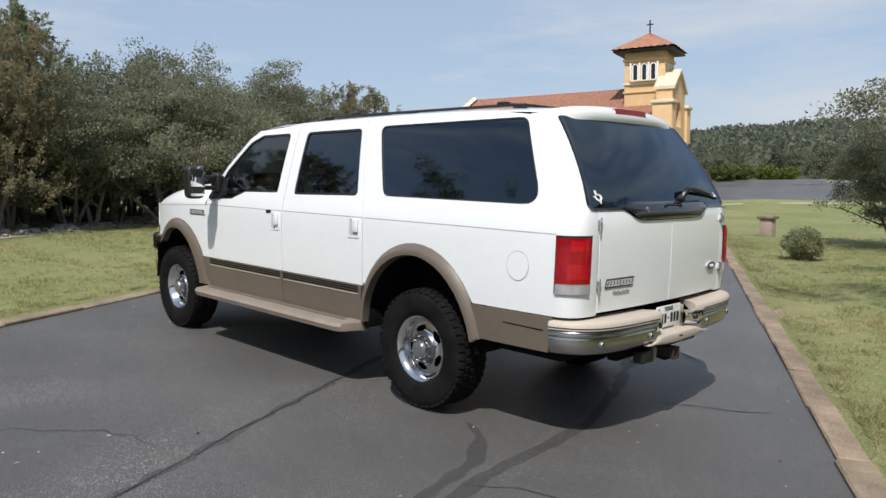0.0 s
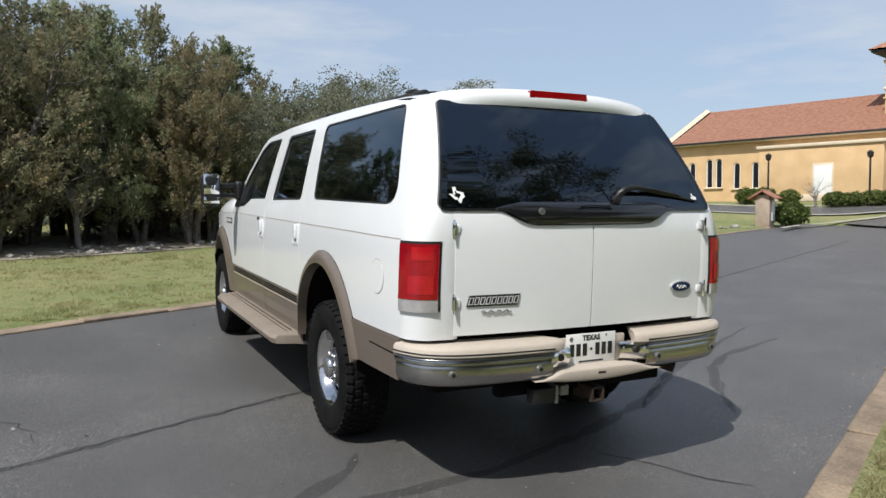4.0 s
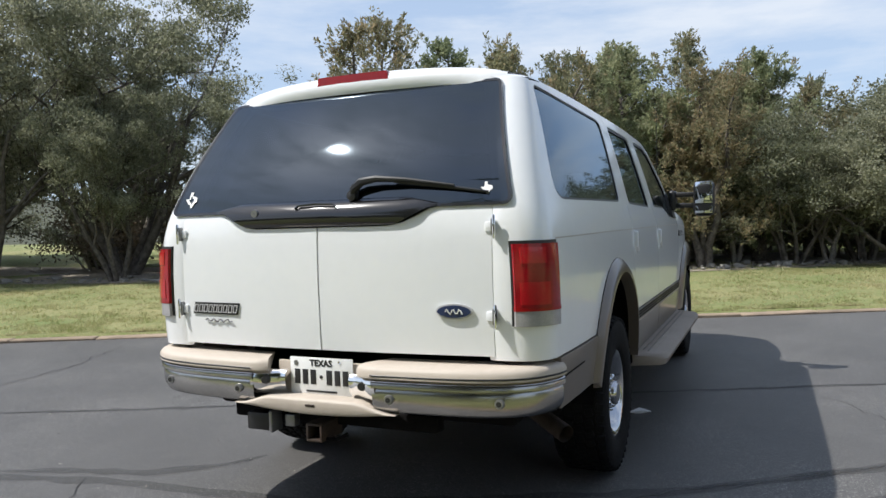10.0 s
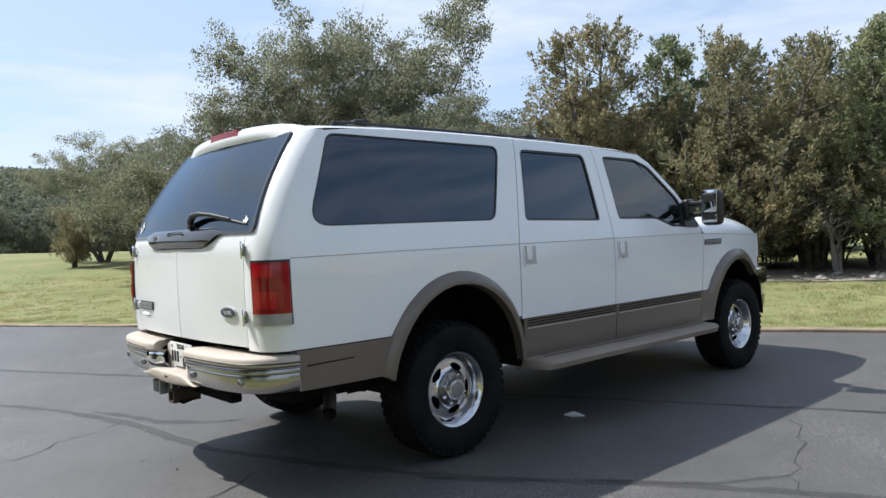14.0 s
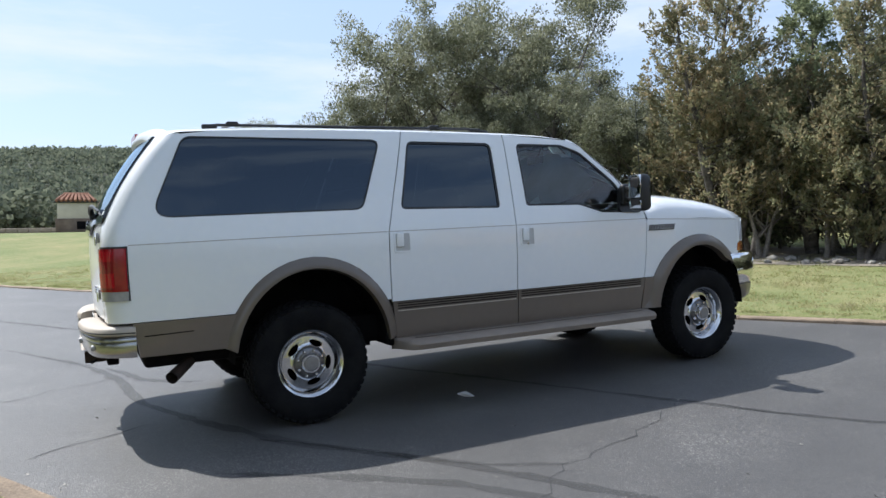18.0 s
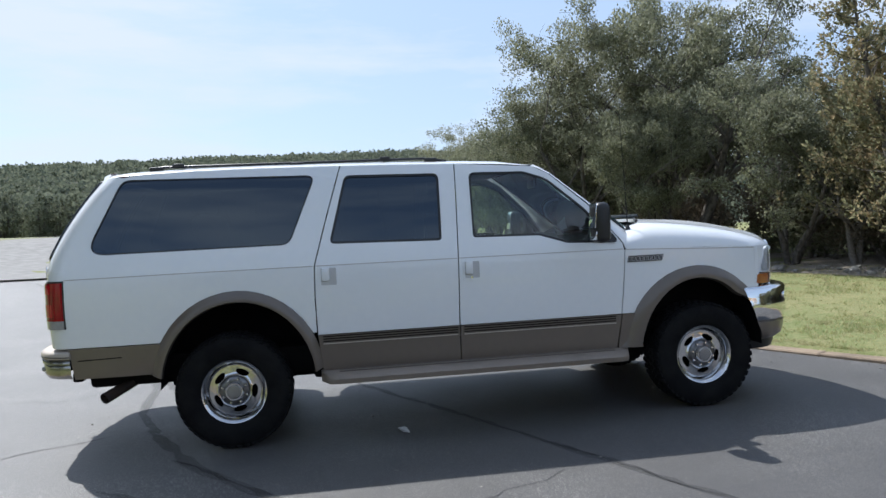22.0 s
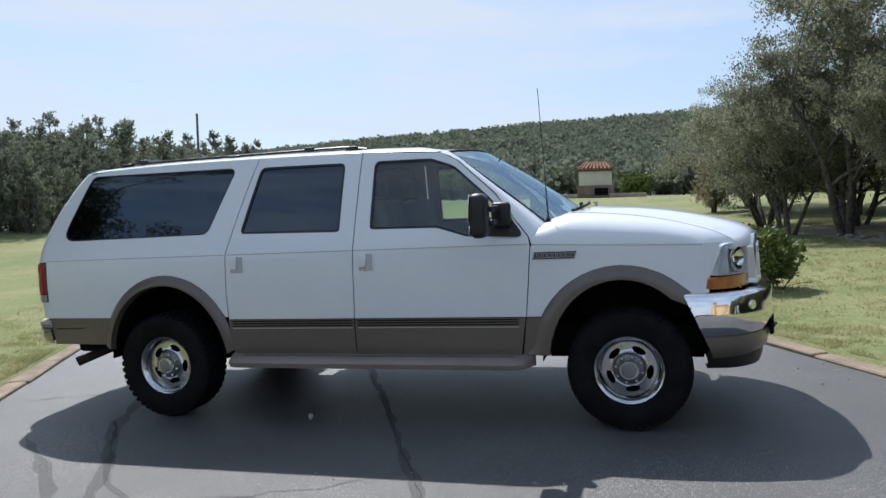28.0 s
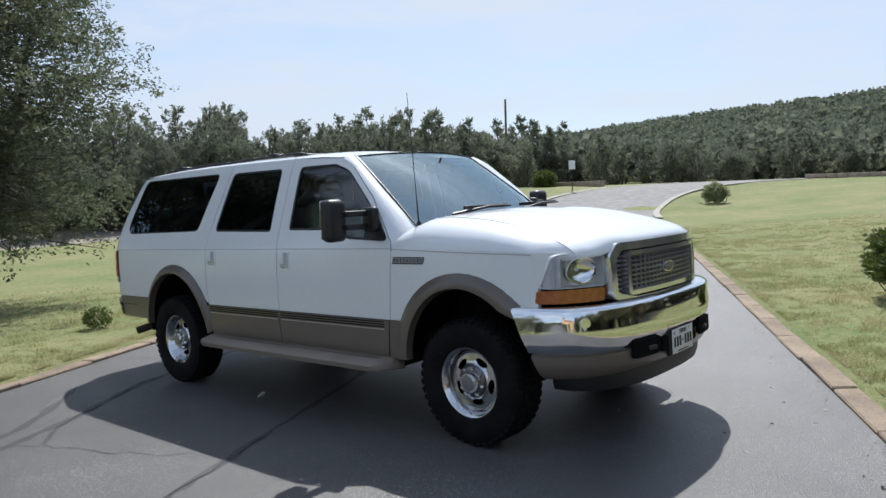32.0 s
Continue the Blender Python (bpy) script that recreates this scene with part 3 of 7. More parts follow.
CED = [cedar_proto(3, 6.5, 48000, 4.6, 0.20, 4, 0.11, 0.6, loose=0.10, boughs=60), cedar_proto(8, 6.0, 42000, 4.0, 0.17, 3, 0.11, 0.7, loose=0.10, boughs=66), cedar_proto(15, 5.6, 46000, 4.4, 0.10, 5, 0.11, 0.6, loose=0.10, boughs=56)]
BIGCEDAR = cedar_proto(19, 10.5, 110000, 6.2, 0.21, 6, 0.085, 0.40, 0.45, 0.05, 120)
OAKS = [oak_proto(21, 9.0, 60000, 4, 0.78, 0.09, 0.25, 0.08, droop=0.2, low=0.10, each=110), oak_proto(5, 7.6, 52000, 4, 0.8, 0.09, 0.25, 0.08, droop=0.2, low=0.10, each=110), oak_proto(12, 5.2, 40000, 5, 0.95, 0.075, 0.25, droop=0.9, low=0.02, each=105), oak_proto(31, 5.2, 40000, 6, 0.9, 0.075, 0.25, droop=0.8, low=0.02, each=105)]

for i, (x, y, h) in enumerate([(-7.0, 12.5, 6.5), (-6.0, 14.2, 6.2), (-4.0, 13.2, 5.6), (-3.3, 15.8, 5.8), (-1.7, 15.2, 5.7), (-0.3, 17.4, 6.3), (0.3, 14.9, 4.9), (1.6, 17.0, 5.5), (2.8, 18.8, 4.9), (-5.1, 16.0, 6.0), (-8.8, 14.8, 5.5), (12.4, 17.5, 4.7), (13.9, 19.6, 4.3), (-2.6, 18.6, 6.4), (1.0, 20.2, 6.0)]):
    k = 2 if i in (11, 12) else i % 3
    olive = i % 3 != 1 and i < 11
    plant("cedar_tree", CED[k], x, y, 0.94 * h / (6.5, 6.0, 5.6)[k], 67 * i, "olive and rust-brown juniper with upright sprays" if olive else "dark green juniper with dense upright sprays", CEDAR if olive else JUNIPER, BARK, "junipers along the lawn")
for i, (x, y, h, k, wide) in enumerate([(-16.3, 8.6, 7.8, 0, 0.78), (-14.2, 11.0, 9.6, 0, 0.8), (-10.6, 12.0, 5.3, 1, 0.9), (-12.4, 15.6, 6.4, 0, 1.0), (-17.8, 13.2, 8.8, 0, 0.8), (-13.0, 9.6, 5.4, 1, 0.75), (11.9, 21.5, 5.9, 1, 1.0)]):
    plant("live_oak", OAKS[k], x, y, h / (9.0, 7.6)[k], 40 + 77 * i, "spreading grey-green live oak with bare dark limbs", OAK, BARK, "live oaks by the lawn", wide=wide)
for i, (x, y, h, k) in enumerate([(3.9, 17.6, 4.7, 2), (6.8, 17.6, 5.1, 3), (8.9, 17.0, 4.9, 2), (5.4, 20.0, 5.3, 3), (4.7, 15.8, 4.3, 3), (7.7, 19.6, 5.0, 2), (2.2, 16.0, 3.9, 2), (10.4, 19.0, 4.7, 3), (-2.2, 17.0, 4.6, 2)]):
    plant("scrub_oak", OAKS[k], x, y, h / 5.2, 53 * i, "bushy grey-green scrub oak with fine small leaves", OAK, BARK, "scrub oaks behind the lawn")
plant("live_oak", OAKS[3], 14.2, -1.5, 0.95, 20, "grey-green oak overhanging the lawn beside the drive", OAK)
plant("live_oak", OAKS[2], 14.5, 0.9, 0.56, 130, "bushy oak with low branches beside the drive", OAK)
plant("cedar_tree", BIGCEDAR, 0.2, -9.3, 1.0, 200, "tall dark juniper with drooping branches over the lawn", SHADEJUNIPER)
for x, y, k, h in ((-21.0, 7.2, 3, 0.95), (-26.6, 8.6, 2, 0.85), (-24.0, 10.8, 3, 0.9), (-19.4, 9.6, 2, 1.0)):
    plant("scrub_oak", OAKS[k], x, y, h, 41 * x, "bushy grey-green oak with foliage down to the grass", OAK, BARK, "oaks at the edge of the wood")
plant("scrub_oak", OAKS[2], -17.3, 7.3, 1.08, 15, "low bushy oak at the foot of the live oaks", OAK, wide=0.72)
for x, y, h, k in ((3.9, -8.6, 11.4, 0), (6.2, -11.4, 9.8, 1)):
    plant("live_oak", OAKS[k], x, y, h / (9.0, 7.6)[k], 33 * x, "tall grey-green live oak on the lawn beside the drive", OAK, BARK, "live oaks by the lawn", wide=0.9)
for x, y, k, h in ((-27.0, 10.6, 0, 0.72), (-29.2, 8.8, 1, 0.8), (-31.5, 8.0, 0, 0.66), (-25.0, 13.0, 1, 0.85), (-22.0, 12.4, 0, 0.75)):
    plant("live_oak", OAKS[k], x, y, h, 31 * x, "grey-green oak at the edge of the far wood", OAK, BARK, "oaks at the edge of the wood")
plant("cedar_tree", CED[2], -29.6, 6.2, 0.42, 75, "small dark juniper far across the lawn", JUNIPER)

SH = [shrub_proto(4, 0.62, 5200), shrub_proto(9, 0.55, 4200), shrub_proto(14, 0.28, 800, 0.05)]
plant("round_shrub", SH[0], -5.85, 4.95, 1.08, 10, "rounded bright green evergreen shrub on the lawn", SHRUB, category="shrub", wide=1.25)
plant("round_shrub", SH[1], -36.0, -9.1, 1.5, 80, "small dark green shrub on the lawn near the bend", JUNIPER, category="shrub")
plant("round_shrub", SH[2], -0.05, -4.05, 0.8, 30, "low sparse green shrub on the lawn beside the drive", SHRUB, category="shrub")
plant("round_shrub", SH[1], 10.4, 1.5, 0.8, 140, "dark upright young shrub on the lawn", OAK, category="shrub")

# Far woods: treelines are single trees, the wooded hills one mass.
FAR = [cedar_proto(41, 7.0, 4600, 5.2, 0.02, 4, 0.34, boughs=26), oak_proto(44, 7.0, 5200, 3, 0.85, 0.24, 0.5), cedar_proto(47, 7.0, 9000, 5.4, 0.04, 4, 0.23, 0.6, loose=0.10, boughs=30)]
frng = random.Random(11)
for az in np.arange(64, 176, 1.05):
    for d0, h0 in ((66, 6.2), (80, 7.6)):
        a = radians(az + frng.uniform(-0.8, 0.8))
        d = d0 * frng.uniform(0.92, 1.12) * interp(az, [(64, 0.72), (85, 1.15), (118, 1.05), (128, 0.78), (138, 0.53), (150, 0.46), (176, 0.43)])
        x, y = -math.sin(a) * d, math.cos(a) * d
        if min((Vector((x, y, 0)) - p).length for p in west_line) < 7:
            continue
        k = frng.random() < 0.3
        h = h0 * frng.uniform(0.75, 1.15) * interp(az, [(64, 0.9), (90, 0.62), (112, 0.70), (122, 0.88), (140, 0.72), (176, 0.68)])
        near = az > 130
        plant("far_tree", FAR[1 if k else (2 if near else 0)], x, y, h / 7.0, frng.uniform(0, 360), "dark green tree in the wood across the lawn", HAZEDTREE, BARK, "wood across the lawn", 0.2)
for az in np.arange(-38, -100, -1.1):
    a = radians(az + frng.uniform(-1, 1))
    d = frng.uniform(74, 104)
    x, y = -math.sin(a) * d, math.cos(a) * d
    plant("far_tree", FAR[1 if frng.random() < 0.6 else 0], x, y, frng.uniform(0.5, 0.8), frng.uniform(0, 360), "olive-brown scrub tree beyond the church", FARSCRUB, BARK, "scrub beyond the church", 0.2)


def wooded(n, rmin, rmax, azs, size, lift=0.0, r_clear=0.0):
    """Crowns of the far hillside woods, one mass of ragged clumps."""
    quads = []
    for lo, hi, share in azs:
        m = int(n * share)
        az = np.radians(rng.uniform(lo, hi, m))
        r = np.sqrt(rng.uniform(rmin ** 2, rmax ** 2, m))
        for a, d in zip(az, r):
            x, y = -math.sin(a) * d, math.cos(a) * d
            if r_clear and min((Vector((x, y, 0)) - p).length for p in west_line) < r_clear:
                continue
            s = size * rng.uniform(0.6, 1.3)
            k = 62
            u = rng.normal(size=(k, 3))
            u /= np.linalg.norm(u, axis=1, keepdims=True)
            u[:, 2] = np.abs(u[:, 2])
            c = np.array([x, y, G(x, y) + lift * rng.random()]) + u * s * np.array([1, 1, 0.95]) * rng.uniform(0.75, 1.1, (k, 1))
            d3 = rng.normal(size=(k, 3)) + u
            d3 /= np.linalg.norm(d3, axis=1, keepdims=True)
            quads.append(leaf_quads(c, d3, s * 0.34, s * 0.17))
    return raw(np.concatenate(quads))


woods = part("hill_woods", wooded(10500, 130, 520, [(56, 150, 0.72), (-100, -44, 0.28)], 3.0), HAZEDTREE)
edge = part("wood_edge", wooded(1500, 76, 132, [(72, 165, 1.0)], 2.0, 3.2, 9.0), HAZEDTREE)
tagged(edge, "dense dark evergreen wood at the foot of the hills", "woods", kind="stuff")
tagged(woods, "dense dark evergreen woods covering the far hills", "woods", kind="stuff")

# ---- the vehicle: its own frame has +y ahead, the rear axle over the origin ----
PAINT = material("white_car_paint", (0.765, 0.785, 0.80), (0.795, 0.81, 0.82), 1.5, 0.32, coat=0.8, bump=0.02, bump_scale=300, fine=0.4)
BEIGE = material("beige_car_paint", (0.122, 0.098, 0.078), (0.142, 0.114, 0.09), 1.5, 0.38, coat=0.5)
PAD = material("beige_plastic", (0.43, 0.375, 0.315), (0.49, 0.43, 0.365), 3, 0.55, bump=0.15, bump_scale=200)
SILVER = material("silver_lettering", (0.40, 0.40, 0.41), (0.50, 0.50, 0.51), 20, 0.3)
BUMPER = material("satin_chrome", (0.36, 0.355, 0.35), (0.46, 0.45, 0.44), 3, 0.24, 1.0)
GRILLECHROME = material("bright_trim_chrome", (0.76, 0.77, 0.78), (0.84, 0.84, 0.85), 3, 0.12, 0.88)
REFLECT = material("lamp_reflector", (0.68, 0.69, 0.71), (0.85, 0.86, 0.88), 18, 0.3, 0.0)
# Grey instead of the door's white: recess shade behind the pulls, as colour.
SHADOWGREY = material("handle_recess_shade", (0.46, 0.46, 0.46), (0.53, 0.53, 0.53), 6, 0.5)
CHROME = material("chrome", (0.78, 0.78, 0.78), (0.86, 0.86, 0.86), 2, 0.06, 1.0)
ALLOY = material("polished_alloy", (0.52, 0.52, 0.53), (0.66, 0.66, 0.665), 6, 0.13, 1.0)
# Darkened alloy: the shade of the recess round the wheel nuts, as colour.
DARKALLOY = material("recess_shade_alloy", (0.10, 0.10, 0.105), (0.22, 0.22, 0.225), 40, 0.32, 1.0)
RUBBER = material("tyre_rubber", (0.005, 0.005, 0.006), (0.011, 0.011, 0.011), 9, 0.75, spec=0.12, bump=0.25, bump_scale=90)
BLACK = material("black_plastic", (0.010, 0.010, 0.011), (0.016, 0.016, 0.017), 6, 0.42, bump=0.06, bump_scale=200)
GLOSSBLACK = material("gloss_black", (0.008, 0.008, 0.009), (0.012, 0.012, 0.013), 3, 0.12, coat=0.5)
UNDER = material("underbody_black", (0.004, 0.004, 0.005), (0.009, 0.008, 0.008), 5, 0.9, bump=0.3, spec=0.1)
RUST = material("rusty_steel", (0.055, 0.035, 0.025), (0.03, 0.024, 0.02), 12, 0.8, 0.3, bump=0.3)
PEWTER = material("grille_grey", (0.24, 0.24, 0.245), (0.31, 0.31, 0.315), 6, 0.3, 0.7)
TINT = glassy("privacy_glass", (0.025, 0.033, 0.045), rough=0.03, index=1.85, sheen=(0.72, 0.86, 1.0))
CLEAR = glassy("door_glass", (0.72, 0.83, 0.78), index=1.75)
SCREEN = glassy("windscreen_glass", (0.78, 0.88, 0.88), index=3.6, sheen=(0.72, 0.92, 1.0))
LENS = glassy("lamp_lens", (0.98, 0.99, 1.0), index=1.4)
AMBER = material("amber_lens", (0.30, 0.075, 0.014), (0.40, 0.12, 0.022), 30, 0.12, coat=1.0)
REDLENS = material("red_lens", (0.34, 0.004, 0.012), (0.22, 0.002, 0.008), 7, 0.14, coat=0.25)
BRIGHTRED = material("bright_red_lens", (0.45, 0.006, 0.014), (0.33, 0.004, 0.010), 9, 0.16, coat=0.4)
DARKRED = material("dark_red_lens", (0.30, 0.004, 0.006), (0.24, 0.003, 0.004), 14, 0.15, coat=0.15)
GREYLENS = material("reversing_lens", (0.27, 0.265, 0.27), (0.38, 0.37, 0.37), 14, 0.15, coat=1.0)
CLOTH = material("grey_seat", (0.36, 0.34, 0.31), (0.43, 0.41, 0.38), 9, 0.85, bump=0.2, bump_scale=150)
DASH = material("grey_dash", (0.24, 0.245, 0.24), (0.30, 0.305, 0.30), 7, 0.6, bump=0.1)
PLATE = material("plate_white", (0.72, 0.73, 0.72), (0.78, 0.78, 0.77), 20, 0.4)
INK = material("ink_black", (0.012, 0.012, 0.014), (0.02, 0.02, 0.02), 20, 0.5)
BADGEBLUE = material("badge_blue", (0.012, 0.022, 0.075), (0.016, 0.03, 0.1), 20, 0.2, coat=0.8)
PIN = material("pinstripe", (0.36, 0.33, 0.31), (0.42, 0.39, 0.36), 10, 0.4)

SXT = [(0.40, 0.945), (0.55, 0.962), (0.75, 0.978), (0.95, 0.985), (1.15, 0.982), (1.235, 0.976), (1.30, 0.962), (1.38, 0.940), (1.60, 0.876), (1.80, 0.812), (1.88, 0.782), (1.95, 0.748)]
YRT = [(0.50, -1.15), (0.78, -1.195), (1.0, -1.205), (1.20, -1.205), (1.33, -1.195), (1.42, -1.165), (1.58, -1.085), (1.73, -0.990), (1.86, -0.895), (1.93, -0.835), (1.97, -0.79)]
CR = 0.135


def curve_at(v, table):
    """A smooth reading of a table (cubic through its points)."""
    xs = [a for a, _ in table]
    ys = [b for _, b in table]
    v = min(max(v, xs[0]), xs[-1])
    i = max(0, min(len(xs) - 2, int(np.searchsorted(xs, v)) - 1))
    h = xs[i + 1] - xs[i]
    t = (v - xs[i]) / h

    def slope(k):
        a, b = max(k - 1, 0), min(k + 1, len(xs) - 1)
        return (ys[b] - ys[a]) / (xs[b] - xs[a])

    return (2 * t ** 3 - 3 * t * t + 1) * ys[i] + (t ** 3 - 2 * t * t + t) * h * slope(i) + (3 * t * t - 2 * t ** 3) * ys[i + 1] + (t ** 3 - t * t) * h * slope(i + 1)


def SX(y, z):
    x = curve_at(z, SXT)
    if y > 3.2:
        x -= 0.075 * ((y - 3.2) / 0.8) ** 2
    if y < -0.4:
        x -= 0.022 * ((-0.4 - y) / 0.7) ** 2
    return x


def YR(z):
    return curve_at(z, YRT)


def side_at(y, z, out=0.0):
    return Vector((SX(y, z) + out, y, z))


def corner_at(t, z, out=0.0):
    """The rear corner: t 0 on the side, 1 on the back."""
    y0 = YR(z) + CR
    x0 = SX(y0, z) - CR
    a = t * math.pi / 2
    return Vector((x0 + (CR + out) * math.cos(a), y0 - (CR + out) * math.sin(a), z))


def rear_at(x, z, out=0.0):
    w = SX(YR(z) + CR, z) - CR
    return Vector((x, YR(z) - out - 0.045 * (1 - min(1, (x / w) ** 2)), z))


def sheet(loop, holes, place, us, vs, out=0.0, rim=0.0, inward=(-1, 0, 0), face=(1, 0, 0)):
    """A panel: an outline with holes in two coordinates, cut into strips, laid on the body by place(u, v, out), its edges turned in."""
    bm = bmesh.new()
    for ring in [loop, *holes]:
        vv = [bm.verts.new((u, v, 0)) for u, v in ring]
        for a, b in zip(vv, vv[1:] + vv[:1]):
            bm.edges.new((a, b))
    bmesh.ops.triangle_fill(bm, edges=bm.edges[:], use_beauty=True, use_dissolve=False)
    for axis, cuts in ((0, us), (1, vs)):
        for c in cuts:
            co, no = [0, 0, 0], [0, 0, 0]
            co[axis], no[axis] = c, 1
            bmesh.ops.bisect_plane(bm, geom=bm.verts[:] + bm.edges[:] + bm.faces[:], dist=1e-5, plane_co=co, plane_no=no)
    for v in bm.verts:
        v.co = place(v.co.x, v.co.y, out)
    bm.normal_update()
    if sum((f.normal.dot(Vector(face)) * f.calc_area() for f in bm.faces)) < 0:
        bmesh.ops.reverse_faces(bm, faces=bm.faces[:])
    if rim:
        edges = [e for e in bm.edges if e.is_boundary]
        made = bmesh.ops.extrude_edge_only(bm, edges=edges)
        for v in made["geom"]:
            if isinstance(v, bmesh.types.BMVert):
                v.co += Vector(inward) * rim
    return bm


def rounded(points, radius, seg=6):
    """An outline with rounded corners; radius one number or one for each corner."""
    out = []
    n = len(points)
    for i in range(n):
        p = Vector(points[i])
        a, b = Vector(points[i - 1]) - p, Vector(points[(i + 1) % n]) - p
        r = radius[i] if hasattr(radius, "__len__") else radius
        if r <= 0:
            out.append(tuple(p))
            continue
        half = a.angle(b) / 2
        d = min(r / math.tan(half), 0.48 * a.length, 0.48 * b.length)
        p0, p1 = p + a.normalized() * d, p + b.normalized() * d
        for k in range(seg + 1):
            t = k / seg
            out.append(tuple((1 - t) ** 2 * p0 + 2 * t * (1 - t) * p + t * t * p1))
    return out


def grown(ring, d):
    """An outline moved outwards by d (anticlockwise or clockwise alike)."""
    pts = [Vector(p) for p in ring]
    area = sum(a.x * b.y - b.x * a.y for a, b in zip(pts, pts[1:] + pts[:1]))
    s = 1 if area > 0 else -1
    out = []
    for i, p in enumerate(pts):
        t = pts[(i + 1) % len(pts)] - pts[i - 1]
        nrm = Vector((t.y, -t.x)).normalized() * s
        out.append(tuple(p + nrm * d))
    return out


def mirrored(me):
    bm = bmesh.new()
    bm.from_mesh(me)
    bm.transform(Matrix.Diagonal((-1, 1, 1, 1)))
    bmesh.ops.reverse_faces(bm, faces=bm.faces[:])
    out = mesh_of(bm)
    for m in me.materials:
        out.materials.append(m)
    return out


def both(name, bm, mat, parents, label="", angle=40):
    """The same part on the right (+x) and, mirrored, on the left."""
    a = part(name, bm, mat, parents[0], label, angle=angle)
    b = part(name, mirrored(a.data), mat, parents[1], label)
    return a, b


def arc(cy, cz, a, b, t0, t1, n=22):
    return [(cy + a * math.cos(radians(t0 + (t1 - t0) * k / n)), cz + b * math.sin(radians(t0 + (t1 - t0) * k / n))) for k in range(n + 1)]


ZCUT = [0.6, 0.7, 0.85, 1.0, 1.1, 1.2, 1.235, 1.27, 1.3, 1.34, 1.38, 1.45, 1.53, 1.6, 1.68, 1.75, 1.8, 1.84, 1.88, 1.92]
YCUT = [-0.9, -0.7, -0.5, -0.3, 0.0, 0.4, 0.8, 1.2, 1.6, 2.0, 2.4, 2.8, 3.2, 3.35, 3.5, 3.65, 3.8, 3.9]
ZTT = [(-0.9, 1.895), (-0.75, 1.925), (-0.5, 1.94), (0.0, 1.952), (0.8, 1.950), (1.6, 1.937), (2.1, 1.915), (2.3, 1.885), (2.4, 1.85)]


def ZT(y):
    return curve_at(y, ZTT)


car = thing("car", "white sport utility vehicle with beige lower trim, parked on the drive", "car", SLOPE.copy())
body = part("body_shell", box(1.52, 5.0, 0.20, (0, 1.5, 0.56), 0.03), UNDER, car, "black underbody frame")

# Outlines in (y, z)
Q_WIN = rounded([(-0.935, 1.388), (0.425, 1.395), (0.63, 1.888), (-0.70, 1.902)], [0.09, 0.09, 0.05, 0.09])
R_WIN = rounded([(0.70, 1.388), (1.505, 1.372), (1.525, 1.868), (0.835, 1.878)], [0.035, 0.03, 0.05, 0.06])
F_WIN = rounded([(1.735, 1.380), (2.23, 1.372), (2.44, 1.305), (2.775, 1.292), (2.62, 1.545), (2.34, 1.80), (2.17, 1.858), (1.75, 1.865)], [0.03, 0.12, 0.08, 0.02, 0.25, 0.25, 0.12, 0.05])
ARCH_R_OUT, ARCH_F_OUT = arc(0.045, 0.47, 0.585, 0.63, 0, 180), arc(3.445, 0.47, 0.585, 0.615, 0, 180)
ARCH_R_IN, ARCH_F_IN = arc(0.045, 0.45, 0.52, 0.575, 0, 180), arc(3.445, 0.45, 0.47, 0.545, 0, 180)

SPLIT = 0.757
f_door = [(1.606, SPLIT), (2.828, SPLIT), (2.848, 0.95), (2.872, 1.225), (2.862, 1.285), (2.63, 1.588), (2.36, 1.835), (2.24, 1.895), (1.655, ZT(1.655)), (1.618, 1.24)]
r_door = [(0.592, SPLIT), (1.598, SPLIT), (1.61, 1.24), (1.647, ZT(1.647)), (1.2, ZT(1.2)), (0.812, ZT(0.812)), (0.67, 1.5), (0.594, 1.24), (0.588, 1.0)]
doors = {}
for key, outline, win, glass in (("front_door", f_door, F_WIN, CLEAR), ("rear_door", r_door, R_WIN, TINT)):
    pair = both(key, sheet(outline, [win], side_at, YCUT, ZCUT, rim=0.03), PAINT, (car, car), "white painted door skin")
    doors[key] = pair
    both("window_glass", sheet(grown(win, 0.012), [], side_at, YCUT, ZCUT, out=-0.014), glass, pair, "clear greenish side glass" if glass is CLEAR else "dark privacy glass")
    both("window_seal", sheet(grown(win, 0.002), [grown(win, -0.016)], side_at, [], ZCUT, out=-0.006, rim=0.012), BLACK, pair, "black rubber window seal")
trim_f = [(1.606, 0.503), (2.787, 0.503), (2.827, SPLIT - 0.005), (1.606, SPLIT - 0.005)]
trim_r = [(0.617, 0.503), (1.598, 0.503), (1.598, SPLIT - 0.005), (0.592, SPLIT - 0.005)]
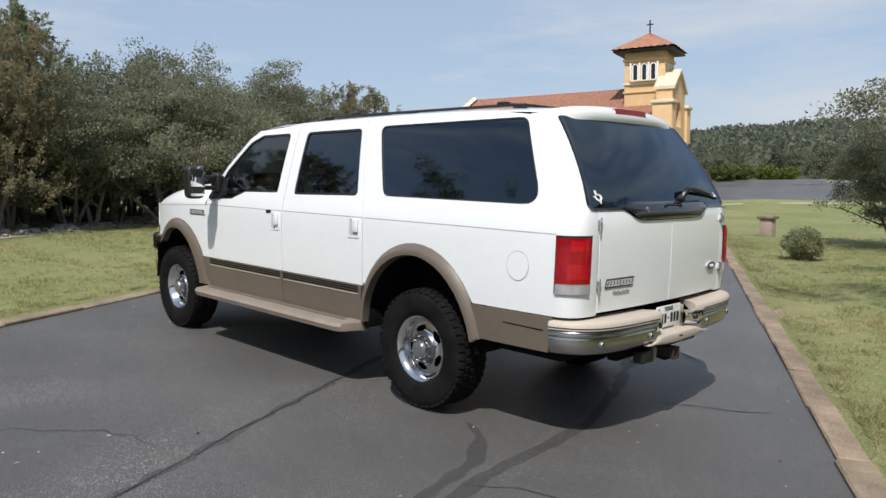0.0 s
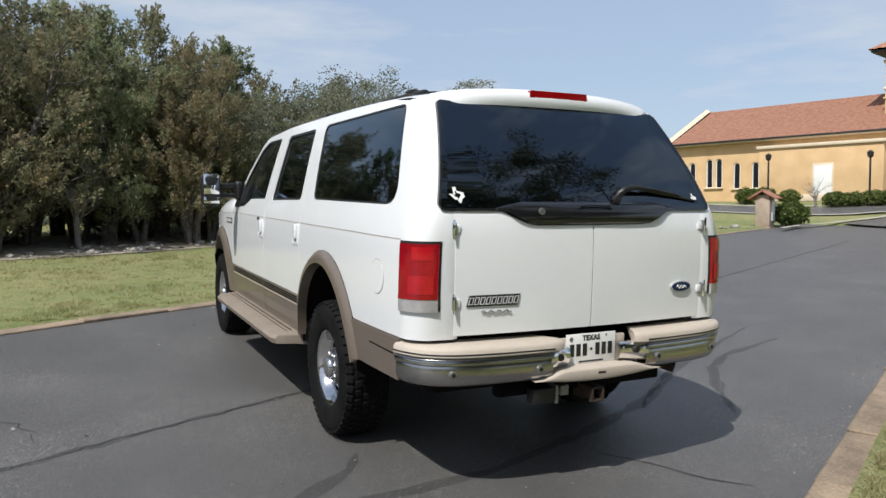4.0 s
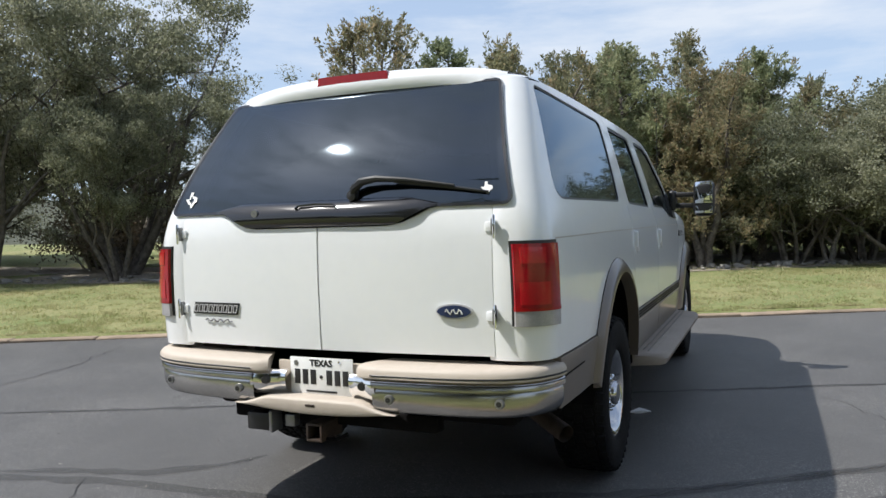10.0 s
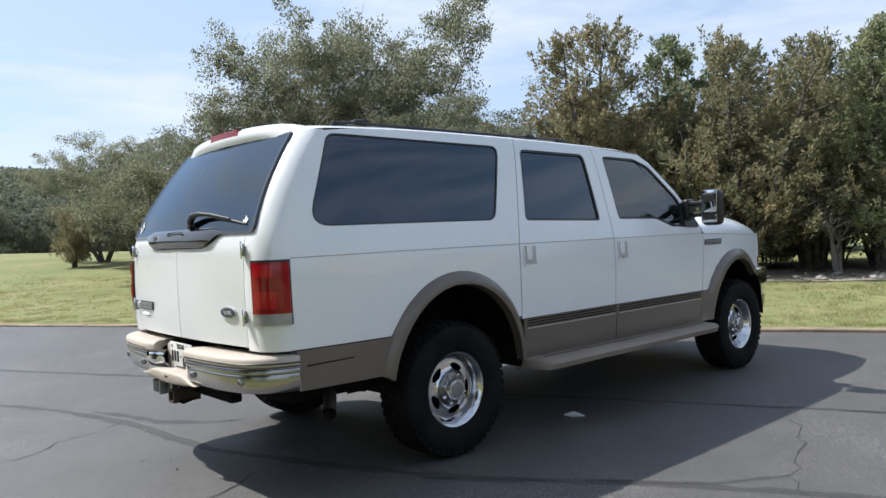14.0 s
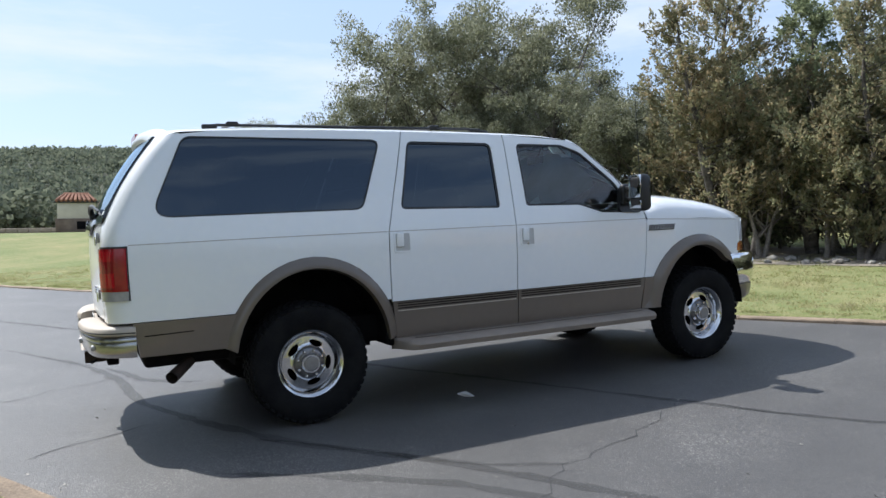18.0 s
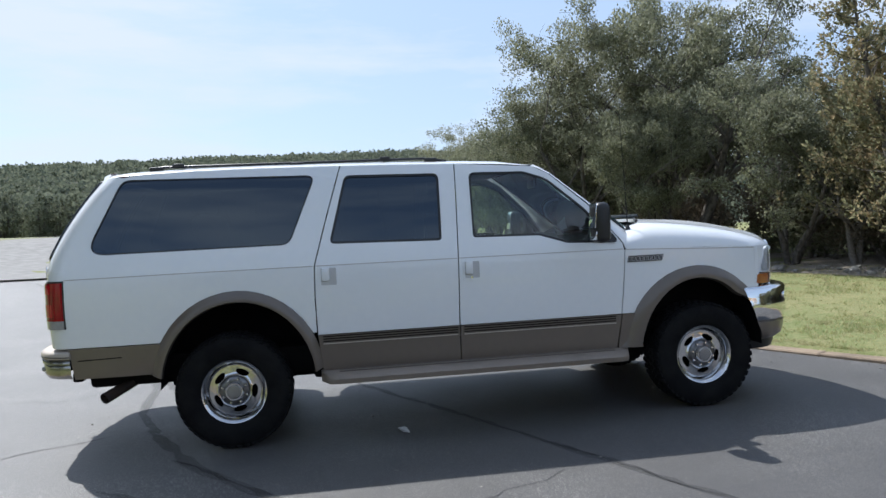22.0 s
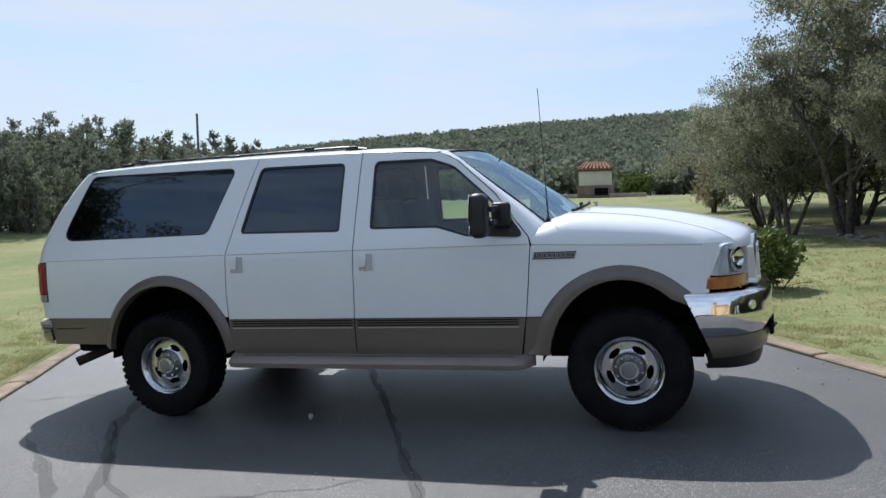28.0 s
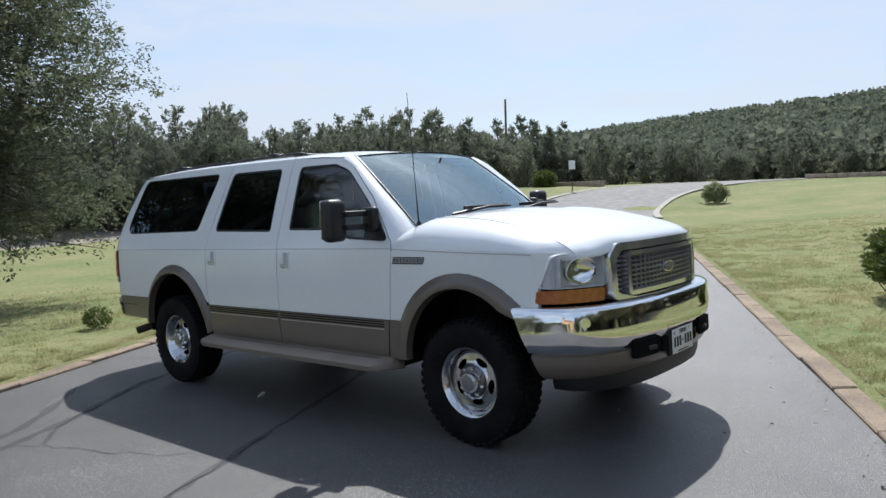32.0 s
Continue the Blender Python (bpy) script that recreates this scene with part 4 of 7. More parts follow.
for key, outline in (("front_door", trim_f), ("rear_door", trim_r)):
    both("lower_trim", sheet(outline, [], side_at, YCUT, [0.6, 0.65, 0.7], out=0.012, rim=0.03), BEIGE, doors[key], "beige lower door trim")
    y0, y1 = (1.63, 2.78) if key == "front_door" else (0.625, 1.585)
    for z in (0.742, 0.725, 0.708, 0.691):
        both("trim_groove", sheet([(y0, z - 0.0035), (y1, z - 0.0035), (y1, z + 0.0035), (y0, z + 0.0035)], [], side_at, [], [], out=0.0165, rim=0.004), PAD if z < 0.70 else UNDER, doors[key])
    y0, y1 = (1.622, 2.866) if key == "front_door" else (0.600, 1.604)
    both("pinstripe", sheet([(y0, 1.236), (y1, 1.236), (y1, 1.241), (y0, 1.241)], [], side_at, YCUT, [], out=0.0015, rim=0.003), PIN, doors[key])
    hy, hz = (1.70, 1.155) if key == "front_door" else (0.675, 1.165)
    cup = rounded([(hy - 0.055, hz - 0.075), (hy + 0.075, hz - 0.075), (hy + 0.075, hz + 0.068), (hy - 0.055, hz + 0.068)], 0.02)
    both("handle_bezel", sheet(cup, [grown(cup, -0.012)], side_at, [], [], out=0.005, rim=0.006), PAINT, doors[key])
    both("handle_recess_shade", sheet(grown(cup, -0.011), [], side_at, [], [], out=0.0015, rim=0.002), SHADOWGREY, doors[key])
    both("handle", box(0.022, 0.055, 0.095, side_at(hy - 0.012, hz + 0.012, 0.008), 0.008), PAINT, doors[key], "white door pull")
    if key == "front_door":
        lock = lathe([(0.001, 0.002), (0.009, 0.002), (0.009, -0.01)], 12)
        lock.transform(Matrix.Translation(side_at(hy + 0.005, hz - 0.058, 0.006)))
        both("key_lock", lock, CHROME, doors[key])

keypad = part("keypad", mirrored(mesh_of(sheet(rounded([(1.775, 1.212), (1.845, 1.212), (1.845, 1.234), (1.775, 1.234)], 0.004, 2), [], side_at, [], [], out=0.004, rim=0.004))), BLACK, doors["front_door"][1], "small black keyless entry pad")

# quarter panels with the rear pillars
strip = [z for z in [0.80, *[c for c in ZCUT if c > 0.84]]]


def quarter_panel():
    rear_edge = [(YR(z) + CR, z) for z in [0.775, *strip[1:], 1.915][::-1]]
    top = [(y, ZT(y)) for y in (0.0, -0.3, -0.5)]
    loop = [(0.804, ZT(0.804)), (0.4, ZT(0.4)), *top, *rear_edge, (-0.470, 0.775), *[p for p in ARCH_R_OUT[::-1] if p[1] > 0.778 and p[0] < 0.578], (0.559, 0.775), (0.584, 0.775), (0.580, 1.0), (0.586, 1.24), (0.662, 1.5)]
    bm = sheet(loop, [Q_WIN], side_at, [c for c in YCUT if c < 0.7], [0.775, *ZCUT])
    zs = [0.775, *[c for c in ZCUT if c > 0.8], 1.915]
    rows = []
    for z in zs:
        rows.append([bm.verts.new(corner_at(t / 8, z)) for t in range(9)] + [bm.verts.new(rear_at(interp(z, [(0.7, 0.757), (1.38, 0.757), (1.4, 0.822), (1.9, 0.675), (2, 0.66)]) if z < 1.385 else SX(YR(z) + CR, z) - CR - 0.004, z))])
    for a, b in zip(rows, rows[1:]):
        for k in range(9):
            bm.faces.new((a[k], b[k], b[k + 1], a[k + 1]))
    bmesh.ops.remove_doubles(bm, verts=bm.verts[:], dist=0.002)
    bmesh.ops.recalc_face_normals(bm, faces=bm.faces[:])
    if sum(f.normal.x * f.calc_area() for f in bm.faces) < 0:
        bmesh.ops.reverse_faces(bm, faces=bm.faces[:])
    edges = [e for e in bm.edges if e.is_boundary]
    made = bmesh.ops.extrude_edge_only(bm, edges=edges)
    for v in made["geom"]:
        if isinstance(v, bmesh.types.BMVert):
            v.co += Vector((-0.03, 0.012 if v.co.y < -0.6 else 0, 0))
    return bm


quarter = both("quarter_panel", quarter_panel(), PAINT, (car, car), "white rear quarter panel")
both("window_glass", sheet(grown(Q_WIN, 0.012), [], side_at, YCUT, ZCUT, out=-0.008), TINT, quarter, "dark privacy glass")
both("window_seal", sheet(grown(Q_WIN, 0.003), [grown(Q_WIN, -0.010)], side_at, [], ZCUT, out=-0.003, rim=0.01), BLACK, quarter, "black rubber window seal")
both("pinstripe", sheet([(-1.06, 1.232), (-0.3, 1.236), (0.578, 1.236), (0.578, 1.241), (-0.3, 1.241), (-1.06, 1.237)], [], side_at, YCUT, [], out=0.0015, rim=0.003), PIN, quarter)

# front wings
def wing():
    loop = [(2.834, SPLIT), (2.931, SPLIT), *[p for p in ARCH_F_OUT[::-1] if p[1] > SPLIT and p[1] > (0.9 if p[0] > 3.5 else 0)], (3.872, 0.882), (3.985, 0.882), (3.995, 1.195), (3.7, 1.216), (3.3, 1.228), (2.9, 1.236), (2.878, 1.225), (2.855, 0.95)]
    bm = sheet(loop, [], side_at, YCUT, ZCUT, rim=0.03)
    return bm


wings = both("front_wing", wing(), PAINT, (car, car), "white front wing")


def zc(y):
    return curve_at(y, [(2.9, 1.462), (3.2, 1.462), (3.5, 1.440), (3.8, 1.402), (4.05, 1.350), (4.2, 1.312), (4.30, 1.268), (4.34, 1.236)])


def zb(y):
    return curve_at(y, [(2.85, 1.236), (3.3, 1.228), (3.7, 1.216), (4.0, 1.195), (4.1, 1.185)])


def bonnet_at(f, u):
    """The bonnet: f across (-1 to 1), u from the cowl to the front edge."""
    x = f * (0.695 + 0.09 * smooth(0.3, 1.0, u))
    y0, y1 = 3.10 + 0.17 * (1 - f * f), curve_at(abs(f) * 0.785, FPT) + 0.012
    y = y0 + (y1 - y0) * u
    yy = 3.10 + 1.24 * (y - 3.10) / (y1 - 3.10)
    front = smooth(0.72, 1.0, u)
    z = zc(yy) - 0.035 * (x / 0.7) ** 2 * (1 - 0.8 * front) - 0.042 * front * smooth(0.48, 0.66, abs(x))
    return Vector((x, y, z + 0.012 * math.exp(-((abs(x) - 0.42) / 0.12) ** 2) * smooth(0.0, 0.35, u) * (1 - smooth(0.7, 0.95, u))))


FPT = [(0.0, 4.335), (0.30, 4.325), (0.50, 4.285), (0.64, 4.235), (0.78, 4.165), (0.87, 4.085), (0.915, 3.99)]


def wing_top():
    bm = bmesh.new()
    rows = []
    end = bonnet_at(1, 1).y
    for k in range(19):
        y = 2.885 + k * (end - 2.885) / 18
        if y < 3.1:
            p = bonnet_at(1, 0)
            p.y = y
            p.z -= 0.06 * (3.1 - y) / 0.2
        else:
            p = bonnet_at(1, (y - 3.10) / (end - 3.10))
        p += Vector((0.004, 0, -0.003))
        yo = 2.885 + k * (3.992 - 2.885) / 18
        o = Vector((SX(yo, zb(yo)), yo, zb(yo)))
        row = []
        for t in range(9):
            s, c = math.sin(t * math.pi / 16), math.cos(t * math.pi / 16)
            row.append(bm.verts.new((p.x + (o.x - p.x) * s, p.y + (o.y - p.y) * s, o.z + (p.z - o.z) * c)))
        rows.append(row)
    for a, b in zip(rows, rows[1:]):
        for i in range(8):
            bm.faces.new((a[i], b[i], b[i + 1], a[i + 1]))
    lip = [bm.verts.new(v.co + Vector((0, -0.01, -0.03))) for v in rows[-1]]
    for i in range(8):
        bm.faces.new((rows[-1][i], lip[i], lip[i + 1], rows[-1][i + 1]))
    bmesh.ops.recalc_face_normals(bm, faces=bm.faces[:])
    if sum(f.normal.z for f in bm.faces) < 0:
        bmesh.ops.reverse_faces(bm, faces=bm.faces[:])
    return bm


both("wing_top", wing_top(), PAINT, wings, "", 60)
both("pinstripe", sheet([(2.89, 1.232), (3.97, 1.190), (3.97, 1.195), (2.89, 1.237)], [], side_at, YCUT, [], out=0.0015, rim=0.003), PIN, wings)


def hood():
    bm = bmesh.new()
    rows = []
    for i in range(27):
        u = i / 26
        rows.append([bm.verts.new(bonnet_at(k / 14, u)) for k in range(-14, 15)])
    for a, b in zip(rows, rows[1:]):
        for k in range(28):
            bm.faces.new((a[k], a[k + 1], b[k + 1], b[k]))
    bm.normal_update()
    if sum(f.normal.z for f in bm.faces) < 0:
        bmesh.ops.reverse_faces(bm, faces=bm.faces[:])
    made = bmesh.ops.extrude_edge_only(bm, edges=[e for e in bm.edges if e.is_boundary])
    for v in made["geom"]:
        if isinstance(v, bmesh.types.BMVert):
            v.co.z -= 0.025
    return bm


bonnet = part("bonnet", hood(), PAINT, car, "white bonnet with raised shoulders", angle=60)
part("engine_bay", box(1.3, 1.05, 0.5, (0, 3.66, 0.92), 0.05), UNDER, car)

# windscreen, pillars, roof
def ruled(top, bottom, n, m, bulge):
    bm = bmesh.new()
    rows = []
    for j in range(m + 1):
        t = j / m
        row = []
        for i in range(n + 1):
            f = -1 + 2 * i / n
            p = Vector(top(f)).lerp(Vector(bottom(f)), t)
            row.append(bm.verts.new(p + Vector((0, 0.7, 0.7)) * bulge * 4 * t * (1 - t) * (1 - f * f * 0.6)))
        rows.append(row)
    for a, b in zip(rows, rows[1:]):
        for i in range(n):
            bm.faces.new((a[i], b[i], b[i + 1], a[i + 1]))
    bm.normal_update()
    if sum(f.normal.y for f in bm.faces) < 0:
        bmesh.ops.reverse_faces(bm, faces=bm.faces[:])
    return bm


def ws_top(f):
    return (0.675 * f, 2.27 + 0.11 * (1 - f * f), 1.905 + 0.028 * (1 - f * f))


def ws_bot(f):
    return (0.805 * f, 2.985 + 0.21 * (1 - f * f), 1.355 + 0.035 * (1 - f * f))


windscreen = part("windscreen", ruled(ws_top, ws_bot, 16, 10, 0.02), SCREEN, car, "clear curved windscreen", angle=180)
part("screen_seal", tube([Vector(ws_top(f)) for f in np.linspace(-1, 1, 15)] + [Vector(ws_top(1)).lerp(Vector(ws_bot(1)), t) + Vector((0, 0.7, 0.7)) * 0.02 * 4 * t * (1 - t) * 0.4 for t in np.linspace(0.1, 1, 8)], 0.008, 6), BLACK, windscreen)
part("screen_seal", tube([Vector(ws_top(-1)).lerp(Vector(ws_bot(-1)), t) + Vector((0, 0.7, 0.7)) * 0.02 * 4 * t * (1 - t) * 0.4 for t in np.linspace(0, 1, 8)], 0.008, 6), BLACK, windscreen)
cowl = bmesh.new()
crow = []
for i in range(17):
    f = -1 + i / 8
    a, b = Vector(ws_bot(f)), Vector((0.80 * f, 3.085 + 0.20 * (1 - f * f), 1.375 + 0.045 * (1 - f * f)))
    crow.append((cowl.verts.new(a + Vector((0, -0.01, -0.005))), cowl.verts.new(a.lerp(b, 0.5) + Vector((0, 0, -0.02))), cowl.verts.new(b + Vector((0, 0.05, 0.0)))))
for a, b in zip(crow, crow[1:]):
    cowl.faces.new((a[0], a[1], b[1], b[0]))
    cowl.faces.new((a[1], a[2], b[2], b[1]))
bmesh.ops.recalc_face_normals(cowl, faces=cowl.faces[:])
part("cowl_panel", cowl, BLACK, car, "black plastic cowl below the windscreen")
for x0, x1, name in ((0.62, 0.02, "wiper"), (-0.05, -0.62, "wiper")):
    w = part(name, tube([(x0, 3.06 + 0.17 * (1 - (x0 / 0.8) ** 2), 1.44), ((x0 + x1) / 2, 3.04 + 0.18, 1.482), (x1, 3.0 + 0.18, 1.478)], [0.012, 0.009, 0.007], 6), BLACK, car, "black wiper arm")
    part("blade", box(0.56, 0.014, 0.025, ((x0 + x1) / 2 - 0.05, 3.155, 1.482), 0.004, rot=pose(0, 0, 0, 0, 0, 4)), BLACK, w)

A_SIDE = [(2.235, 1.897), (2.30, 1.872), (2.375, 1.83), (2.64, 1.592), (2.868, 1.29), (2.882, 1.24)]


def a_pillar():
    bm = bmesh.new()
    rows = []
    n = len(A_SIDE)
    for i, (y, z) in enumerate(A_SIDE):
        t = max(0, min(1, (i - 1) / (n - 2.2)))
        a = side_at(y, z, 0)
        b = Vector(ws_top(1)).lerp(Vector(ws_bot(1)), [0.0, 0.03, 0.10, 0.47, 0.93, 1.05][i])
        m = a.lerp(b, 0.5) + Vector((0.022, 0.022, 0.022))
        rows.append([bm.verts.new(((1 - u) ** 2) * a + 2 * u * (1 - u) * m + u * u * b) for u in (0, 0.25, 0.5, 0.75, 1)])
    for a, b in zip(rows, rows[1:]):
        for k in range(4):
            bm.faces.new((a[k], b[k], b[k + 1], a[k + 1]))
    bmesh.ops.recalc_face_normals(bm, faces=bm.faces[:])
    if sum(f.normal.x for f in bm.faces) < 0:
        bmesh.ops.reverse_faces(bm, faces=bm.faces[:])
    return bm


both("windscreen_pillar", a_pillar(), PAINT, (car, car), "", 70)


def roof():
    bm = bmesh.new()
    rows = []
    ys = [-0.85, -0.80, -0.70, -0.5, -0.2, 0.2, 0.7, 1.2, 1.7, 2.0, 2.2, 2.3]
    for y in ys:
        zt = ZT(y) if y < 2.25 else 1.895
        xe = SX(y, zt)
        y0 = YR(zt) + CR
        if y < y0:
            xe = SX(y0, zt) - CR + math.sqrt(max(0.0, CR * CR - (y0 - y) ** 2))
        row = []
        for k in range(-16, 17):
            f = k / 16
            a = math.sin(f * math.pi / 2)
            crown = 0.052 - (0.02 if y > 2.1 else 0)
            yy = y + (0.09 * (1 - a * a) if y > 2.25 else 0) - (0.05 * (1 - a * a) if y < -0.75 else 0)
            if y > 2.25:
                row.append(bm.verts.new(Vector(ws_top(f)) + Vector((0, 0.004, 0.007))))
            else:
                row.append(bm.verts.new((xe * a, yy, zt + crown * (1 - abs(a) ** 3.2) ** 0.7)))
        rows.append(row)
    for a, b in zip(rows, rows[1:]):
        for k in range(32):
            bm.faces.new((a[k], a[k + 1], b[k + 1], b[k]))
    bm.normal_update()
    if sum(f.normal.z for f in bm.faces) < 0:
        bmesh.ops.reverse_faces(bm, faces=bm.faces[:])
    return bm


roof_panel = part("roof", roof(), PAINT, car, "white roof", angle=60)
part("headliner", box(1.36, 2.9, 0.02, (0, 0.75, 1.90), 0.008), CLOTH, car)


# back: doors, glass, spoiler
def back_at(x, z, out=0.0):
    """The back, led round the rear corners."""
    y0 = YR(z) + CR
    x0 = SX(y0, z) - CR
    if abs(x) <= x0:
        return rear_at(x, z, out)
    c = min(1.0, (abs(x) - x0) / CR)
    return Vector((x, y0 - CR * math.sqrt(1 - c * c) - out, z))


def tail_lip():
    bm = bmesh.new()
    rows = []
    for z, out in ((1.895, 0.006), (1.908, 0.026), (1.922, 0.040), (1.942, 0.040), (1.964, 0.012)):
        row = []
        for k in range(-14, 15):
            f = k / 14
            w = SX(YR(min(z, 1.93)) + CR, min(z, 1.93)) - 0.062
            zz = z + 0.03 * (1 - f * f) * smooth(1.885, 1.95, z)
            p = back_at(f * w, min(z, 1.93), out * (1 - f ** 4) + 0.004)
            row.append(bm.verts.new((p.x, p.y + (0.03 if z > 1.95 else 0), zz - 0.02 * f ** 6)))
        rows.append(row)
    for a, b in zip(rows, rows[1:]):
        for k in range(28):
            bm.faces.new((a[k], a[k + 1], b[k + 1], b[k]))
    bm.normal_update()
    if sum(f.normal.y for f in bm.faces) > 0:
        bmesh.ops.reverse_faces(bm, faces=bm.faces[:])
    return bm


part("roof_lip", tail_lip(), PAINT, roof_panel, "white moulded lip above the rear glass", angle=60)
brk = sheet(rounded([(-0.185, 1.935), (0.185, 1.935), (0.178, 1.982), (-0.178, 1.982)], 0.008, 3), [], lambda x, z, o: rear_at(x, min(z, 1.93), o) + Vector((0, 0, z - min(z, 1.93))), [-0.1, 0, 0.1], [], out=0.050, rim=0.05, inward=(0, 1, 0), face=(0, -1, 0))
part("brake_lamp", brk, DARKRED, roof_panel, "red high-level brake lamp")
XCUT = [-0.6, -0.45, -0.3, -0.15, 0.15, 0.3, 0.45, 0.6]
door_r = [(0.004, 0.79), (0.752, 0.79), (0.752, 1.372), (0.56, 1.372), (0.50, 1.362), (0.44, 1.332), (0.38, 1.308), (0.32, 1.298), (0.004, 1.298)]
back_doors = []
for s in (1, -1):
    loop = [(s * x, z) for x, z in door_r]
    d = part("tail_door", sheet(loop, [], rear_at, XCUT, [0.85, 0.95, 1.1, 1.2, 1.26, 1.33], rim=0.03, inward=(0, 1, 0), face=(0, -1, 0)), PAINT, car, "white half of the split tail doors")
    back_doors.append(d)
    for z in (1.285, 0.945):
        h = part("hinge", box(0.014, 0.022, 0.062, rear_at(s * 0.760, z, 0.010), 0.004), PEWTER, d, "greyish exposed hinge")
        part("hinge_leaf", box(0.030, 0.008, 0.038, rear_at(s * 0.742, z, 0.005), 0.003), PAINT, h)
        part("hinge_pin", lathe([(0.0035, -0.045), (0.006, -0.04), (0.006, 0.04), (0.0035, 0.045)], 8, "z"), CHROME, h, m=Matrix.Translation(rear_at(s * 0.767, z, 0.022)))
R_GLASS = rounded([(-0.826, 1.374), (0.826, 1.374), (0.684, 1.903), (-0.684, 1.903)], 0.03)
rear_glass = part("rear_glass", sheet(R_GLASS, [], rear_at, XCUT, ZCUT, out=0.008, rim=0.02, inward=(0, 1, 0), face=(0, -1, 0)), TINT, car, "dark privacy glass rear window")
part("glass_border", sheet(grown(R_GLASS, 0.006), [grown(R_GLASS, -0.006)], rear_at, XCUT, ZCUT, out=0.0095, rim=0.02, inward=(0, 1, 0), face=(0, -1, 0)), GLOSSBLACK, rear_glass)
garnish = rounded([(-0.57, 1.376), (-0.49, 1.365), (-0.43, 1.335), (-0.36, 1.304), (0.36, 1.304), (0.43, 1.335), (0.49, 1.365), (0.57, 1.376), (0.40, 1.412), (-0.40, 1.412)], 0.02, 3)
part("handle_garnish", sheet(garnish, [], lambda x, z, o: rear_at(x, z, o + 0.022 * (1 - ((z - 1.355) / 0.06) ** 2) * (1 - min(1, abs(x) / 0.57) ** 4)), XCUT, [1.32, 1.34, 1.36, 1.38, 1.395], out=0.006, rim=0.03, inward=(0, 1, 0), face=(0, -1, 0)), GLOSSBLACK, rear_glass, "gloss black handle moulding", angle=70)
part("pull_handle", tube([rear_at(-0.10, 1.378, 0.030), rear_at(-0.085, 1.392, 0.030), rear_at(0.0, 1.397, 0.030), rear_at(0.085, 1.392, 0.030), rear_at(0.10, 1.378, 0.030)], 0.005, 6), GLOSSBLACK, rear_glass)
part("key_lock", lathe([(0.002, 0.0), (0.016, 0.0), (0.018, 0.012)], 14, "y"), PEWTER, rear_glass, m=Matrix.Translation(rear_at(-0.31, 1.365, 0.032)))
wiper = part("rear_wiper", tube([rear_at(0.160, 1.425, 0.015), rear_at(0.172, 1.452, 0.035), rear_at(0.205, 1.478, 0.050), rear_at(0.27, 1.488, 0.052), rear_at(0.40, 1.478, 0.042), rear_at(0.60, 1.448, 0.030)], [0.017, 0.019, 0.018, 0.014, 0.010, 0.006], 8), BLACK, rear_glass, "black rear wiper")
part("wiper_blade", tube([rear_at(0.34, 1.474, 0.022), rear_at(0.52, 1.452, 0.020), rear_at(0.735, 1.418, 0.016)], [0.006, 0.009, 0.005], 5), BLACK, wiper)
part("wiper_pivot", lathe([(0.001, -0.03), (0.020, -0.026), (0.024, 0.0), (0.024, 0.02)], 14, "y"), BLACK, wiper, m=Matrix.Translation(rear_at(0.160, 1.425, 0.005)))

TX = [(0.3, 1.0), (0.52, 1.0), (0.52, 0.78), (0.72, 0.72), (0.95, 0.66), (1.0, 0.4), (0.82, 0.28), (0.68, 0.0), (0.58, 0.05), (0.5, 0.25), (0.36, 0.22), (0.26, 0.32), (0.0, 0.58), (0.3, 0.58)]
for x0, z0, k in ((-0.765, 1.402, 0.075), (0.70, 1.41, 0.048)):
    loop = [(x0 + k * a, z0 + k * b) for a, b in TX]
    part("sticker", sheet(loop, [[(x0 + k * (0.52 + 0.5 * (a - 0.52)), z0 + k * (0.5 + 0.5 * (b - 0.5))) for a, b in TX]] if x0 < 0 else [], rear_at, [], [], out=0.0115, rim=0.002, inward=(0, 1, 0), face=(0, -1, 0)), PLATE, rear_glass, "white outline sticker")

# tail lamps wrap the corners
def lamp(z0, z1, t0, t1, out):
    bm = bmesh.new()
    rows = []
    for j in range(5):
        z = z0 + (z1 - z0) * j / 4
        rows.append([bm.verts.new(corner_at(t0 + (t1 - t0) * k / 10, z, out)) for k in range(11)])
    for a, b in zip(rows, rows[1:]):
        for k in range(10):
            bm.faces.new((a[k], b[k], b[k + 1], a[k + 1]))
    bm.normal_update()
    if sum(f.normal.x for f in bm.faces) < 0:
        bmesh.ops.reverse_faces(bm, faces=bm.faces[:])
    made = bmesh.ops.extrude_edge_only(bm, edges=[e for e in bm.edges if e.is_boundary])
    for v in made["geom"]:
        if isinstance(v, bmesh.types.BMVert):
            v.co += Vector((-0.02, 0.02, 0))
    return bm


lamps = both("tail_lamp", lamp(0.908, 1.230, 0.0, 1.01, 0.006), BLACK, (car, car), "red and grey tail lamp in a black frame")
both("red_lens", lamp(0.978, 1.218, 0.05, 0.95, 0.014), REDLENS, lamps, "red ribbed lens")
both("lens_cell", lamp(0.990, 1.075, 0.34, 0.86, 0.0165), BRIGHTRED, lamps, "bright red reflector cell")
both("lens_cell", lamp(1.145, 1.205, 0.40, 0.84, 0.0165), BRIGHTRED, lamps, "bright red reflector cell")
both("lens_divider", lamp(0.9655, 0.9785, 0.05, 0.95, 0.016), DARKRED, lamps)
both("reversing_lens", lamp(0.908, 0.966, 0.05, 0.95, 0.014), GREYLENS, lamps, "frosted reversing lens")

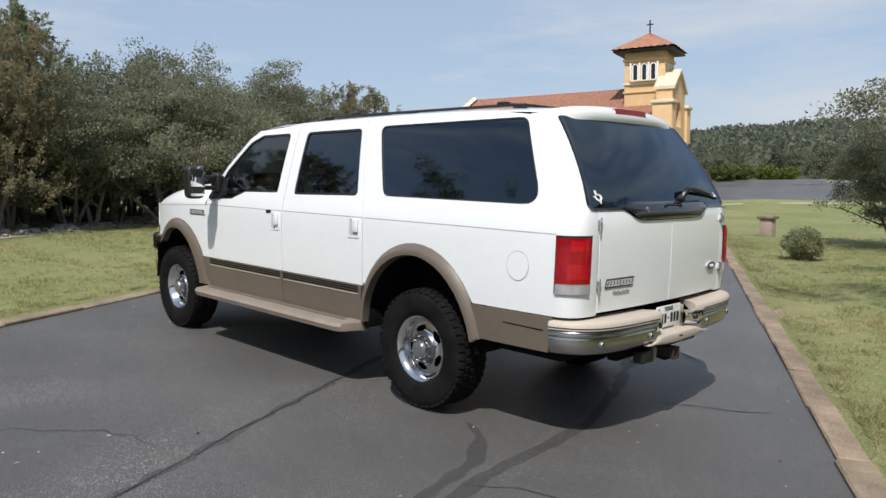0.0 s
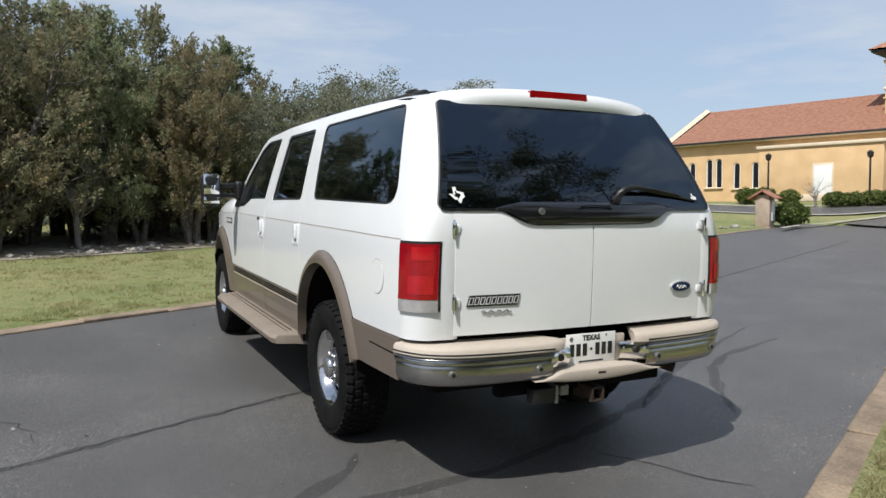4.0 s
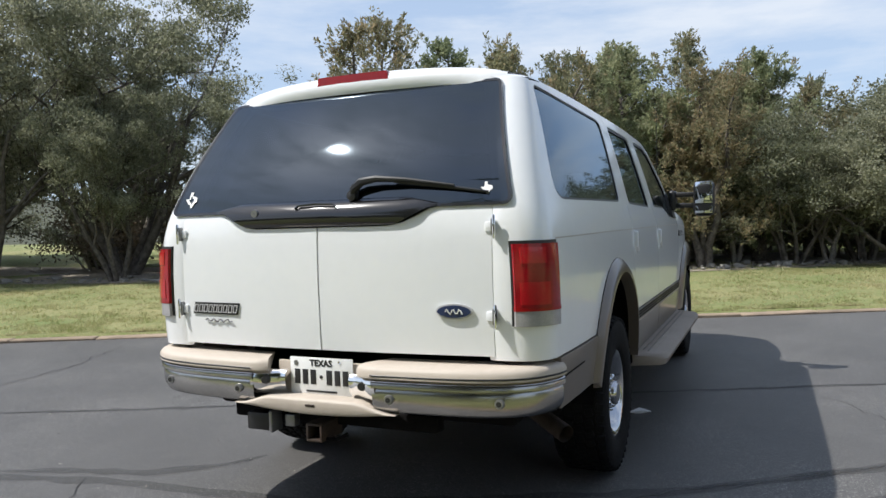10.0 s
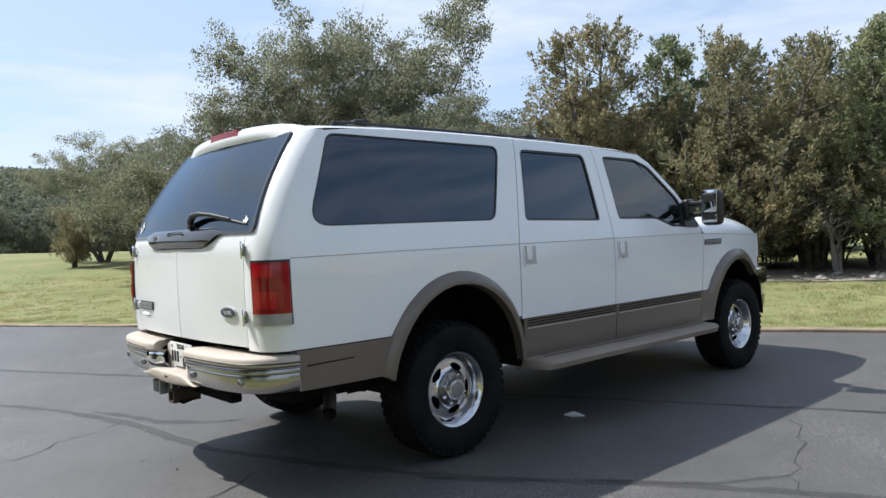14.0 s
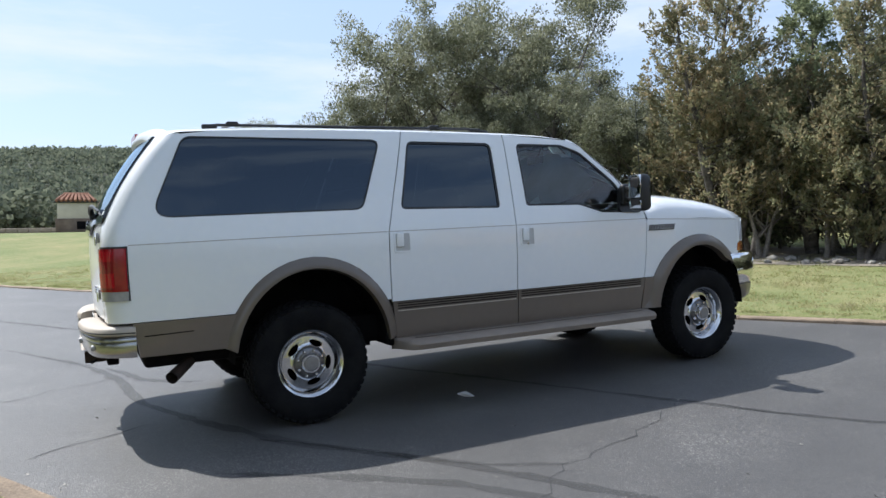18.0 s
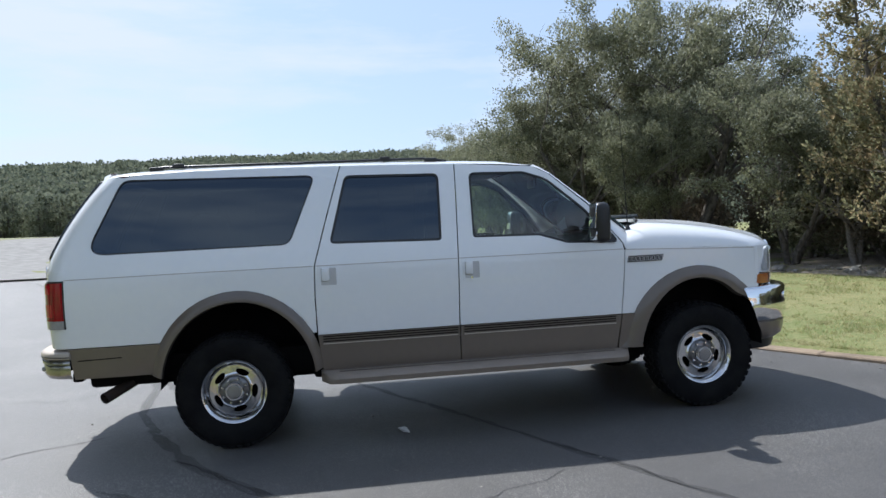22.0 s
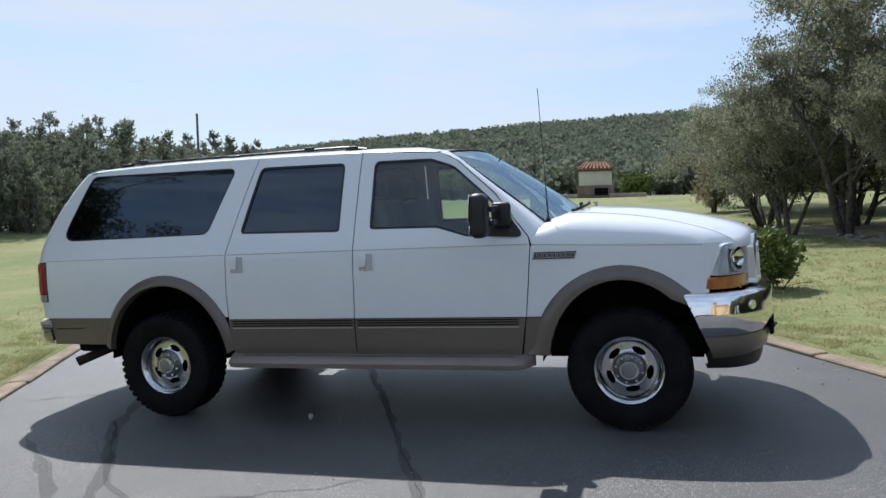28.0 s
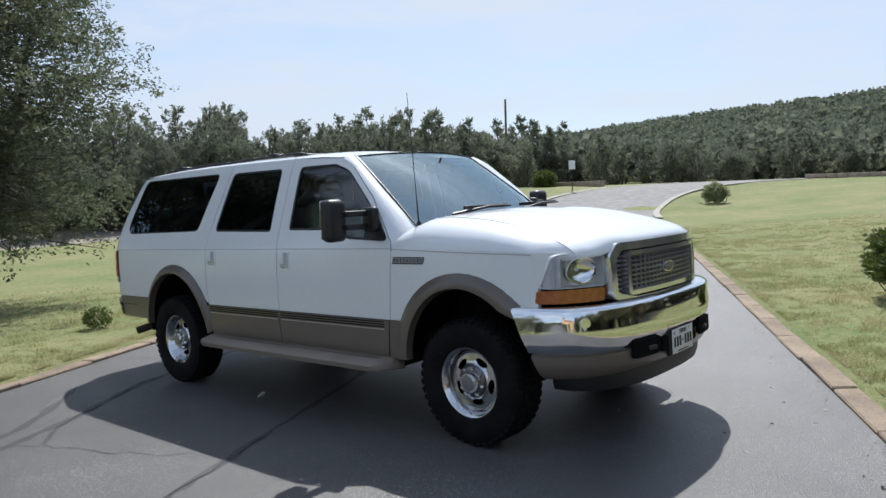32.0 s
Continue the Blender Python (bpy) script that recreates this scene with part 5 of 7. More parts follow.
# fuel flap on the left
flap = arc(-0.815, 1.037, 0.075, 0.083, 0, 360, 32)[:-1]
fl = part("fuel_flap", mirrored(mesh_of(sheet(flap, [], side_at, [], [], out=0.003, rim=0.004))), PAINT, quarter[1], "round white fuel flap")
part("flap_gap", mirrored(mesh_of(sheet(grown(flap, 0.004), [grown(flap, 0.0005)], side_at, [], [], out=0.001, rim=0.003))), PIN, fl)

# flares and lower trim
def flare(inner, outer, bulge, ends):
    bm = bmesh.new()
    rows = []
    for (yi, zi), (yo, zo) in zip(inner, outer):
        row = []
        for k in range(7):
            t = k / 6
            y, z = yo + (yi - yo) * t, max(zo + (zi - zo) * t, ends)
            row.append(bm.verts.new(side_at(y, z, 0.004 + bulge * math.sin(min(1, t * 1.25) * math.pi / 2))))
        last = row[-1].co
        row.append(bm.verts.new((last.x - 0.06, yi, max(zi - 0.01, ends))))
        rows.append(row)
    for a, b in zip(rows, rows[1:]):
        for k in range(7):
            bm.faces.new((a[k], b[k], b[k + 1], a[k + 1]))
    bmesh.ops.recalc_face_normals(bm, faces=bm.faces[:])
    if sum(f.normal.x * f.calc_area() for f in bm.faces) < 0:
        bmesh.ops.reverse_faces(bm, faces=bm.faces[:])
    return bm


def clipped(a, lo):
    return [(y, max(z, lo)) for y, z in a]


both("rear_flare", flare([(0.56, 0.50), *ARCH_R_IN[1:-1], (-0.475, 0.56)], [(0.625, 0.53), *ARCH_R_OUT[1:-1], (-0.54, 0.56)], 0.035, 0.50), BEIGE, quarter, "beige flared wheel arch", 60)
both("lower_trim", sheet([(YR(0.575) + CR, 0.565), (-0.515, 0.565), (-0.49, 0.66), (-0.452, 0.77), (YR(0.77) + CR, 0.77)], [], side_at, YCUT, [0.6, 0.65, 0.7], out=0.010, rim=0.03), BEIGE, quarter, "beige lower side trim")
both("trim_groove", sheet([(-1.0, 0.686), (-0.72, 0.694), (-0.72, 0.699), (-1.0, 0.693)], [], side_at, [], [], out=0.0125, rim=0.003), UNDER, quarter)
both("front_flare", flare([(3.895, 0.80), *ARCH_F_IN[6:-1], (2.985, 0.50)], [(3.905, 0.872), *ARCH_F_OUT[6:-1], (2.80, 0.50)], 0.035, 0.50), BEIGE, wings, "beige flared wheel arch", 60)
both("lower_trim", sheet([(2.80, 0.50), (2.93, 0.50), (2.93, 0.62), (2.945, 0.752), (2.834, 0.752)], [], side_at, [], [0.6, 0.7], out=0.010, rim=0.03), BEIGE, wings)


def liner(cy, cz, a, b):
    bm = bmesh.new()
    rows = []
    for k in range(19):
        t = math.pi * k / 18
        y, z = cy + a * math.cos(t), cz + b * math.sin(t)
        rows.append((bm.verts.new((0.962, y, z)), bm.verts.new((0.55, y, z)), bm.verts.new((0.54, y, cz - 0.05))))
    for p, q in zip(rows, rows[1:]):
        bm.faces.new((p[0], q[0], q[1], p[1]))
        bm.faces.new((p[1], q[1], q[2], p[2]))
    return bm


both("wheel_liner", liner(0.045, 0.45, 0.53, 0.585), UNDER, (car, car))
both("wheel_liner", liner(3.445, 0.45, 0.52, 0.555), UNDER, (car, car))
both("inner_sill", box(0.5, 2.3, 0.16, (0.70, 1.70, 0.53), 0.02), UNDER, (car, car))


# running boards
def board():
    bm = bmesh.new()
    rows = []
    n = 40
    for i in range(n + 1):
        t = i / n
        y = 0.60 + t * 2.27
        e = min(t, 1 - t)
        w = 0.985 + 0.165 * math.sqrt(max(0, 1 - (1 - min(1, e / 0.05)) ** 2))
        z = 0.475
        rows.append([bm.verts.new(p) for p in ((0.90, y, z + 0.035), (0.965, y, z + 0.025), (max(0.975, w - 0.02), y, z + 0.012), (max(0.98, w), y, z - 0.01), (max(0.98, w - 0.012), y, z - 0.045), (0.90, y, z - 0.06))])
    for a, b in zip(rows, rows[1:]):
        for k in range(5):
            bm.faces.new((a[k], b[k], b[k + 1], a[k + 1]))
    for row in (rows[0], rows[-1]):
        bm.faces.new(row)
    bmesh.ops.recalc_face_normals(bm, faces=bm.faces[:])
    return bm


BOARD = material("running_board", (0.21, 0.175, 0.14), (0.26, 0.215, 0.175), 4, 0.55, bump=0.15, bump_scale=160)
boards = both("running_board", board(), BOARD, (car, car), "beige moulded running board", 50)
for k in range(4):
    both("tread_rib", box(0.008, 2.02, 0.006, (1.005 + 0.027 * k, 1.735, 0.5085 - 0.0095 * k), 0.002), BEIGE, boards)


# wheels
def tyre():
    half = [(0.212, 0.098), (0.222, 0.118), (0.245, 0.131), (0.300, 0.140), (0.345, 0.137), (0.372, 0.128), (0.386, 0.112), (0.389, 0.09), (0.390, 0.0)]
    return mesh_of(lathe(half + [(r, -h) for r, h in half[-2::-1]], 72), True, 35)


def tread():
    bm = bmesh.new()
    for i in range(46):
        a = 2 * math.pi * i / 46
        for h, w, skew in ((0.112, 0.040, 0), (0.062, 0.038, 0.5), (0.012, 0.036, 0.1), (-0.036, 0.036, 0.6), (-0.085, 0.040, 0.2)):
            b = box(w, 0.036, 0.017, (h, 0, 0.391 if abs(h) < 0.1 else 0.384), 0.003, seg=1, rot=pose(0, 0, 0, 0, 18 if h > 0.1 else 0, 14 if h * skew > 0 else -10))
            b.transform(Matrix.Rotation(a + skew * 2 * math.pi / 46, 4, "X"))
            merge(bm, b)
    return mesh_of(bm, True, 35)


def rim_face():
    oval = []
    for k in range(5):
        c = 2 * math.pi * k / 5 + 0.3
        ring = []
        for j in range(20):
            t = 2 * math.pi * j / 20
            r, s = 0.133 + 0.021 * math.cos(t), 0.047 * math.sin(t)
            ring.append((r * math.cos(c) - s * math.sin(c), r * math.sin(c) + s * math.cos(c)))
        oval.append(ring)
    outer = [(0.178 * math.cos(2 * math.pi * j / 64), 0.178 * math.sin(2 * math.pi * j / 64)) for j in range(64)]

    def dish(u, v, out):
        r = math.hypot(u, v)
        return Vector((0.052 + 0.035 * smooth(0.165, 0.075, r) - 0.012 * math.exp(-((r - 0.118) / 0.02) ** 2), u, v))

    return sheet(outer, oval, dish, np.linspace(-0.16, 0.16, 13), np.linspace(-0.16, 0.16, 13), rim=0.022, face=(1, 0, 0))


TYRE, TREAD = tyre(), tread()
RIM_LIP = mesh_of(lathe([(0.170, 0.046), (0.182, 0.060), (0.190, 0.085), (0.205, 0.104), (0.216, 0.114), (0.224, 0.116), (0.226, 0.110), (0.216, 0.10), (0.205, -0.10), (0.216, -0.11)], 64), True, 50)
RIM_FACE = mesh_of(rim_face(), True, 45)
HUB = mesh_of(lathe([(0.001, 0.128), (0.048, 0.128), (0.051, 0.124), (0.058, 0.124), (0.063, 0.117), (0.065, 0.092), (0.069, 0.088)], 32), True, 40)
NUT_RING = mesh_of(lathe([(0.066, 0.0905), (0.078, 0.0895), (0.092, 0.0865), (0.102, 0.0775), (0.107, 0.070)], 40), True, 40)
NUT = bmesh.new()
lathe([(0.001, 0.106), (0.007, 0.105), (0.0115, 0.098), (0.0125, 0.075)], 6, "x", NUT)
NUT = mesh_of(NUT, True, 30)
DRUM = mesh_of(lathe([(0.16, 0.02), (0.16, -0.05), (0.05, -0.06)], 32), True, 40)
CAPS = mesh_of(lathe([(0.001, 0.1295), (0.040, 0.1305), (0.046, 0.1295), (0.0475, 0.1275)], 32), True, 40)
for x, y, turn in ((0.855, 0.0, 0), (0.855, 3.48, 0), (-0.855, 0.0, 180), (-0.855, 3.48, 180)):
    w = part("wheel", RIM_LIP, ALLOY, car, "polished alloy wheel with oval holes and a rugged tyre", pose(x, y, 0.402, 0, 0, turn) @ Matrix.Rotation(0.7 * y + x, 4, "X"))
    part("tyre", TYRE, RUBBER, w, "black all-terrain tyre")
    tagged(part("tread", TREAD, RUBBER, w, "chunky black tread blocks"), kind="stuff")
    part("rim_face", RIM_FACE, ALLOY, w)
    part("brake_drum", DRUM, UNDER, w)
    part("hub_cap", HUB, ALLOY, w)
    part("nut_ring", NUT_RING, DARKALLOY, w, "dark ring coloured as recess shade behind the wheel nuts")
    part("hub_centre", CAPS, BLACK if y > 1 else PEWTER, w)
    for k in range(8):
        a = 2 * math.pi * (k + 0.5) / 8
        part("wheel_nut", NUT, CHROME, w, m=Matrix.Translation((0, 0.085 * math.cos(a), 0.085 * math.sin(a))))
for y in (0.0, 3.48):
    ax = part("axle", tube([(-0.8, y, 0.402), (0.8, y, 0.402)], 0.045, 12), UNDER, car, "black solid axle")
    part("differential", lathe([(0.02, -0.14), (0.10, -0.09), (0.14, 0), (0.10, 0.09), (0.02, 0.14)], 20, "y"), UNDER, ax, m=Matrix.Translation((0.0 if y < 1 else -0.2, y, 0.40)))


def sweep(plan, section, mirror=True, caps=False):
    """A section of (out, z) pairs led along a plan line of (x, y), and its mirror image."""
    pts = [Vector((*p, 0)) for p in plan]
    if mirror:
        pts = [Vector((-p.x, p.y, 0)) for p in pts[:0:-1]] + pts
    fine = []
    for i in range(len(pts) - 1):
        p0, p1, p2, p3 = pts[max(i - 1, 0)], pts[i], pts[i + 1], pts[min(i + 2, len(pts) - 1)]
        for j in range(5):
            t = j / 5
            fine.append(0.5 * ((2 * p1) + (p2 - p0) * t + (2 * p0 - 5 * p1 + 4 * p2 - p3) * t * t + (3 * p1 - p0 - 3 * p2 + p3) * t ** 3))
    fine.append(pts[-1])
    bm = bmesh.new()
    rows = []
    centre = Vector((0, 1.5, 0))
    for i, p in enumerate(fine):
        d = (fine[min(i + 1, len(fine) - 1)] - fine[max(i - 1, 0)]).normalized()
        nrm = Vector((d.y, -d.x, 0))
        if nrm.dot(p - centre) < 0:
            nrm = -nrm
        rows.append([bm.verts.new((p.x + nrm.x * o, p.y + nrm.y * o, z)) for o, z in section])
    for a, b in zip(rows, rows[1:]):
        for k in range(len(section) - 1):
            bm.faces.new((a[k], b[k], b[k + 1], a[k + 1]))
    if caps:
        bm.faces.new(rows[0])
        bm.faces.new(rows[-1])
    bmesh.ops.recalc_face_normals(bm, faces=bm.faces[:])
    if sum((f.calc_center_median() - Vector((0, 1.5, f.calc_center_median().z))).dot(f.normal) for f in bm.faces) < 0:
        bmesh.ops.reverse_faces(bm, faces=bm.faces[:])
    return bm


# rear bumper
RP = [(0.0, -1.325), (0.35, -1.322), (0.60, -1.305), (0.78, -1.268), (0.89, -1.20), (0.945, -1.11), (0.962, -1.045)]
SIDE_RP = [(0.285, -1.323), *RP[1:]]
PAD_RP = [(0.225, -1.302), (0.265, -1.318), *RP[1:]]
bumper = part("rear_bumper", box(1.56, 0.09, 0.13, (0, -1.155, 0.655), 0.02), UNDER, car, "chrome step bumper with beige pads")
for s in (1, -1):
    def flip(bm):
        if s < 0:
            bm.transform(Matrix.Diagonal((-1, 1, 1, 1)))
            bmesh.ops.reverse_faces(bm, faces=bm.faces[:])
        return bm
    part("chrome_wrap", flip(sweep(SIDE_RP, [(-0.04, 0.700), (0.012, 0.703), (0.020, 0.695), (0.020, 0.672), (0.008, 0.664), (0.012, 0.655), (0.010, 0.60), (-0.01, 0.570), (-0.05, 0.562)], False)), BUMPER, bumper, "satin chrome bumper face", angle=50)
    part("step_pad", flip(sweep(PAD_RP, [(-0.16, 0.757), (-0.02, 0.758), (0.014, 0.752), (0.026, 0.738), (0.027, 0.710), (0.012, 0.702), (-0.02, 0.700)], False, True)), PAD, bumper, "beige rubber step pad", angle=50)
    part("pad_stripe", flip(sweep(SIDE_RP, [(0.0265, 0.716), (0.0285, 0.718), (0.0285, 0.722), (0.0265, 0.724)], False)), BLACK, bumper)
    part("pad_stripe", flip(sweep(SIDE_RP, [(0.020, 0.690), (0.0225, 0.691), (0.0225, 0.694), (0.020, 0.695)], False)), BLACK, bumper)
    part("lamp_housing", flip(sweep([(0.155, -1.278), (0.185, -1.282), (0.225, -1.300), (0.262, -1.318), (0.300, -1.326)], [(-0.03, 0.706), (0.002, 0.702), (0.012, 0.690), (0.014, 0.66), (0.006, 0.63), (-0.012, 0.612), (-0.04, 0.600)], False)), CHROME, bumper, "chrome housing of the plate lamp", angle=60)
    for x in (0.36, 0.79):
        y = -1.322 if x < 0.5 else -1.262
        se = part("parking_sensor", lathe([(0.001, -0.012), (0.016, -0.012), (0.019, -0.006), (0.019, 0.02)], 16, "y"), PEWTER, bumper, "round grey parking sensor", Matrix.Translation((s * x, y - 0.012, 0.628)))
        part("sensor_face", lathe([(0.001, -0.014), (0.010, -0.014), (0.011, -0.011)], 12, "y"), BLACK, se)
    part("plate_lamp", lathe([(0.001, -0.018), (0.015, -0.018), (0.019, -0.008), (0.019, 0.03)], 16, "y"), BLACK, bumper, "", Matrix.Translation((s * 0.232, -1.312, 0.668)))
def centre_step():
    """A shield-shaped pad: flat on top, spreading downwards to its ends."""
    bm = bmesh.new()
    rows = []
    for k in range(29):
        x = 0.385 * (k / 14 - 1)
        a = abs(x)
        fall = min(1, max(0, (a - 0.19) / 0.195))
        top = 0.606 - 0.040 * fall * fall * (3 - 2 * fall)
        y = -1.343 + 0.03 * a * a
        low = 0.540 + 0.027 * (a / 0.385) ** 2
        edge = min(0.012, (top - low) * 0.4)
        rows.append([bm.verts.new(p) for p in ((x, y + 0.10, top), (x, y + 0.012, top), (x, y + 0.003, top - edge * 0.35), (x, y, top - edge), (x, y, low + edge), (x, y + 0.004, low + edge * 0.35), (x, y + 0.016, low), (x, y + 0.10, low))])
    for a, b in zip(rows, rows[1:]):
        for p in range(7):
            bm.faces.new((a[p], a[p + 1], b[p + 1], b[p]))
    bm.faces.new(rows[0][::-1])
    bm.faces.new(rows[-1])
    bmesh.ops.recalc_face_normals(bm, faces=bm.faces[:])
    return bm


part("centre_step", centre_step(), PAD, bumper, "beige lower centre step", angle=50)
part("step_slot", box(0.045, 0.004, 0.010, (0, -1.3435, 0.580), 0.0018), RUST, bumper)
part("plate_recess", box(0.44, 0.02, 0.135, (0, -1.232, 0.672), 0.005), PAD, bumper)


def lettering(text, size):
    """Raised letters, centred on their base line."""
    cu = bpy.data.curves.new("letters", "FONT")
    cu.body, cu.size, cu.align_x, cu.extrude, cu.offset, cu.resolution_u = text, size, "CENTER", 0.0008, 0.0013, 3
    ob = bpy.data.objects.new("letters", cu)
    me = bpy.data.meshes.new_from_object(ob)
    bpy.data.objects.remove(ob)
    bpy.data.curves.remove(cu)
    me.materials.clear()
    return me


def number_plate(parent, at, face, w=0.305, h=0.153):
    m = Matrix.Translation(at) @ pose(0, 0, 0, 0, 0, 0 if face < 0 else 180)
    p = part("number_plate", box(w, 0.004, h, (0, 0, 0), 0.0015), PLATE, parent, "white number plate with dark bars", m)
    part("plate_frame", lathe([(0.001, 0), (0.006, -0.002)], 8, "y"), CHROME, p, m=Matrix.Translation((0.09, -0.003, h / 2 - 0.014)))
    part("plate_word", lettering("TEXAS", 0.037), INK, p, "dark state name", pose(0, -0.0028, h / 2 - 0.035, 90, 0, 0))
    for k in range(7):
        if k == 3:
            continue
        part("plate_bar", box(0.026, 0.002, 0.062, ((k - 3) * 0.039, -0.003, -0.005), 0.0006), INK, p)
    part("plate_dot", lathe([(0.001, -0.004), (0.008, -0.004), (0.009, 0.0)], 6, "y"), INK, p, m=Matrix.Translation((0, 0, -0.004)))
    part("plate_bar", box(0.15, 0.002, 0.008, (0, -0.003, -h / 2 + 0.012), 0.0004), INK, p)
    part("plate_mark", lathe([(0.001, -0.004), (0.012, -0.004), (0.013, 0.0)], 5, "y"), PEWTER, p, m=Matrix.Translation((-w / 2 + 0.03, 0, h / 2 - 0.025)))
    return p


number_plate(bumper, (0, -1.250, 0.682), -1)
# hitch and tail pipe
hitch = part("tow_hitch", box(1.0, 0.07, 0.07, (0, -1.16, 0.50), 0.012), UNDER, car, "black tow hitch with a receiver tube")
rcv = bmesh.new()
for s, d in (((0.075, 0.16, 0.010), (0, 0.0325)), ((0.075, 0.16, 0.010), (0, -0.0325)), ((0.010, 0.16, 0.055), (0.0325, 0)), ((0.010, 0.16, 0.055), (-0.0325, 0))):
    box(*s, (d[0], -1.24, 0.462 + d[1]), 0.002, rcv)
part("receiver", rcv, RUST, hitch, "rust-edged square receiver")
part("trailer_socket", box(0.12, 0.07, 0.075, (-0.30, -1.255, 0.478), 0.008), BLACK, hitch, "black trailer socket")
part("socket_flap", box(0.016, 0.075, 0.09, (-0.232, -1.26, 0.482), 0.003), PEWTER, hitch)
part("bracket", box(0.05, 0.04, 0.05, (-0.16, -1.24, 0.485), 0.004), PEWTER, hitch)
part("chain_loop", tube([(-0.12, -1.25, 0.45), (-0.08, -1.28, 0.43), (0.08, -1.28, 0.43), (0.12, -1.25, 0.45)], 0.009, 6), UNDER, hitch)
pipe = part("tail_pipe", tube([(0.60, 0.35, 0.52), (0.62, -0.45, 0.52), (0.70, -0.70, 0.49), (0.93, -0.86, 0.415)], [0.036, 0.036, 0.036, 0.038], 14, caps=False), RUST, car, "dull steel tail pipe bent outwards")
part("fuel_tank", box(0.7, 0.8, 0.16, (-0.2, -0.65, 0.56), 0.05), UNDER, car)
part("spring", tube([(0.52, -0.7, 0.55), (0.54, 0, 0.33), (0.52, 0.7, 0.5)], 0.03, 6), UNDER, car)
part("spring", tube([(-0.52, -0.7, 0.55), (-0.54, 0, 0.33), (-0.52, 0.7, 0.5)], 0.03, 6), UNDER, car)

# badges
def bar_badge(parent, place, u0, v0, length, height, slant, n=9):
    """A dark slanted plate with bright upright bars."""
    loop = [(u0, v0), (u0 + length, v0), (u0 + length + slant, v0 + height), (u0 + slant, v0 + height)]
    face = (0, -1, 0) if place is rear_at else (1, 0, 0)
    inw = tuple(-c for c in face)
    b = sheet(loop, [], place, [], [], out=0.006, rim=0.006, face=face, inward=inw)
    bars = []
    w = length / n
    for k in range(n):
        a, c = u0 + k * w + 0.12 * w, u0 + (k + 1) * w - 0.12 * w
        y0, y1 = v0 + 0.16 * height, v0 + 0.84 * height
        s0, s1 = slant * 0.16, slant * 0.84
        ring = [(a + s0, y0), (c + s0, y0), (c + s1, y1), (a + s1, y1)]
        hole = [((p[0] - (a + c) / 2 - slant / 2) * 0.66 + (a + c) / 2 + slant / 2, (p[1] - v0 - height / 2) * 0.75 + v0 + height / 2) for p in ring]
        bars.append(sheet(ring, [hole], place, [], [], out=0.0085, rim=0.003, face=face, inward=inw))
    return b, bars


b, bars = bar_badge(None, rear_at, -0.695, 0.925, 0.262, 0.052, 0.014)
bd = part("badge", b, BLACK, back_doors[1], "black badge with silver bars")
for m_ in bars:
    part("badge_bar", m_, SILVER, bd, angle=20)
script = [(-0.62 + 0.012 * k, 0.898 + 0.007 * math.sin(k * 1.9)) for k in range(14)]
part("script_badge", tube([rear_at(x, z, 0.006) for x, z in script], 0.0035, 5), PEWTER, back_doors[1], "small silver script badge")
ov = arc(0.600, 0.963, 0.074, 0.030, 0, 360, 36)[:-1]
oval_ob = part("oval_badge", sheet(ov, [], rear_at, [], [], out=0.010, rim=0.01, inward=(0, 1, 0), face=(0, -1, 0)), SILVER, back_doors[0], "blue oval badge with a silver rim")
part("oval_field", sheet(grown(ov, -0.006), [], rear_at, [], [], out=0.0125, rim=0.003, inward=(0, 1, 0), face=(0, -1, 0)), BADGEBLUE, oval_ob)
part("oval_script", tube([rear_at(0.565 + 0.007 * k, 0.962 + 0.010 * math.sin(k * 1.7), 0.014) for k in range(11)], 0.0028, 5), PLATE, oval_ob)
b, bars = bar_badge(None, side_at, 2.888, 1.138, 0.275, 0.046, 0.014)
for side_part, bms in (("badge", [b]), ("badge_bar", bars)):
    for bm_ in bms:
        if side_part == "badge":
            wb = both("badge", bm_, BLACK, wings, "black badge with silver bars")
        else:
            both("badge_bar", bm_, SILVER, wb, angle=20)

# nose
def nose_at(x, z, out=0.0):
    return Vector((x, curve_at(abs(x), FPT) + out - 0.10 * max(0, z - 1.10), z))


FACE, INW = (0, 1, 0), (0, -1, 0)
NX = [-0.8, -0.7, -0.6, -0.5, -0.4, -0.2, 0, 0.2, 0.4, 0.5, 0.6, 0.7, 0.8]
gr_out = rounded([(-0.588, 0.905), (-0.42, 0.868), (0.42, 0.868), (0.588, 0.905), (0.598, 1.16), (0.535, 1.232), (-0.535, 1.232), (-0.598, 1.16)], 0.05, 5)
gr_in = rounded([(-0.552, 0.935), (-0.40, 0.902), (0.40, 0.902), (0.552, 0.935), (0.557, 1.13), (0.505, 1.186), (-0.505, 1.186), (-0.557, 1.13)], 0.04, 5)
grille = part("grille", sheet(gr_out, [gr_in], lambda x, z, o: nose_at(x, z, o + 0.02), NX, [0.95, 1.05, 1.15], out=0.02, rim=0.10, inward=INW, face=FACE), GRILLECHROME, car, "chrome-framed grey egg-crate grille", angle=50)
part("grille_back", sheet(gr_out, [], nose_at, NX, [], out=-0.04, rim=0.01, inward=INW, face=FACE), UNDER, grille)
mid = rounded([(-0.47, 0.915), (0.47, 0.915), (0.47, 1.178), (-0.47, 1.178)], 0.03, 4)
part("inner_frame", sheet(mid, [grown(mid, -0.028)], nose_at, NX, [], out=0.045, rim=0.10, inward=INW, face=FACE), GRILLECHROME, grille, "chrome inner frame")
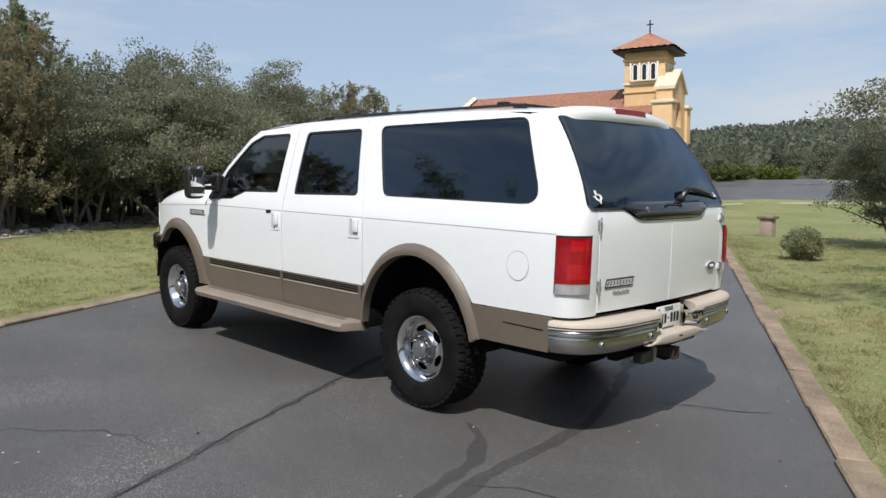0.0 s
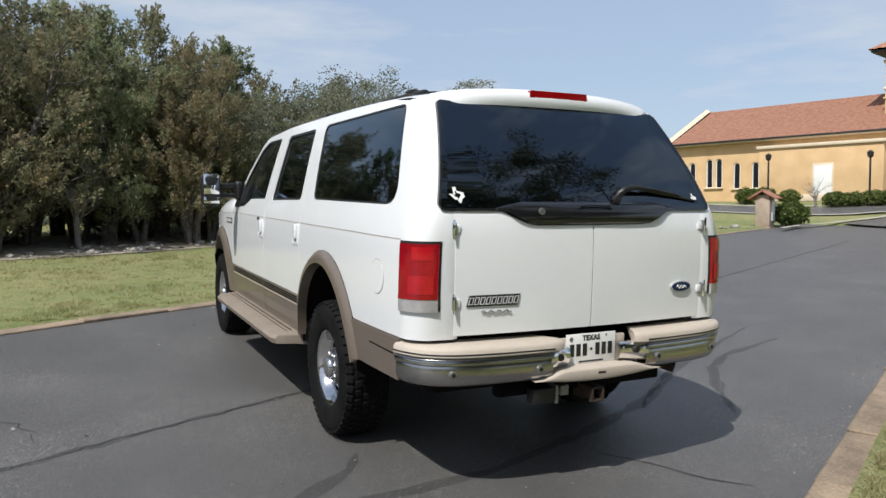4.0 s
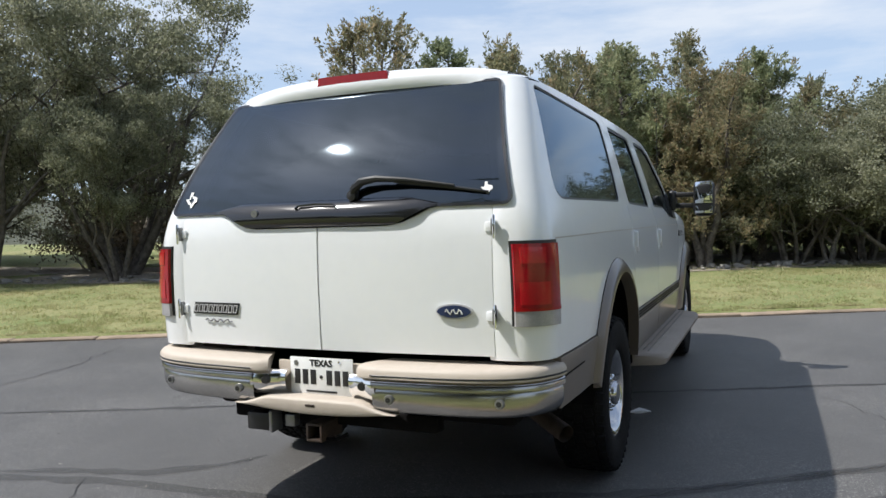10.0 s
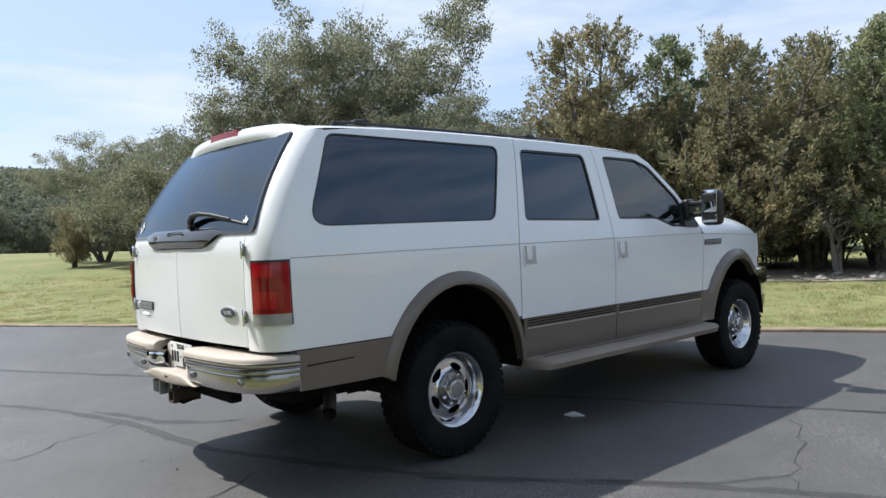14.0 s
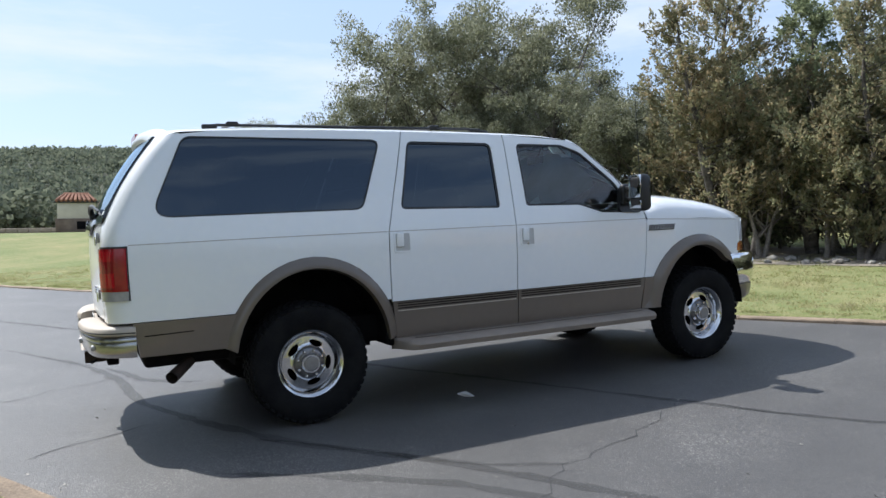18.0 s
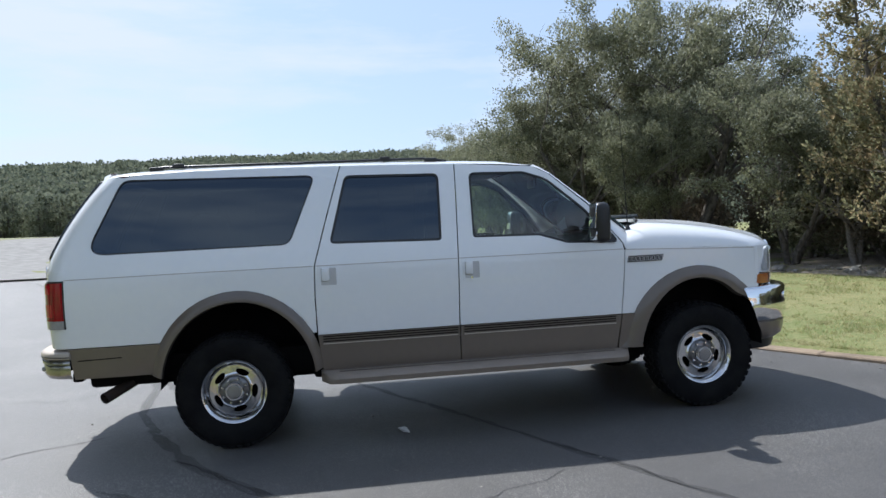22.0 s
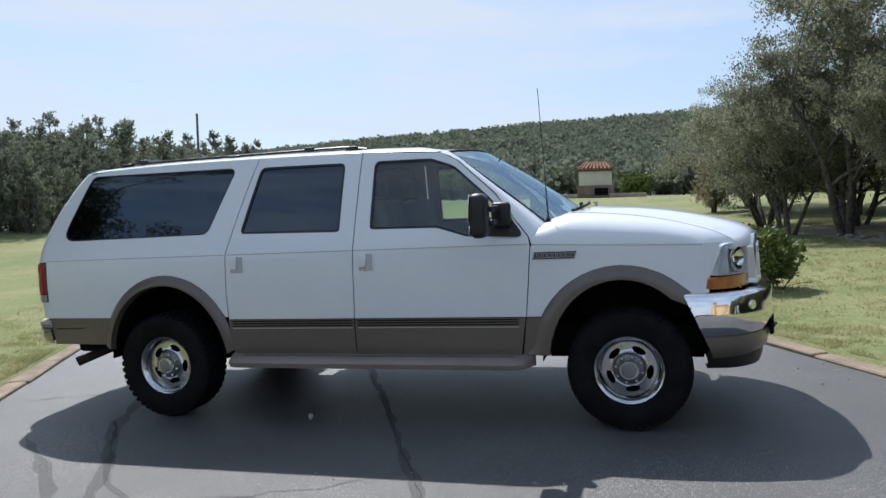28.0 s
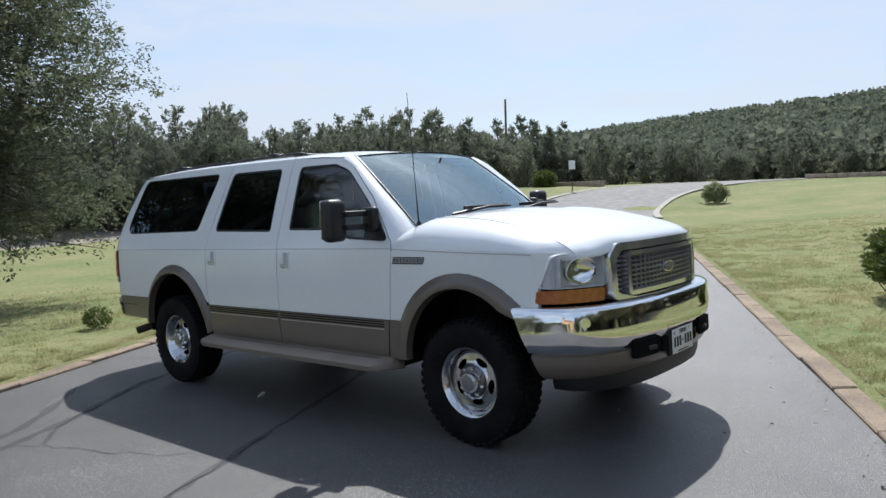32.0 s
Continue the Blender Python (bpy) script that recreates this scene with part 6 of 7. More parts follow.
for k in range(19):
    x = -0.423 + 0.047 * k
    part("grille_bar", box(0.011, 0.03, 0.25, nose_at(x, 1.045, 0.012), 0.003), PEWTER, grille)
for k in range(8):
    z = 0.945 + 0.0285 * k
    part("grille_bar", sheet([(-0.442, z - 0.005), (0.442, z - 0.005), (0.442, z + 0.005), (-0.442, z + 0.005)], [], nose_at, NX, [], out=0.026, rim=0.03, inward=INW, face=FACE), PEWTER, grille)
for s in (1, -1):
    for k in range(8):
        part("grille_bar", box(0.05, 0.02, 0.008, nose_at(s * 0.512, 0.955 + 0.028 * k, 0.005), 0.002), PEWTER, grille)
go = arc(0.0, 1.045, 0.078, 0.034, 0, 360, 32)[:-1]
gb = part("oval_badge", sheet(go, [], nose_at, [], [], out=0.042, rim=0.02, inward=INW, face=FACE), CHROME, grille, "oval badge with a silver rim")
part("oval_field", sheet(grown(go, -0.007), [], nose_at, [], [], out=0.0455, rim=0.004, inward=INW, face=FACE), BADGEBLUE, gb)
# nose skin below and beside
part("nose_panel", sheet([(-0.90, 0.88), (0.90, 0.88), (0.90, 1.19), (0.52, 1.215), (-0.52, 1.215), (-0.90, 1.19)], [], nose_at, NX, [1.0, 1.1], out=-0.07, rim=0.02, inward=INW, face=FACE), UNDER, car)
h_out = rounded([(0.612, 0.992), (0.914, 0.997), (0.880, 1.186), (0.632, 1.200), (0.606, 1.16)], [0.01, 0.02, 0.05, 0.03, 0.02], 4)
a_out = rounded([(0.612, 0.903), (0.915, 0.908), (0.914, 0.985), (0.610, 0.982)], 0.008, 2)
HX = [0.65, 0.7, 0.75, 0.8, 0.84, 0.87, 0.895]
heads = both("headlamp", sheet(h_out, [], nose_at, HX, [1.05, 1.1, 1.15], out=-0.055, rim=0.03, inward=INW, face=FACE), REFLECT, (car, car), "clear headlamp over an amber indicator")
lenses = both("lamp_lens", sheet(h_out, [], nose_at, HX, [1.05, 1.1, 1.15], out=0.004, rim=0.03, inward=INW, face=FACE), LENS, heads)
for pane in lenses:
    pane.visible_shadow = False
bowl = lathe([(0.012, 0.0), (0.05, 0.006), (0.080, 0.024), (0.088, 0.034)], 28, "y")
bowl.transform(Matrix.Translation((0.728, 4.140, 1.093)) @ pose(0, 0, 0, 0, 0, -28) @ Matrix.Diagonal((1.28, 1, 1, 1)))
both("reflector", bowl, CHROME, heads)
both("lamp_frame", sheet(grown(h_out, 0.003), [grown(h_out, -0.002)], nose_at, HX, [], out=0.002, rim=0.06, inward=INW, face=FACE), REFLECT, heads)
both("divider", box(0.010, 0.05, 0.18, nose_at(0.846, 1.09, -0.03), 0.004), REFLECT, heads)
for k in range(3):
    both("lens_rib", box(0.004, 0.006, 0.15, nose_at(0.860 + 0.010 * k, 1.09, -0.014), 0.0015), REFLECT, heads)
both("wing_corner", sheet([(0.9175, 0.985), (0.9175, 1.205), (0.865, 1.205), (0.884, 1.189), (0.917, 0.995)], [], nose_at, HX, [1.05, 1.1, 1.15], out=0.001, rim=0.03, inward=INW, face=FACE), PAINT, wings)
both("indicator", sheet(a_out, [], nose_at, HX, [], out=0.004, rim=0.04, inward=INW, face=FACE), AMBER, heads, "amber indicator lens")

# front bumper
def raked(bm):
    """The bumper's ends lean back towards the wheel at the top."""
    for v in bm.verts:
        w = min(1, max(0, (4.10 - v.co.y) / 0.19))
        v.co.y += w * (-0.085 + (0.885 - v.co.z) * 0.44)
    return bm


FP = [(0.0, 4.435), (0.30, 4.425), (0.55, 4.385), (0.75, 4.305), (0.88, 4.19), (0.945, 4.05), (0.968, 3.91)]
fb = part("front_bumper", raked(sweep(FP, [(-0.14, 0.885), (-0.04, 0.893), (-0.005, 0.885), (0.008, 0.865), (0.004, 0.80), (0.014, 0.76), (0.010, 0.70), (-0.006, 0.63), (-0.03, 0.612)])), CHROME, car, "chrome bumper over a beige valance", angle=50)
part("valance", raked(sweep(FP, [(-0.03, 0.612), (-0.012, 0.605), (-0.014, 0.56), (-0.03, 0.50), (-0.07, 0.47)])), BEIGE, fb, "beige painted valance", angle=50)
part("air_dam", sweep([(0.0, 4.38), (0.30, 4.37), (0.55, 4.32), (0.70, 4.22), (0.77, 4.10), (0.78, 3.97)], [(0.0, 0.49), (-0.005, 0.42), (-0.02, 0.375), (-0.06, 0.365), (-0.2, 0.365)]), BLACK, fb, "black air dam")
part("air_intake", box(0.50, 0.03, 0.085, (0, 4.418, 0.585), 0.01), UNDER, fb)
for s in (1, -1):
    part("tow_opening", sheet(rounded([(s * 0.30, 0.555), (s * 0.56, 0.555), (s * 0.54, 0.66), (s * 0.30, 0.66)], 0.02, 3), [], lambda x, z, o: Vector((x, curve_at(abs(x), FP) + o, z)), [s * 0.36, s * 0.42, s * 0.48], [], out=0.014, rim=0.02, inward=INW, face=FACE), UNDER, fb)
    part("tow_hook", tube([(s * 0.42, 4.36, 0.60), (s * 0.42, 4.425, 0.60), (s * 0.37, 4.44, 0.60), (s * 0.35, 4.41, 0.60)], 0.014, 8), BLACK, fb, "black tow hook")
    part("bumper_stop", lathe([(0.001, 0.0), (0.03, 0.0), (0.036, -0.02)], 16, "y"), CHROME, fb, "", Matrix.Translation((s * 0.84, 4.25, 0.80)) @ pose(0, 0, 0, 0, 0, -s * 38))
number_plate(fb, (0.0, 4.447, 0.585), 1)
part("plate_bracket", box(0.34, 0.03, 0.17, (0, 4.425, 0.585), 0.008), BLACK, fb)


# tow mirrors
for s in (1, -1):
    def sided(bm):
        if s < 0:
            bm.transform(Matrix.Diagonal((-1, 1, 1, 1)))
            bmesh.ops.reverse_faces(bm, faces=bm.faces[:])
        return bm
    mir = part("door_mirror", sided(box(0.165, 0.115, 0.285, (1.222, 2.60, 1.445), 0.045, seg=4)), BLACK, car, "black telescopic tow mirror")
    part("mirror_glass", sided(box(0.132, 0.006, 0.175, (1.222, 2.546, 1.495), 0.002, rot=pose(0, 0, 0, -4, 0, 0))), CHROME, mir, "upper mirror glass")
    part("mirror_glass", sided(box(0.132, 0.006, 0.058, (1.222, 2.546, 1.355), 0.002, rot=pose(0, 0, 0, -4, 0, 0))), CHROME, mir, "lower convex mirror glass")
    part("mirror_arm", sided(box(0.24, 0.045, 0.04, (1.065, 2.665, 1.485), 0.012)), BLACK, mir)
    part("mirror_arm", sided(box(0.24, 0.045, 0.04, (1.065, 2.665, 1.395), 0.012)), BLACK, mir)
    sail = [(2.60, 1.300), (2.845, 1.288), (2.66, 1.53)]
    part("mirror_foot", sided(sheet(rounded(sail, 0.03, 4), [], side_at, [], [1.35, 1.42], out=0.012, rim=0.03)), BLACK, mir, "black triangular mirror mount")
    part("mirror_knuckle", sided(box(0.06, 0.13, 0.17, (0.965, 2.69, 1.44), 0.025, seg=3)), BLACK, mir)

# aerial, roof rack
aer = part("aerial", tube([(0.80, 2.98, 1.38), (0.802, 2.97, 1.66), (0.806, 2.945, 2.27)], [0.006, 0.003, 0.0022], 6), BLACK, car, "thin black whip aerial")
part("aerial_base", lathe([(0.022, 0), (0.018, 0.02), (0.008, 0.035), (0.003, 0.05)], 12, "z"), BLACK, aer, m=Matrix.Translation((0.80, 2.98, 1.375)))
rack = part("roof_rail", tube([(0.60, -0.55, 1.984), (0.60, -0.45, 1.996), (0.60, 1.45, 1.996), (0.60, 1.62, 1.972)], 0.010, 8), BLACK, car, "black roof rail")
rack2 = part("roof_rail", tube([(-0.60, -0.55, 1.984), (-0.60, -0.45, 1.996), (-0.60, 1.45, 1.996), (-0.60, 1.62, 1.972)], 0.010, 8), BLACK, car, "black roof rail")
for r_, s in ((rack, 1), (rack2, -1)):
    for y in (-0.5, 0.5, 1.5):
        part("rail_foot", box(0.04, 0.10, 0.032, (s * 0.60, y, 1.984), 0.010), BLACK, r_)
for y in (-0.35, 1.15):
    cb = part("cross_bar", tube([(-0.60, y, 2.004), (-0.3, y, 2.018), (0.3, y, 2.018), (0.60, y, 2.004)], 0.012, 8), BLACK, car, "black cross bar")
    for s in (1, -1):
        part("bar_clamp", box(0.06, 0.08, 0.030, (s * 0.585, y, 2.006), 0.011), BLACK, cb)

# cabin
cabin = part("cabin_floor", box(1.62, 2.16, 0.06, (0, 1.72, 0.68), 0.02), DASH, car)
part("cargo_floor", box(1.04, 1.7, 0.05, (0, -0.2, 0.86), 0.02), DASH, cabin)
both("door_card", box(0.03, 1.12, 0.62, (0.885, 2.20, 1.0), 0.01), CLOTH, (car, car), "grey inner door panel")
both("door_card", box(0.03, 0.98, 0.66, (0.885, 1.10, 1.02), 0.01), CLOTH, (car, car), "grey inner door panel")
both("side_lining", box(0.03, 1.5, 0.28, (0.87, -0.25, 1.22), 0.01), DASH, (car, car))
dash = part("dashboard", sweep([(0.0, 2.78), (0.4, 2.77), (0.82, 2.74)], [(0.30, 1.33), (0.05, 1.335), (-0.05, 1.28), (-0.07, 1.10), (0.0, 0.85)]), DASH, car, "grey dashboard", angle=60)
part("firewall", box(1.6, 0.05, 0.6, (0, 2.95, 1.02), 0.01), UNDER, dash)
whl = part("steering_wheel", lathe([(0.178 + 0.014 * math.cos(2 * math.pi * k / 10), 0.014 * math.sin(2 * math.pi * k / 10)) for k in range(11)], 36, "y"), CLOTH, car, "grey steering wheel", pose(-0.40, 2.42, 1.20, 28, 0, 0))
part("wheel_hub", box(0.30, 0.04, 0.07, (0, 0.01, 0), 0.015), DASH, whl)
part("steering_column", tube([(0, 0.02, 0), (0, 0.4, 0)], 0.035, 8), DASH, whl)
part("instrument_hood", box(0.42, 0.12, 0.12, (-0.40, 2.68, 1.31), 0.03), DASH, dash)


def seat(x, y, w, z=0.82):
    s = part("seat", box(w, 0.52, 0.16, (x, y, z + 0.10), 0.05, seg=3), CLOTH, car, "grey cloth seat")
    part("backrest", box(w, 0.16, 0.62, (x, y - 0.30, z + 0.46), 0.06, seg=3, rot=pose(0, 0, 0, 12, 0, 0)), CLOTH, s)
    part("seat_base", box(w - 0.08, 0.42, 0.16, (x, y, z - 0.04), 0.02), UNDER, s)
    for dx in ((0,) if w < 0.7 else (-w / 4, w / 4)):
        part("headrest", box(0.24, 0.10, 0.16, (x + dx, y - 0.39, z + 0.86), 0.04, seg=3), CLOTH, s)
    return s


seat(-0.42, 2.02, 0.52)
seat(0.42, 2.02, 0.52)
seat(0.0, 1.05, 1.40)
seat(0.0, 0.12, 1.02, 0.88)
part("centre_console", box(0.34, 0.6, 0.34, (0, 2.05, 0.9), 0.05), DASH, car)
vis = part("inside_mirror", box(0.24, 0.025, 0.07, (0.0, 2.46, 1.80), 0.012), BLACK, car, "black inside mirror")
part("mirror_stalk", tube([(0, 2.47, 1.82), (0, 2.52, 1.88)], 0.008, 6), BLACK, vis)

# ---- kerb, cracks and litter on the drive ----
kerb_rng = random.Random(5)


def kerb_block(length, width, seed):
    bm = box(length, width, 0.16, (0, 0, 0), 0.012, seg=1)
    for v in bm.verts:
        v.co += Vector((noise.noise(v.co * 7 + Vector((seed, 0, 0))), noise.noise(v.co * 7 + Vector((0, seed, 0))), noise.noise(v.co * 5 + Vector((0, 0, seed))) * 0.6)) * 0.022
    return mesh_of(bm, True, 30)


BLOCKS = [kerb_block(1.0, 0.30, k * 3.7) for k in range(5)]


def kerb_line(name, label, points, closed_with=None):
    k = tagged(new(name), label, "kerb", kind="structure")
    for i, (x, y, a) in enumerate(points):
        z = G(x, y)
        ahead = G(x + 0.5 * math.cos(a), y + 0.5 * math.sin(a)) - G(x - 0.5 * math.cos(a), y - 0.5 * math.sin(a))
        side = G(x - 0.5 * math.sin(a), y + 0.5 * math.cos(a)) - G(x + 0.5 * math.sin(a), y - 0.5 * math.cos(a))
        m = pose(x, y, z - 0.050 + kerb_rng.uniform(-0.007, 0.007), math.degrees(math.atan(side)), -math.degrees(math.atan(ahead)), math.degrees(a) + kerb_rng.uniform(-0.5, 0.5))
        part("kerb_stone", BLOCKS[i % 5], STONE, k, m=m)
    return k


def along(line, half, step=1.012):
    """Places for kerb stones beside a line."""
    out, carry = [], 0.0
    for a, b in zip(line, line[1:]):
        d = b - a
        t = carry
        nrm = Vector((-d.y, d.x, 0)).normalized()
        while t < d.length:
            p = a + d * (t / d.length) + nrm * half
            out.append((p.x, p.y, math.atan2(d.y, d.x)))
            t += step
        carry = t - d.length
    return out


for s, nm, reach in ((1, "kerb_north", 65), (-1, "kerb_south", 60)):
    line = [Vector((*road_xy(-26.5 + k, 0), 0)) for k in range(reach)]
    kerb_line(nm, "flush edging of tan sandstone slabs along the drive", along(line, s * (HALF + 0.15)))
CONCRETE = material("concrete_kerb", (0.33, 0.305, 0.265), (0.42, 0.39, 0.34), 2.5, 0.9, bump=0.3)


def kerb_ribbon(name, label, pts, half=0.16, lift=0.13):
    return ribbon(pts, half, lift, CONCRETE, name, label, 0.8)


for s in (1, -1):
    side = []
    for i in range(2, len(west_line), 3):
        a, b = west_line[i - 1], west_line[min(i + 1, len(west_line) - 1)]
        d = (b - a).normalized()
        side.append(tuple((west_line[i] + Vector((-d.y, d.x, 0)) * s * (HALF + 0.16)).xy))
    kerb_ribbon("kerb_bend", "pale concrete kerb round the bend", side)
kerb_ribbon("kerb_island", "pale concrete kerb round the lawn corner", [road_xy(33.6, -3.7), (32.9, 13.7), (34.3, 12.8), (35.4, 11.3), (36.5, 8.8), (38.2, 4.0), (40.3, -5), (42.6, -14.6)])
kerb_ribbon("kerb_lane", "pale concrete kerb of the lawn strip by the lane", [(23.0, 16.3), (27.0, 18.3), (30.4, 19.1), (33.0, 18.8), (34.6, 18.9), (34.4, 19.7), (32.3, 20.9), (29.8, 24.8), (26.8, 32.4), (23.4, 41.4)], 0.12, 0.15)
kerb_ribbon("kerb_church", "pale concrete kerb before the church shrubs", [(41.6, 18.6), (39.4, 20.9), (36.3, 22.3), (34.2, 23.6), (32.3, 26.5), (29.6, 33.6), (26.2, 42.6)], 0.14, 0.15)


def crack(name, pts, width, mat, label, jitter=0.03, lift=0.004, seed=1, fade=True):
    """A thin wandering band lying on the asphalt."""
    r = random.Random(seed)
    line = []
    for a, b in zip(pts, pts[1:]):
        n = max(2, int(math.dist(a, b) / 0.11))
        for k in range(n):
            t = k / n
            line.append(Vector((a[0] + (b[0] - a[0]) * t + r.gauss(0, jitter), a[1] + (b[1] - a[1]) * t + r.gauss(0, jitter), 0)))
    bm = bmesh.new()
    rows = []
    for i, p in enumerate(line):
        d = (line[min(i + 1, len(line) - 1)] - line[max(i - 1, 0)]).normalized()
        w = width * r.uniform(0.35, 1.2) * (min(1, 0.25 + 4 * min(i, len(line) - 1 - i) / len(line)) if fade else 1)
        nrm = Vector((-d.y, d.x, 0)) * w / 2
        rows.append((bm.verts.new(on(*(p + nrm).xy, lift)), bm.verts.new(on(*(p - nrm).xy, lift))))
    for a, b in zip(rows, rows[1:]):
        bm.faces.new((a[0], a[1], b[1], b[0]))
    bmesh.ops.recalc_face_normals(bm, faces=bm.faces[:])
    ob = part(name, bm, mat, road)
    return tagged(ob, label)


SEAM = [(-22, -9.6), (-12, -4.55), (-6.5, -1.75), (-3.43, -0.22), (-2.4, 0.25), (-1.6, 0.62), (-0.68, 1.02), (0.54, 1.64), (1.43, 2.05), (2.05, 2.36), (2.6, 2.6), (3.1, 2.95), (6, 4.3), (12, 7.3), (20, 11.3)]
crack("seam_crack", SEAM, 0.012, TAR, "dark crack along the middle of the drive", 0.011, 0.005, 2, False)
crack("seam_patch", SEAM, 0.075, film("seam_tar", (0.034, 0.034, 0.036), 0.26), "darker tar band along the seam", 0.012, 0.0025, 3, False)
crack("crack", [(0.30, -0.95), (0.38, -1.12), (0.52, -1.38), (0.77, -1.83)], 0.015, TAR, "", 0.02, 0.004, 4)
crack("crack", [(-3.6, 2.1), (-3.1, 1.35), (-2.75, 1.05), (-2.45, 0.40)], 0.014, WORN, "", 0.03, 0.004, 5)
crack("crack", [(1.9, 2.3), (2.3, 1.6), (2.5, 0.9), (3.1, 0.2)], 0.008, WORN, "", 0.03, 0.004, 6)
crack("crack", [(-5.2, 2.6), (-4.6, 1.4), (-4.4, 0.4), (-3.9, -0.5)], 0.014, TAR, "", 0.03, 0.004, 7)
crack("crack", [(3.2, 4.8), (3.6, 3.9), (3.5, 3.2)], 0.012, TAR, "", 0.03, 0.004, 8)
crack("crack", [(-1.6, -1.05), (-1.2, -1.9), (-1.35, -2.6)], 0.012, TAR, "", 0.03, 0.004, 12)
SKID = film("tyre_mark", (0.030, 0.030, 0.031), 0.27)
for i, pts in enumerate([[(-4.5, -2.2), (-2.5, -1.3), (-1.5, -1.05), (-0.4, -0.95), (0.5, -0.62), (1.2, -0.28), (2.05, 0.33), (2.85, 0.78), (4.4, 1.6)], [(1.6, -0.75), (2.02, -0.2), (2.44, 0.27), (3.0, 0.62), (4.2, 1.0)], [(-2.2, -1.13), (-1.83, -0.99), (-1.37, -0.87), (-1.05, -0.62), (-0.9, -0.3)], [(1.1, -0.4), (1.8, 0.12), (2.3, 0.55), (2.6, 1.0)]]):
    crack("tyre_mark", pts, 0.10, SKID, "faint dark tyre mark", 0.006, 0.003 + 0.0006 * i, 20 + i)
# A thin pale sliver laid flat near the car.
sliver = thing("pale_sliver", "small pale sliver lying on the asphalt", "leaf")
part("blade", tube([on(0.84, 1.13, 0.012), on(0.90, 1.17, 0.016), on(0.97, 1.20, 0.010)], [0.004, 0.022, 0.003], 5), PLATE, sliver)
grit_q = []
for k in range(2600):
    s, n = rng.uniform(-12, 12), rng.uniform(-3.4, 3.4)
    x, y = road_xy(s, n)
    if k % 3 == 0:
        x, y = road_xy(rng.uniform(-10, 10), rng.choice([-1, 1]) * (3.5 - abs(rng.normal(0, 0.12))))
    d = rng.uniform(0.003, 0.010)
    c = np.array([x, y, G(x, y) + d * 0.5])
    u = rng.normal(size=(4, 3)) * d
    u[:, 2] = np.abs(u[:, 2]) * 0.5
    grit_q.append(c + u)
grit = part("grit", raw(np.array(grit_q)), ROCK)
tagged(grit, "pale grit and leaf crumbs scattered on the asphalt", "grit", kind="stuff")

# ---- lawn edges, woods floor ----
BED = [(-20, 9.4), (-14, 11.2), (-8.6, 13.3), (-4.3, 14.2), (-0.6, 16.0), (3.2, 18.4), (8, 20.2), (13, 21.8)]
bed, bed_line = ribbon(BED, 2.4, 0.064, LITTER, "leaf_litter_bed", "brown leaf litter and rubble under the trees", 0.8)
tagged(bed, category="ground")


bed_south, _ = ribbon([(2, -28.5), (-5, -26.6), (-12, -26.0), (-18, -27.2), (-24, -27.6), (-34, -31)], 2.3, 0.064, LITTER, "leaf_litter_bed_south", "grey-brown leaf litter at the edge of the far wood", 0.8)
tagged(bed_south, category="ground")


def rubble(places, lo, hi):
    bm = bmesh.new()
    r = random.Random(3)
    for x, y in places:
        s = r.uniform(lo, hi) * (0.5 if r.random() < 0.6 else 1.0)
        b = bmesh.new()
        bmesh.ops.create_icosphere(b, subdivisions=1, radius=s)
        for v in b.verts:
            v.co *= 1 + 0.35 * noise.noise(v.co * 9 / s * 0.1 + Vector((x, y, 0)))
            v.co.z *= 0.55
        b.transform(pose(x, y, G(x, y) + 0.075 + s * 0.2, r.uniform(-20, 20), r.uniform(-20, 20), r.uniform(0, 360)))
        merge(bm, b)
    return bm


rr = random.Random(8)
spots = []
for k in range(330):
    i = rr.randrange(4, len(bed_line) - 4)
    p, q = bed_line[i], bed_line[i + 1]
    d = (q - p).normalized()
    c = p + d * rr.uniform(0, 0.8) - Vector((-d.y, d.x, 0)) * (2.2 - abs(rr.gauss(0, 0.6)))
    spots.append((c.x, c.y))
rub = part("rubble", rubble(spots, 0.05, 0.15), ROCK, angle=20)
tagged(rub, "pale limestone rubble along the edge of the woods", "rubble", kind="stuff")
rub2 = part("rubble", rubble([(18.2 + rr.gauss(0, 2.0), 18.3 + rr.gauss(0, 0.7)) for _ in range(60)], 0.05, 0.20), ROCK, angle=20)
tagged(rub2, "pale limestone rubble on the far lawn", "rubble", kind="stuff")


def fallen_twigs():
    quads = []
    for k in range(1500):
        i = rr.randrange(2, len(bed_line) - 2)
        p = bed_line[i]
        x, y = p.x + rr.uniform(-1.6, 1.6), p.y + rr.uniform(-2.6, 1.8)
        c = np.array([x, y, G(x, y) + 0.13])
        a = rr.uniform(0, 6.28)
        L = rr.uniform(0.08, 0.5)
        d = np.array([math.cos(a), math.sin(a), rr.uniform(-0.05, 0.35)]) * L
        w = np.array([-math.sin(a), math.cos(a), 0.3]) * 0.008
        quads.append([c - w, c + d * 0.5 - w, c + d, c + w])
    return raw(np.array(quads))


tw = part("fallen_twigs", fallen_twigs(), TWIG)
tagged(tw, "grey fallen twigs and brush on the leaf litter", "twigs", kind="stuff")

